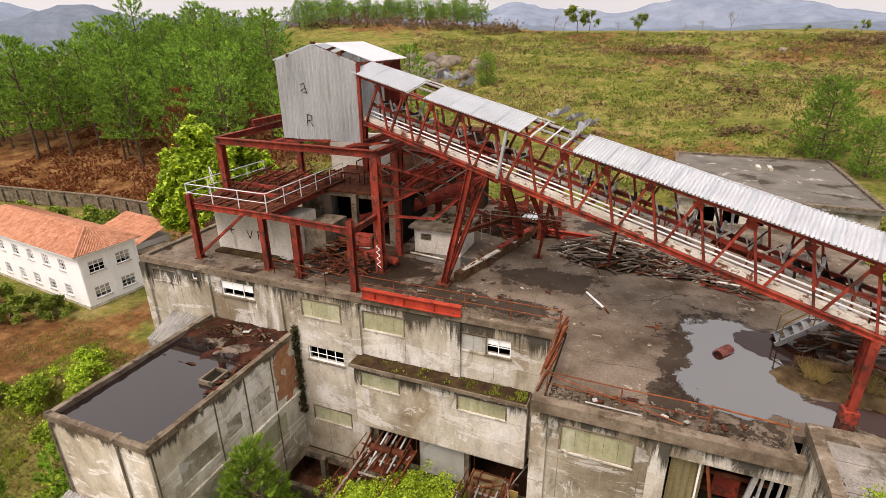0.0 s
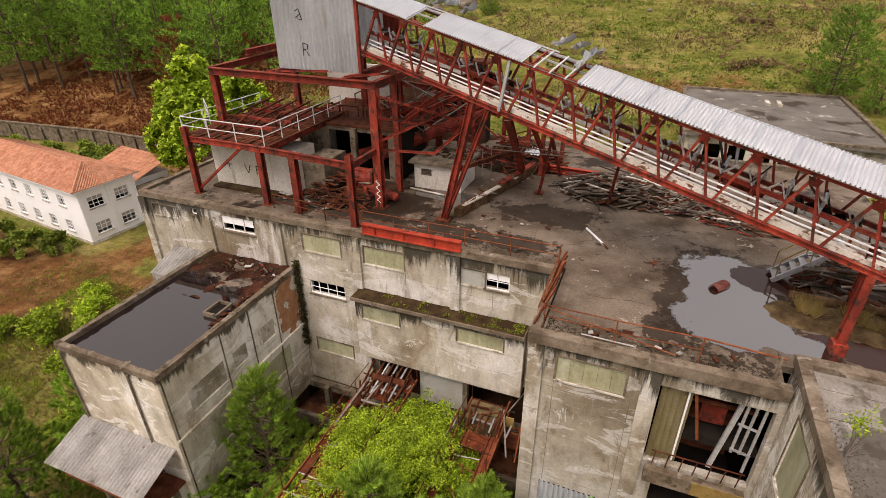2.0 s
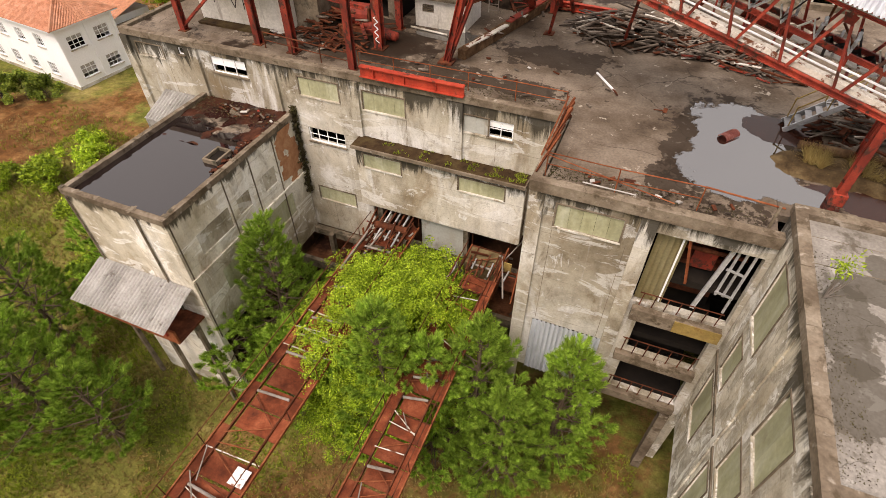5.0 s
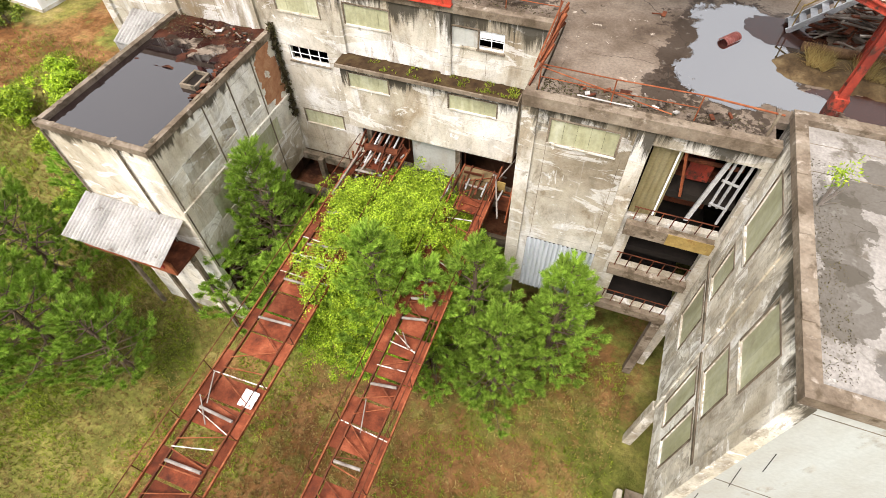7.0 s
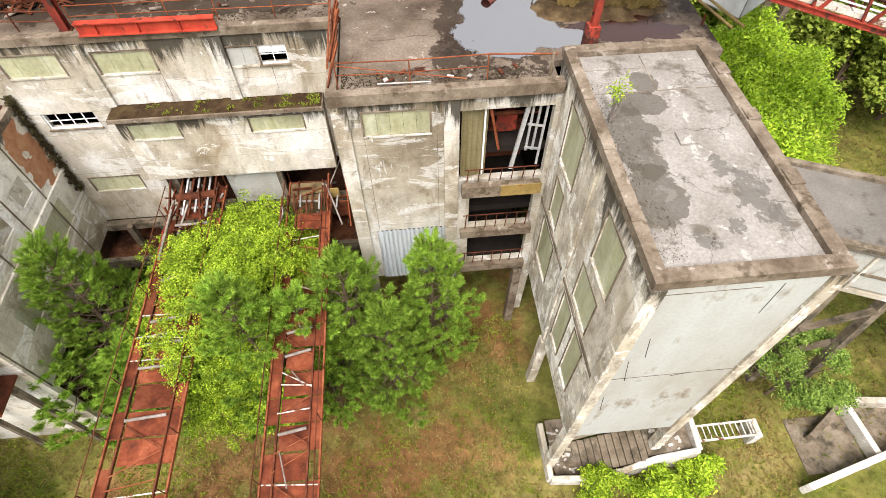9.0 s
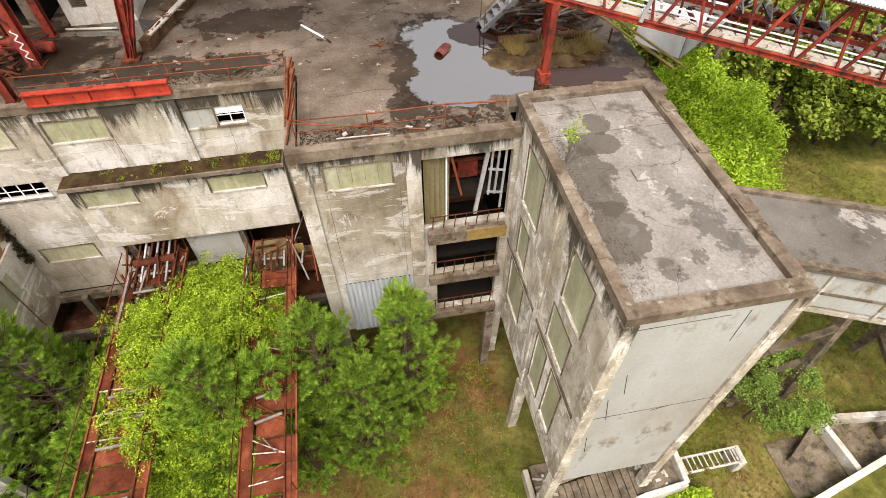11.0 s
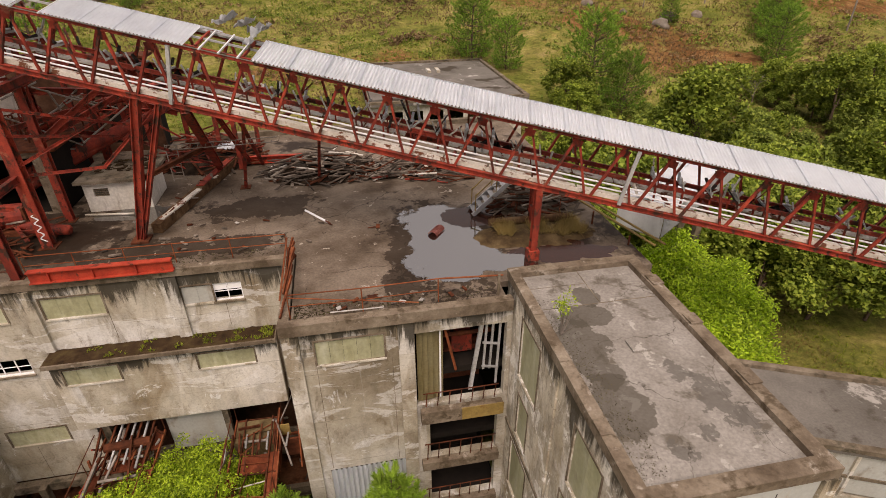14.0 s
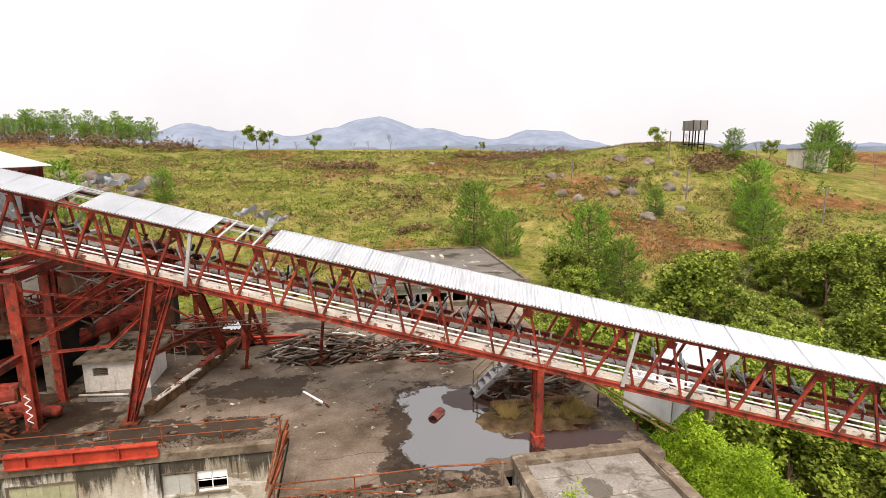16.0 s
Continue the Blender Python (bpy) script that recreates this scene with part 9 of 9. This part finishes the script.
    part("roof_slab", boxes((0.2, -0.8, 2.81, 3.4, 3.4, 2.95)), CONCRETE_DARK, w2)
    w2.matrix_basis = pose(-63.6, 36.4, -0.75, 0, 0, -7)


build_house()

# flat concrete building behind
bb = thing("back_building", "long low concrete building with a flat stained roof", "building", (8, 70, 3), kind="")
BZ = 9.0
part("wall", wall(bmesh.new(), "y", 60.0, 0.3, -1.6, 18.0, 1.0, BZ - 0.3, [(0.5 + 2.6 * k, 5.2, 2.3 + 2.6 * k, 7.8) for k in range(6)]), CONCRETE, bb)
part("wall", boxes((-1.6, 60.3, 1.0, -1.3, 84, BZ - 0.3)), CONCRETE, bb)
part("wall", boxes((17.7, 60.3, 1.0, 18.0, 84, BZ - 0.3)), CONCRETE, bb)
part("wall", boxes((-1.3, 83.7, 1.0, 17.7, 84, BZ - 0.3)), CONCRETE, bb)
part("floor", boxes((-1.3, 60.3, 4.2, 17.7, 83.7, 4.5)), DARK, bb)
part("roof", boxes((-2.2, 59.3, BZ - 0.3, 18.6, 84.6, BZ)), ASPHALT, bb)
for r in ((-2.2, 59.3, 18.6, 59.8), (-2.2, 84.1, 18.6, 84.6), (-2.2, 59.8, -1.7, 84.1), (18.1, 59.8, 18.6, 84.1)):
    part("parapet", boxes((r[0], r[1], BZ + 0.002, r[2], r[3], BZ + 0.3)), CONCRETE_DARK, bb)
part("raised_roof", boxes((-1.6, 59.9, BZ + 0.004, 7.2, 71, BZ + 0.5)), ASPHALT, bb, "dark raised roof section")
for x in (8.2, 9.6):
    part("skylight_curb", boxes((x, 76.0, BZ + 0.004, x + 0.5, 78.4, BZ + 0.35)), CONCRETE, bb)

# enclosed bridge leaving the tower
br = thing("conveyor_bridge", "enclosed concrete bridge with pale panelled sides on trestles", "bridge", (14, 4, GZ))
bd, bo = Vector((0.914, -0.407, 0)), Vector((5.25, 7.0, 0))
bn = Vector((0.407, 0.914, 0))


def bq(s, w, z):
    return bo + bd * s + bn * w + Vector((0, 0, z))


part("roof", one(bar, bq(-0.2, 2.05, 9.9), bq(38, 2.05, 9.9), 4.2, 0.2), ASPHALT, br)
for w in (0.05, 4.05):
    part("kerb", one(bar, bq(0, w, 10.08), bq(38, w, 10.08), 0.3, 0.2), CONCRETE_DARK, br)
part("floor", one(bar, bq(0, 2.05, 7.4), bq(38, 2.05, 7.4), 4.0, 0.25), CONCRETE, br)
for k in range(15):
    for w in (0.12, 3.98):
        part("side_panel", one(bar, bq(2.55 * k + 0.03, w, 8.75), bq(2.55 * k + 2.5, w, 8.75), 0.12, 2.1), PALE_WALL, br)
        part("panel_post", one(bar, bq(2.55 * k, w, 7.5), bq(2.55 * k, w, 9.8), 0.2), CONCRETE, br)
    part("waist_beam", one(bar, bq(2.55 * k, 0.04, 8.6), bq(2.55 * k + 2.55, 0.04, 8.6), 0.06, 0.14), CONCRETE_DARK, br)
for s in (7.5, 15, 24, 33):
    for w, lean in ((0.3, -0.9), (3.8, 0.9)):
        part("trestle_leg", one(bar, bq(s, w, 7.3), bq(s, w + lean, GZ - 0.3), 0.4), CONCRETE_DARK, br)
        part("trestle_leg", one(bar, bq(s + 2.0, w, 7.3), bq(s + 2.0, w + lean, GZ - 0.3), 0.4), CONCRETE_DARK, br)
    for z in (1.5, 4.4):
        part("trestle_tie", one(bar, bq(s, -0.3, z), bq(s, 4.4, z), 0.28), CONCRETE_DARK, br)
        part("trestle_tie", one(bar, bq(s, -0.3, z), bq(s + 2.0, 0.1, z + 2.2), 0.24), CONCRETE_DARK, br)

bs = thing("settling_basin", "open concrete settling basin with stained walls", "basin", (15, 0, GZ))
for a, b, h, m in (((11.9, -2.25), (18.5, -0.65), 0.75, CONCRETE_LOW), ((15.75, 1.45), (16.0, -1.1), 0.6, CONCRETE), ((13.3, 0.0), (15.7, 1.5), 0.5, CONCRETE_DARK), ((15.8, 1.6), (24, 0.6), 0.6, CONCRETE)):
    part("basin_wall", one(bar, (*a, GZ + h / 2), (*b, GZ + h / 2), 0.3, h + 0.3), m, bs)
part("apron", boxes((12.6, -1.6, GZ - 0.2, 15.7, 1.1, GZ + 0.06)), CONCRETE_DARK, bs)
part("basin_floor", boxes((16.1, -0.9, GZ - 0.3, 23, 1.3, GZ + 0.03)), CONCRETE_DARK, bs)
ld = thing("steel_ladder", "pale steel ladder lying as a footbridge", "ladder", (8.4, 0.5, 0.4))
for dy in (0.15, 0.85):
    part("rail", one(bar, (6.5, dy, 0.45), (10.4, dy + 0.05, 0.4), 0.08, 0.12), WALKWAY, ld)
for k in range(14):
    part("rung", one(bar, (6.65 + 0.28 * k, 0.15, 0.45), (6.65 + 0.28 * k, 0.9, 0.44), 0.05), WALKWAY, ld)
part("support", boxes((10.2, 0.1, GZ - 0.2, 10.6, 1.0, 0.34)), CONCRETE, ld)

# clad cross gallery below the conveyor
xg = thing("clad_chute", "white corrugated cross gallery passing under the conveyor", "chute", (11, 17, 13))
xa, xb = Vector((8.9, 15.4, 13.5)), Vector((17.5, 21.6, 13.5))
xd = (xb - xa).normalized()
xn = Vector((-xd.y, xd.x, 0))
for s in (-1.2, 1.2):
    part("side_sheet", corrugated(xa + xn * s, Vector((0, 0, 1.4)), xb - xa, 1, 0.03, 0.2), SHEET, xg)
    part("roof_sheet", corrugated(xa + xn * s * 1.12 + Vector((0, 0, 1.38)), -xn * s * 1.12 + Vector((0, 0, 0.55)), xb - xa, 1, 0.03, 0.2), ROOF_SHEET, xg)
part("end_wall", one(bar, xa + Vector((0, 0, 0.7)) - xn * 1.15, xa + Vector((0, 0, 0.7)) + xn * 1.15, 0.08, 1.4), SHEET, xg)
part("floor", one(bar, xa, xb, 2.3, 0.15), CONCRETE, xg)
for f in (0.6, 0.95):
    p = xa.lerp(xb, f)
    part("pier", boxes((p.x - 0.2, p.y - 0.2, GZ - 0.3, p.x + 0.2, p.y + 0.2, 13.2)), CONCRETE_DARK, xg)

# retaining wall at the edge of the wood
rw_ = thing("retaining_wall", "long dark stained retaining wall below the pine wood", "wall", (-92, 53, GZ), kind="structure")
for a, b in (((-128, 50.0), (-110, 51.6)), ((-110, 51.6), (-91, 53.2)), ((-91, 53.2), (-75, 52.6)), ((-75, 52.6), (-58, 53.5))):
    part("wall_length", one(bar, (*a, 0.3), (*b, 0.3), 0.4, 2.6), CONCRETE_DARK, rw_)
    part("coping", one(bar, (*a, 1.68), (*b, 1.68), 0.6, 0.16), CONCRETE_DARK, rw_)
    for k in range(5):
        p = Vector((*a, 0.2)).lerp(Vector((*b, 0.2)), (k + 0.5) / 5)
        part("buttress", boxes((p.x - 0.2, p.y - 0.5, GZ - 0.3, p.x + 0.2, p.y - 0.22, 1.4)), CONCRETE_DARK, rw_)

TANK_STEEL = material("weathered_tank_steel", [(0.13, 0.12, 0.11), (0.2, 0.19, 0.18), (0.27, 0.26, 0.25)], 0.7, (1, 1, 0.3), rough=0.7, bump=0.2, bump_scale=4)
wt = thing("water_tank", "weathered grey square water tank on dark legs atop the ridge", "water tank", (90, 129, 27))
wz = ground_z(90, 129)
for dx in (-1.8, 0.0, 1.8):
    for dy in (-2.0, 2.0):
        part("leg", one(bar, (90.5 + dx, 129 + dy, wz - 0.9), (90.5 + dx, 129 + dy, 31.2), 0.24), DARK, wt)
part("tank", boxes((88.4, 126.6, 31.2, 92.6, 131.4, 33.8)), TANK_STEEL, wt, "weathered grey sheet steel tank body")
for x in (88.4, 90.5, 92.6):
    part("stiffener", boxes((x - 0.1, 126.5, 31.1, x + 0.1, 126.6, 33.9)), DARK, wt)
for y in (126.85, 130.85):
    part("tie", boxes((88.6, y, wz + 1.0, 92.4, y + 0.2, wz + 1.22)), DARK, wt)
rhx, rhy = 123.0, 124.0
rz = 21.3
rh = thing("ridge_house", "small pale flat-roofed building on the ridge", "building", (rhx, rhy, rz))
part("wall", wall(bmesh.new(), "y", rhy - 3, 0.3, rhx - 3.9, rhx + 3.9, rz - 2, rz + 4.5, [(rhx - 3.5, rz + 2, rhx - 2, rz + 3.4), (rhx + 1, rz + 2, rhx + 2.5, rz + 3.4)]), HUT_WALL, rh)
part("wall", boxes((rhx - 3.9, rhy - 2.7, rz - 2, rhx + 3.9, rhy + 3, rz + 4.5)), HUT_WALL, rh)
part("roof", boxes((rhx - 4.2, rhy - 3.4, rz + 4.51, rhx + 4.2, rhy + 3.4, rz + 4.8)), CONCRETE_DARK, rh)


def pole(x, y, h, arm=True):
    z = ground_z(x, y)
    t = thing("utility_pole", "weathered utility pole on the hillside", "pole", (x, y, z), group="utility poles")
    part("shaft", one(pipe, (x, y, z - 0.5), (x + 0.1, y, z + h), 0.16, 8), DRY_WOOD, t)
    if arm:
        part("crossarm", one(bar, (x - 1.0, y, z + h - 0.4), (x + 1.2, y, z + h - 0.4), 0.14), DRY_WOOD, t)
        for k in (-0.8, 0.0, 0.9):
            part("insulator", one(pipe, (x + k, y, z + h - 0.33), (x + k, y, z + h - 0.1), 0.06, 6), WHITE_PAINT, t)


pole(93, 88, 7.5)
pole(72, 104, 7.0, False)
pole(78, 121, 8.0, False)
pole(50, 118, 6.0, False)

# rusty hopper hung at the inner corner of the bay
hp = thing("rusty_hopper", "rusted steel hopper plates beside the bay doorway", "hopper", (-8.6, 11.4, 6))
part("plate", one(bar, (-8.35, 11.6, 8.4), (-8.4, 10.6, 6.2), 0.9, 0.06, (1, 0, 0)), RUST_RAIL, hp)
part("plate", boxes((-9.0, 10.9, 6.4, -8.1, 11.0, 7.4)), RUST, hp)
part("yellow_plate", boxes((-9.2, 11.3, 7.3, -8.8, 11.36, 7.9)), YELLOW, hp)
for k in range(4):
    part("hose", one(pipe, (-8.3 + 0.06 * k, 11.7, 11.8 - k), (-8.25 + 0.05 * k, 11.2 - 0.2 * k, 5.5), 0.03, 6), RUBBER if k % 2 else WALKWAY, hp)
for k in range(10):
    part("broken_bar", one(bar, (-11.6 + 0.3 * k, 11.6, 7.3 + 0.08 * (k % 3)), (-11.4 + 0.28 * k, 10.2 + 0.1 * (k % 4), 7.6 + 0.15 * (k % 2)), 0.07), GALV if k % 3 == 0 else RUST, hp)
mch = thing("feed_machine", "grey feeder frame and brown rollers in the bay doorway", "machine", (-15.4, 12.0, 7.4))
for k in range(7):
    part("frame_bar", one(bar, (-16.2 + 0.26 * k, 12.9, 8.0), (-16.3 + 0.27 * k, 10.8 - 0.15 * (k % 3), 7.55), 0.08), GALV if k % 2 else RUST, mch)
part("roller", one(pipe, (-16.4, 11.6, 7.75), (-14.6, 11.7, 7.75), 0.2, 12), RUST, mch)

# a small motorcycle parked by the path
mt = thing("motorcycle", "small dark motorcycle parked on the dirt path", "motorcycle", (-65.5, 22.4, GZ))
mz = ground_z(-65.5, 22.4)
for dx in (-0.62, 0.62):
    wh = part("wheel", one(pipe, (-65.5 + dx, 22.34, mz + 0.3), (-65.5 + dx, 22.46, mz + 0.3), 0.3, 16), RUBBER, mt)
    part("hub", one(pipe, (-65.5 + dx, 22.31, mz + 0.3), (-65.5 + dx, 22.49, mz + 0.3), 0.1, 8), GALV, wh)
part("body", one(bar, (-66.0, 22.4, mz + 0.68), (-65.1, 22.4, mz + 0.75), 0.24, 0.22), RUBBER, mt)
part("fork", one(bar, (-64.88, 22.4, mz + 0.3), (-65.1, 22.4, mz + 1.0), 0.08), GALV, mt)
part("handlebar", one(pipe, (-65.1, 22.1, mz + 1.0), (-65.1, 22.7, mz + 1.0), 0.02, 6), GALV, mt)
part("seat", one(bar, (-66.1, 22.4, mz + 0.83), (-65.5, 22.4, mz + 0.82), 0.22, 0.08), RUBBER, mt)
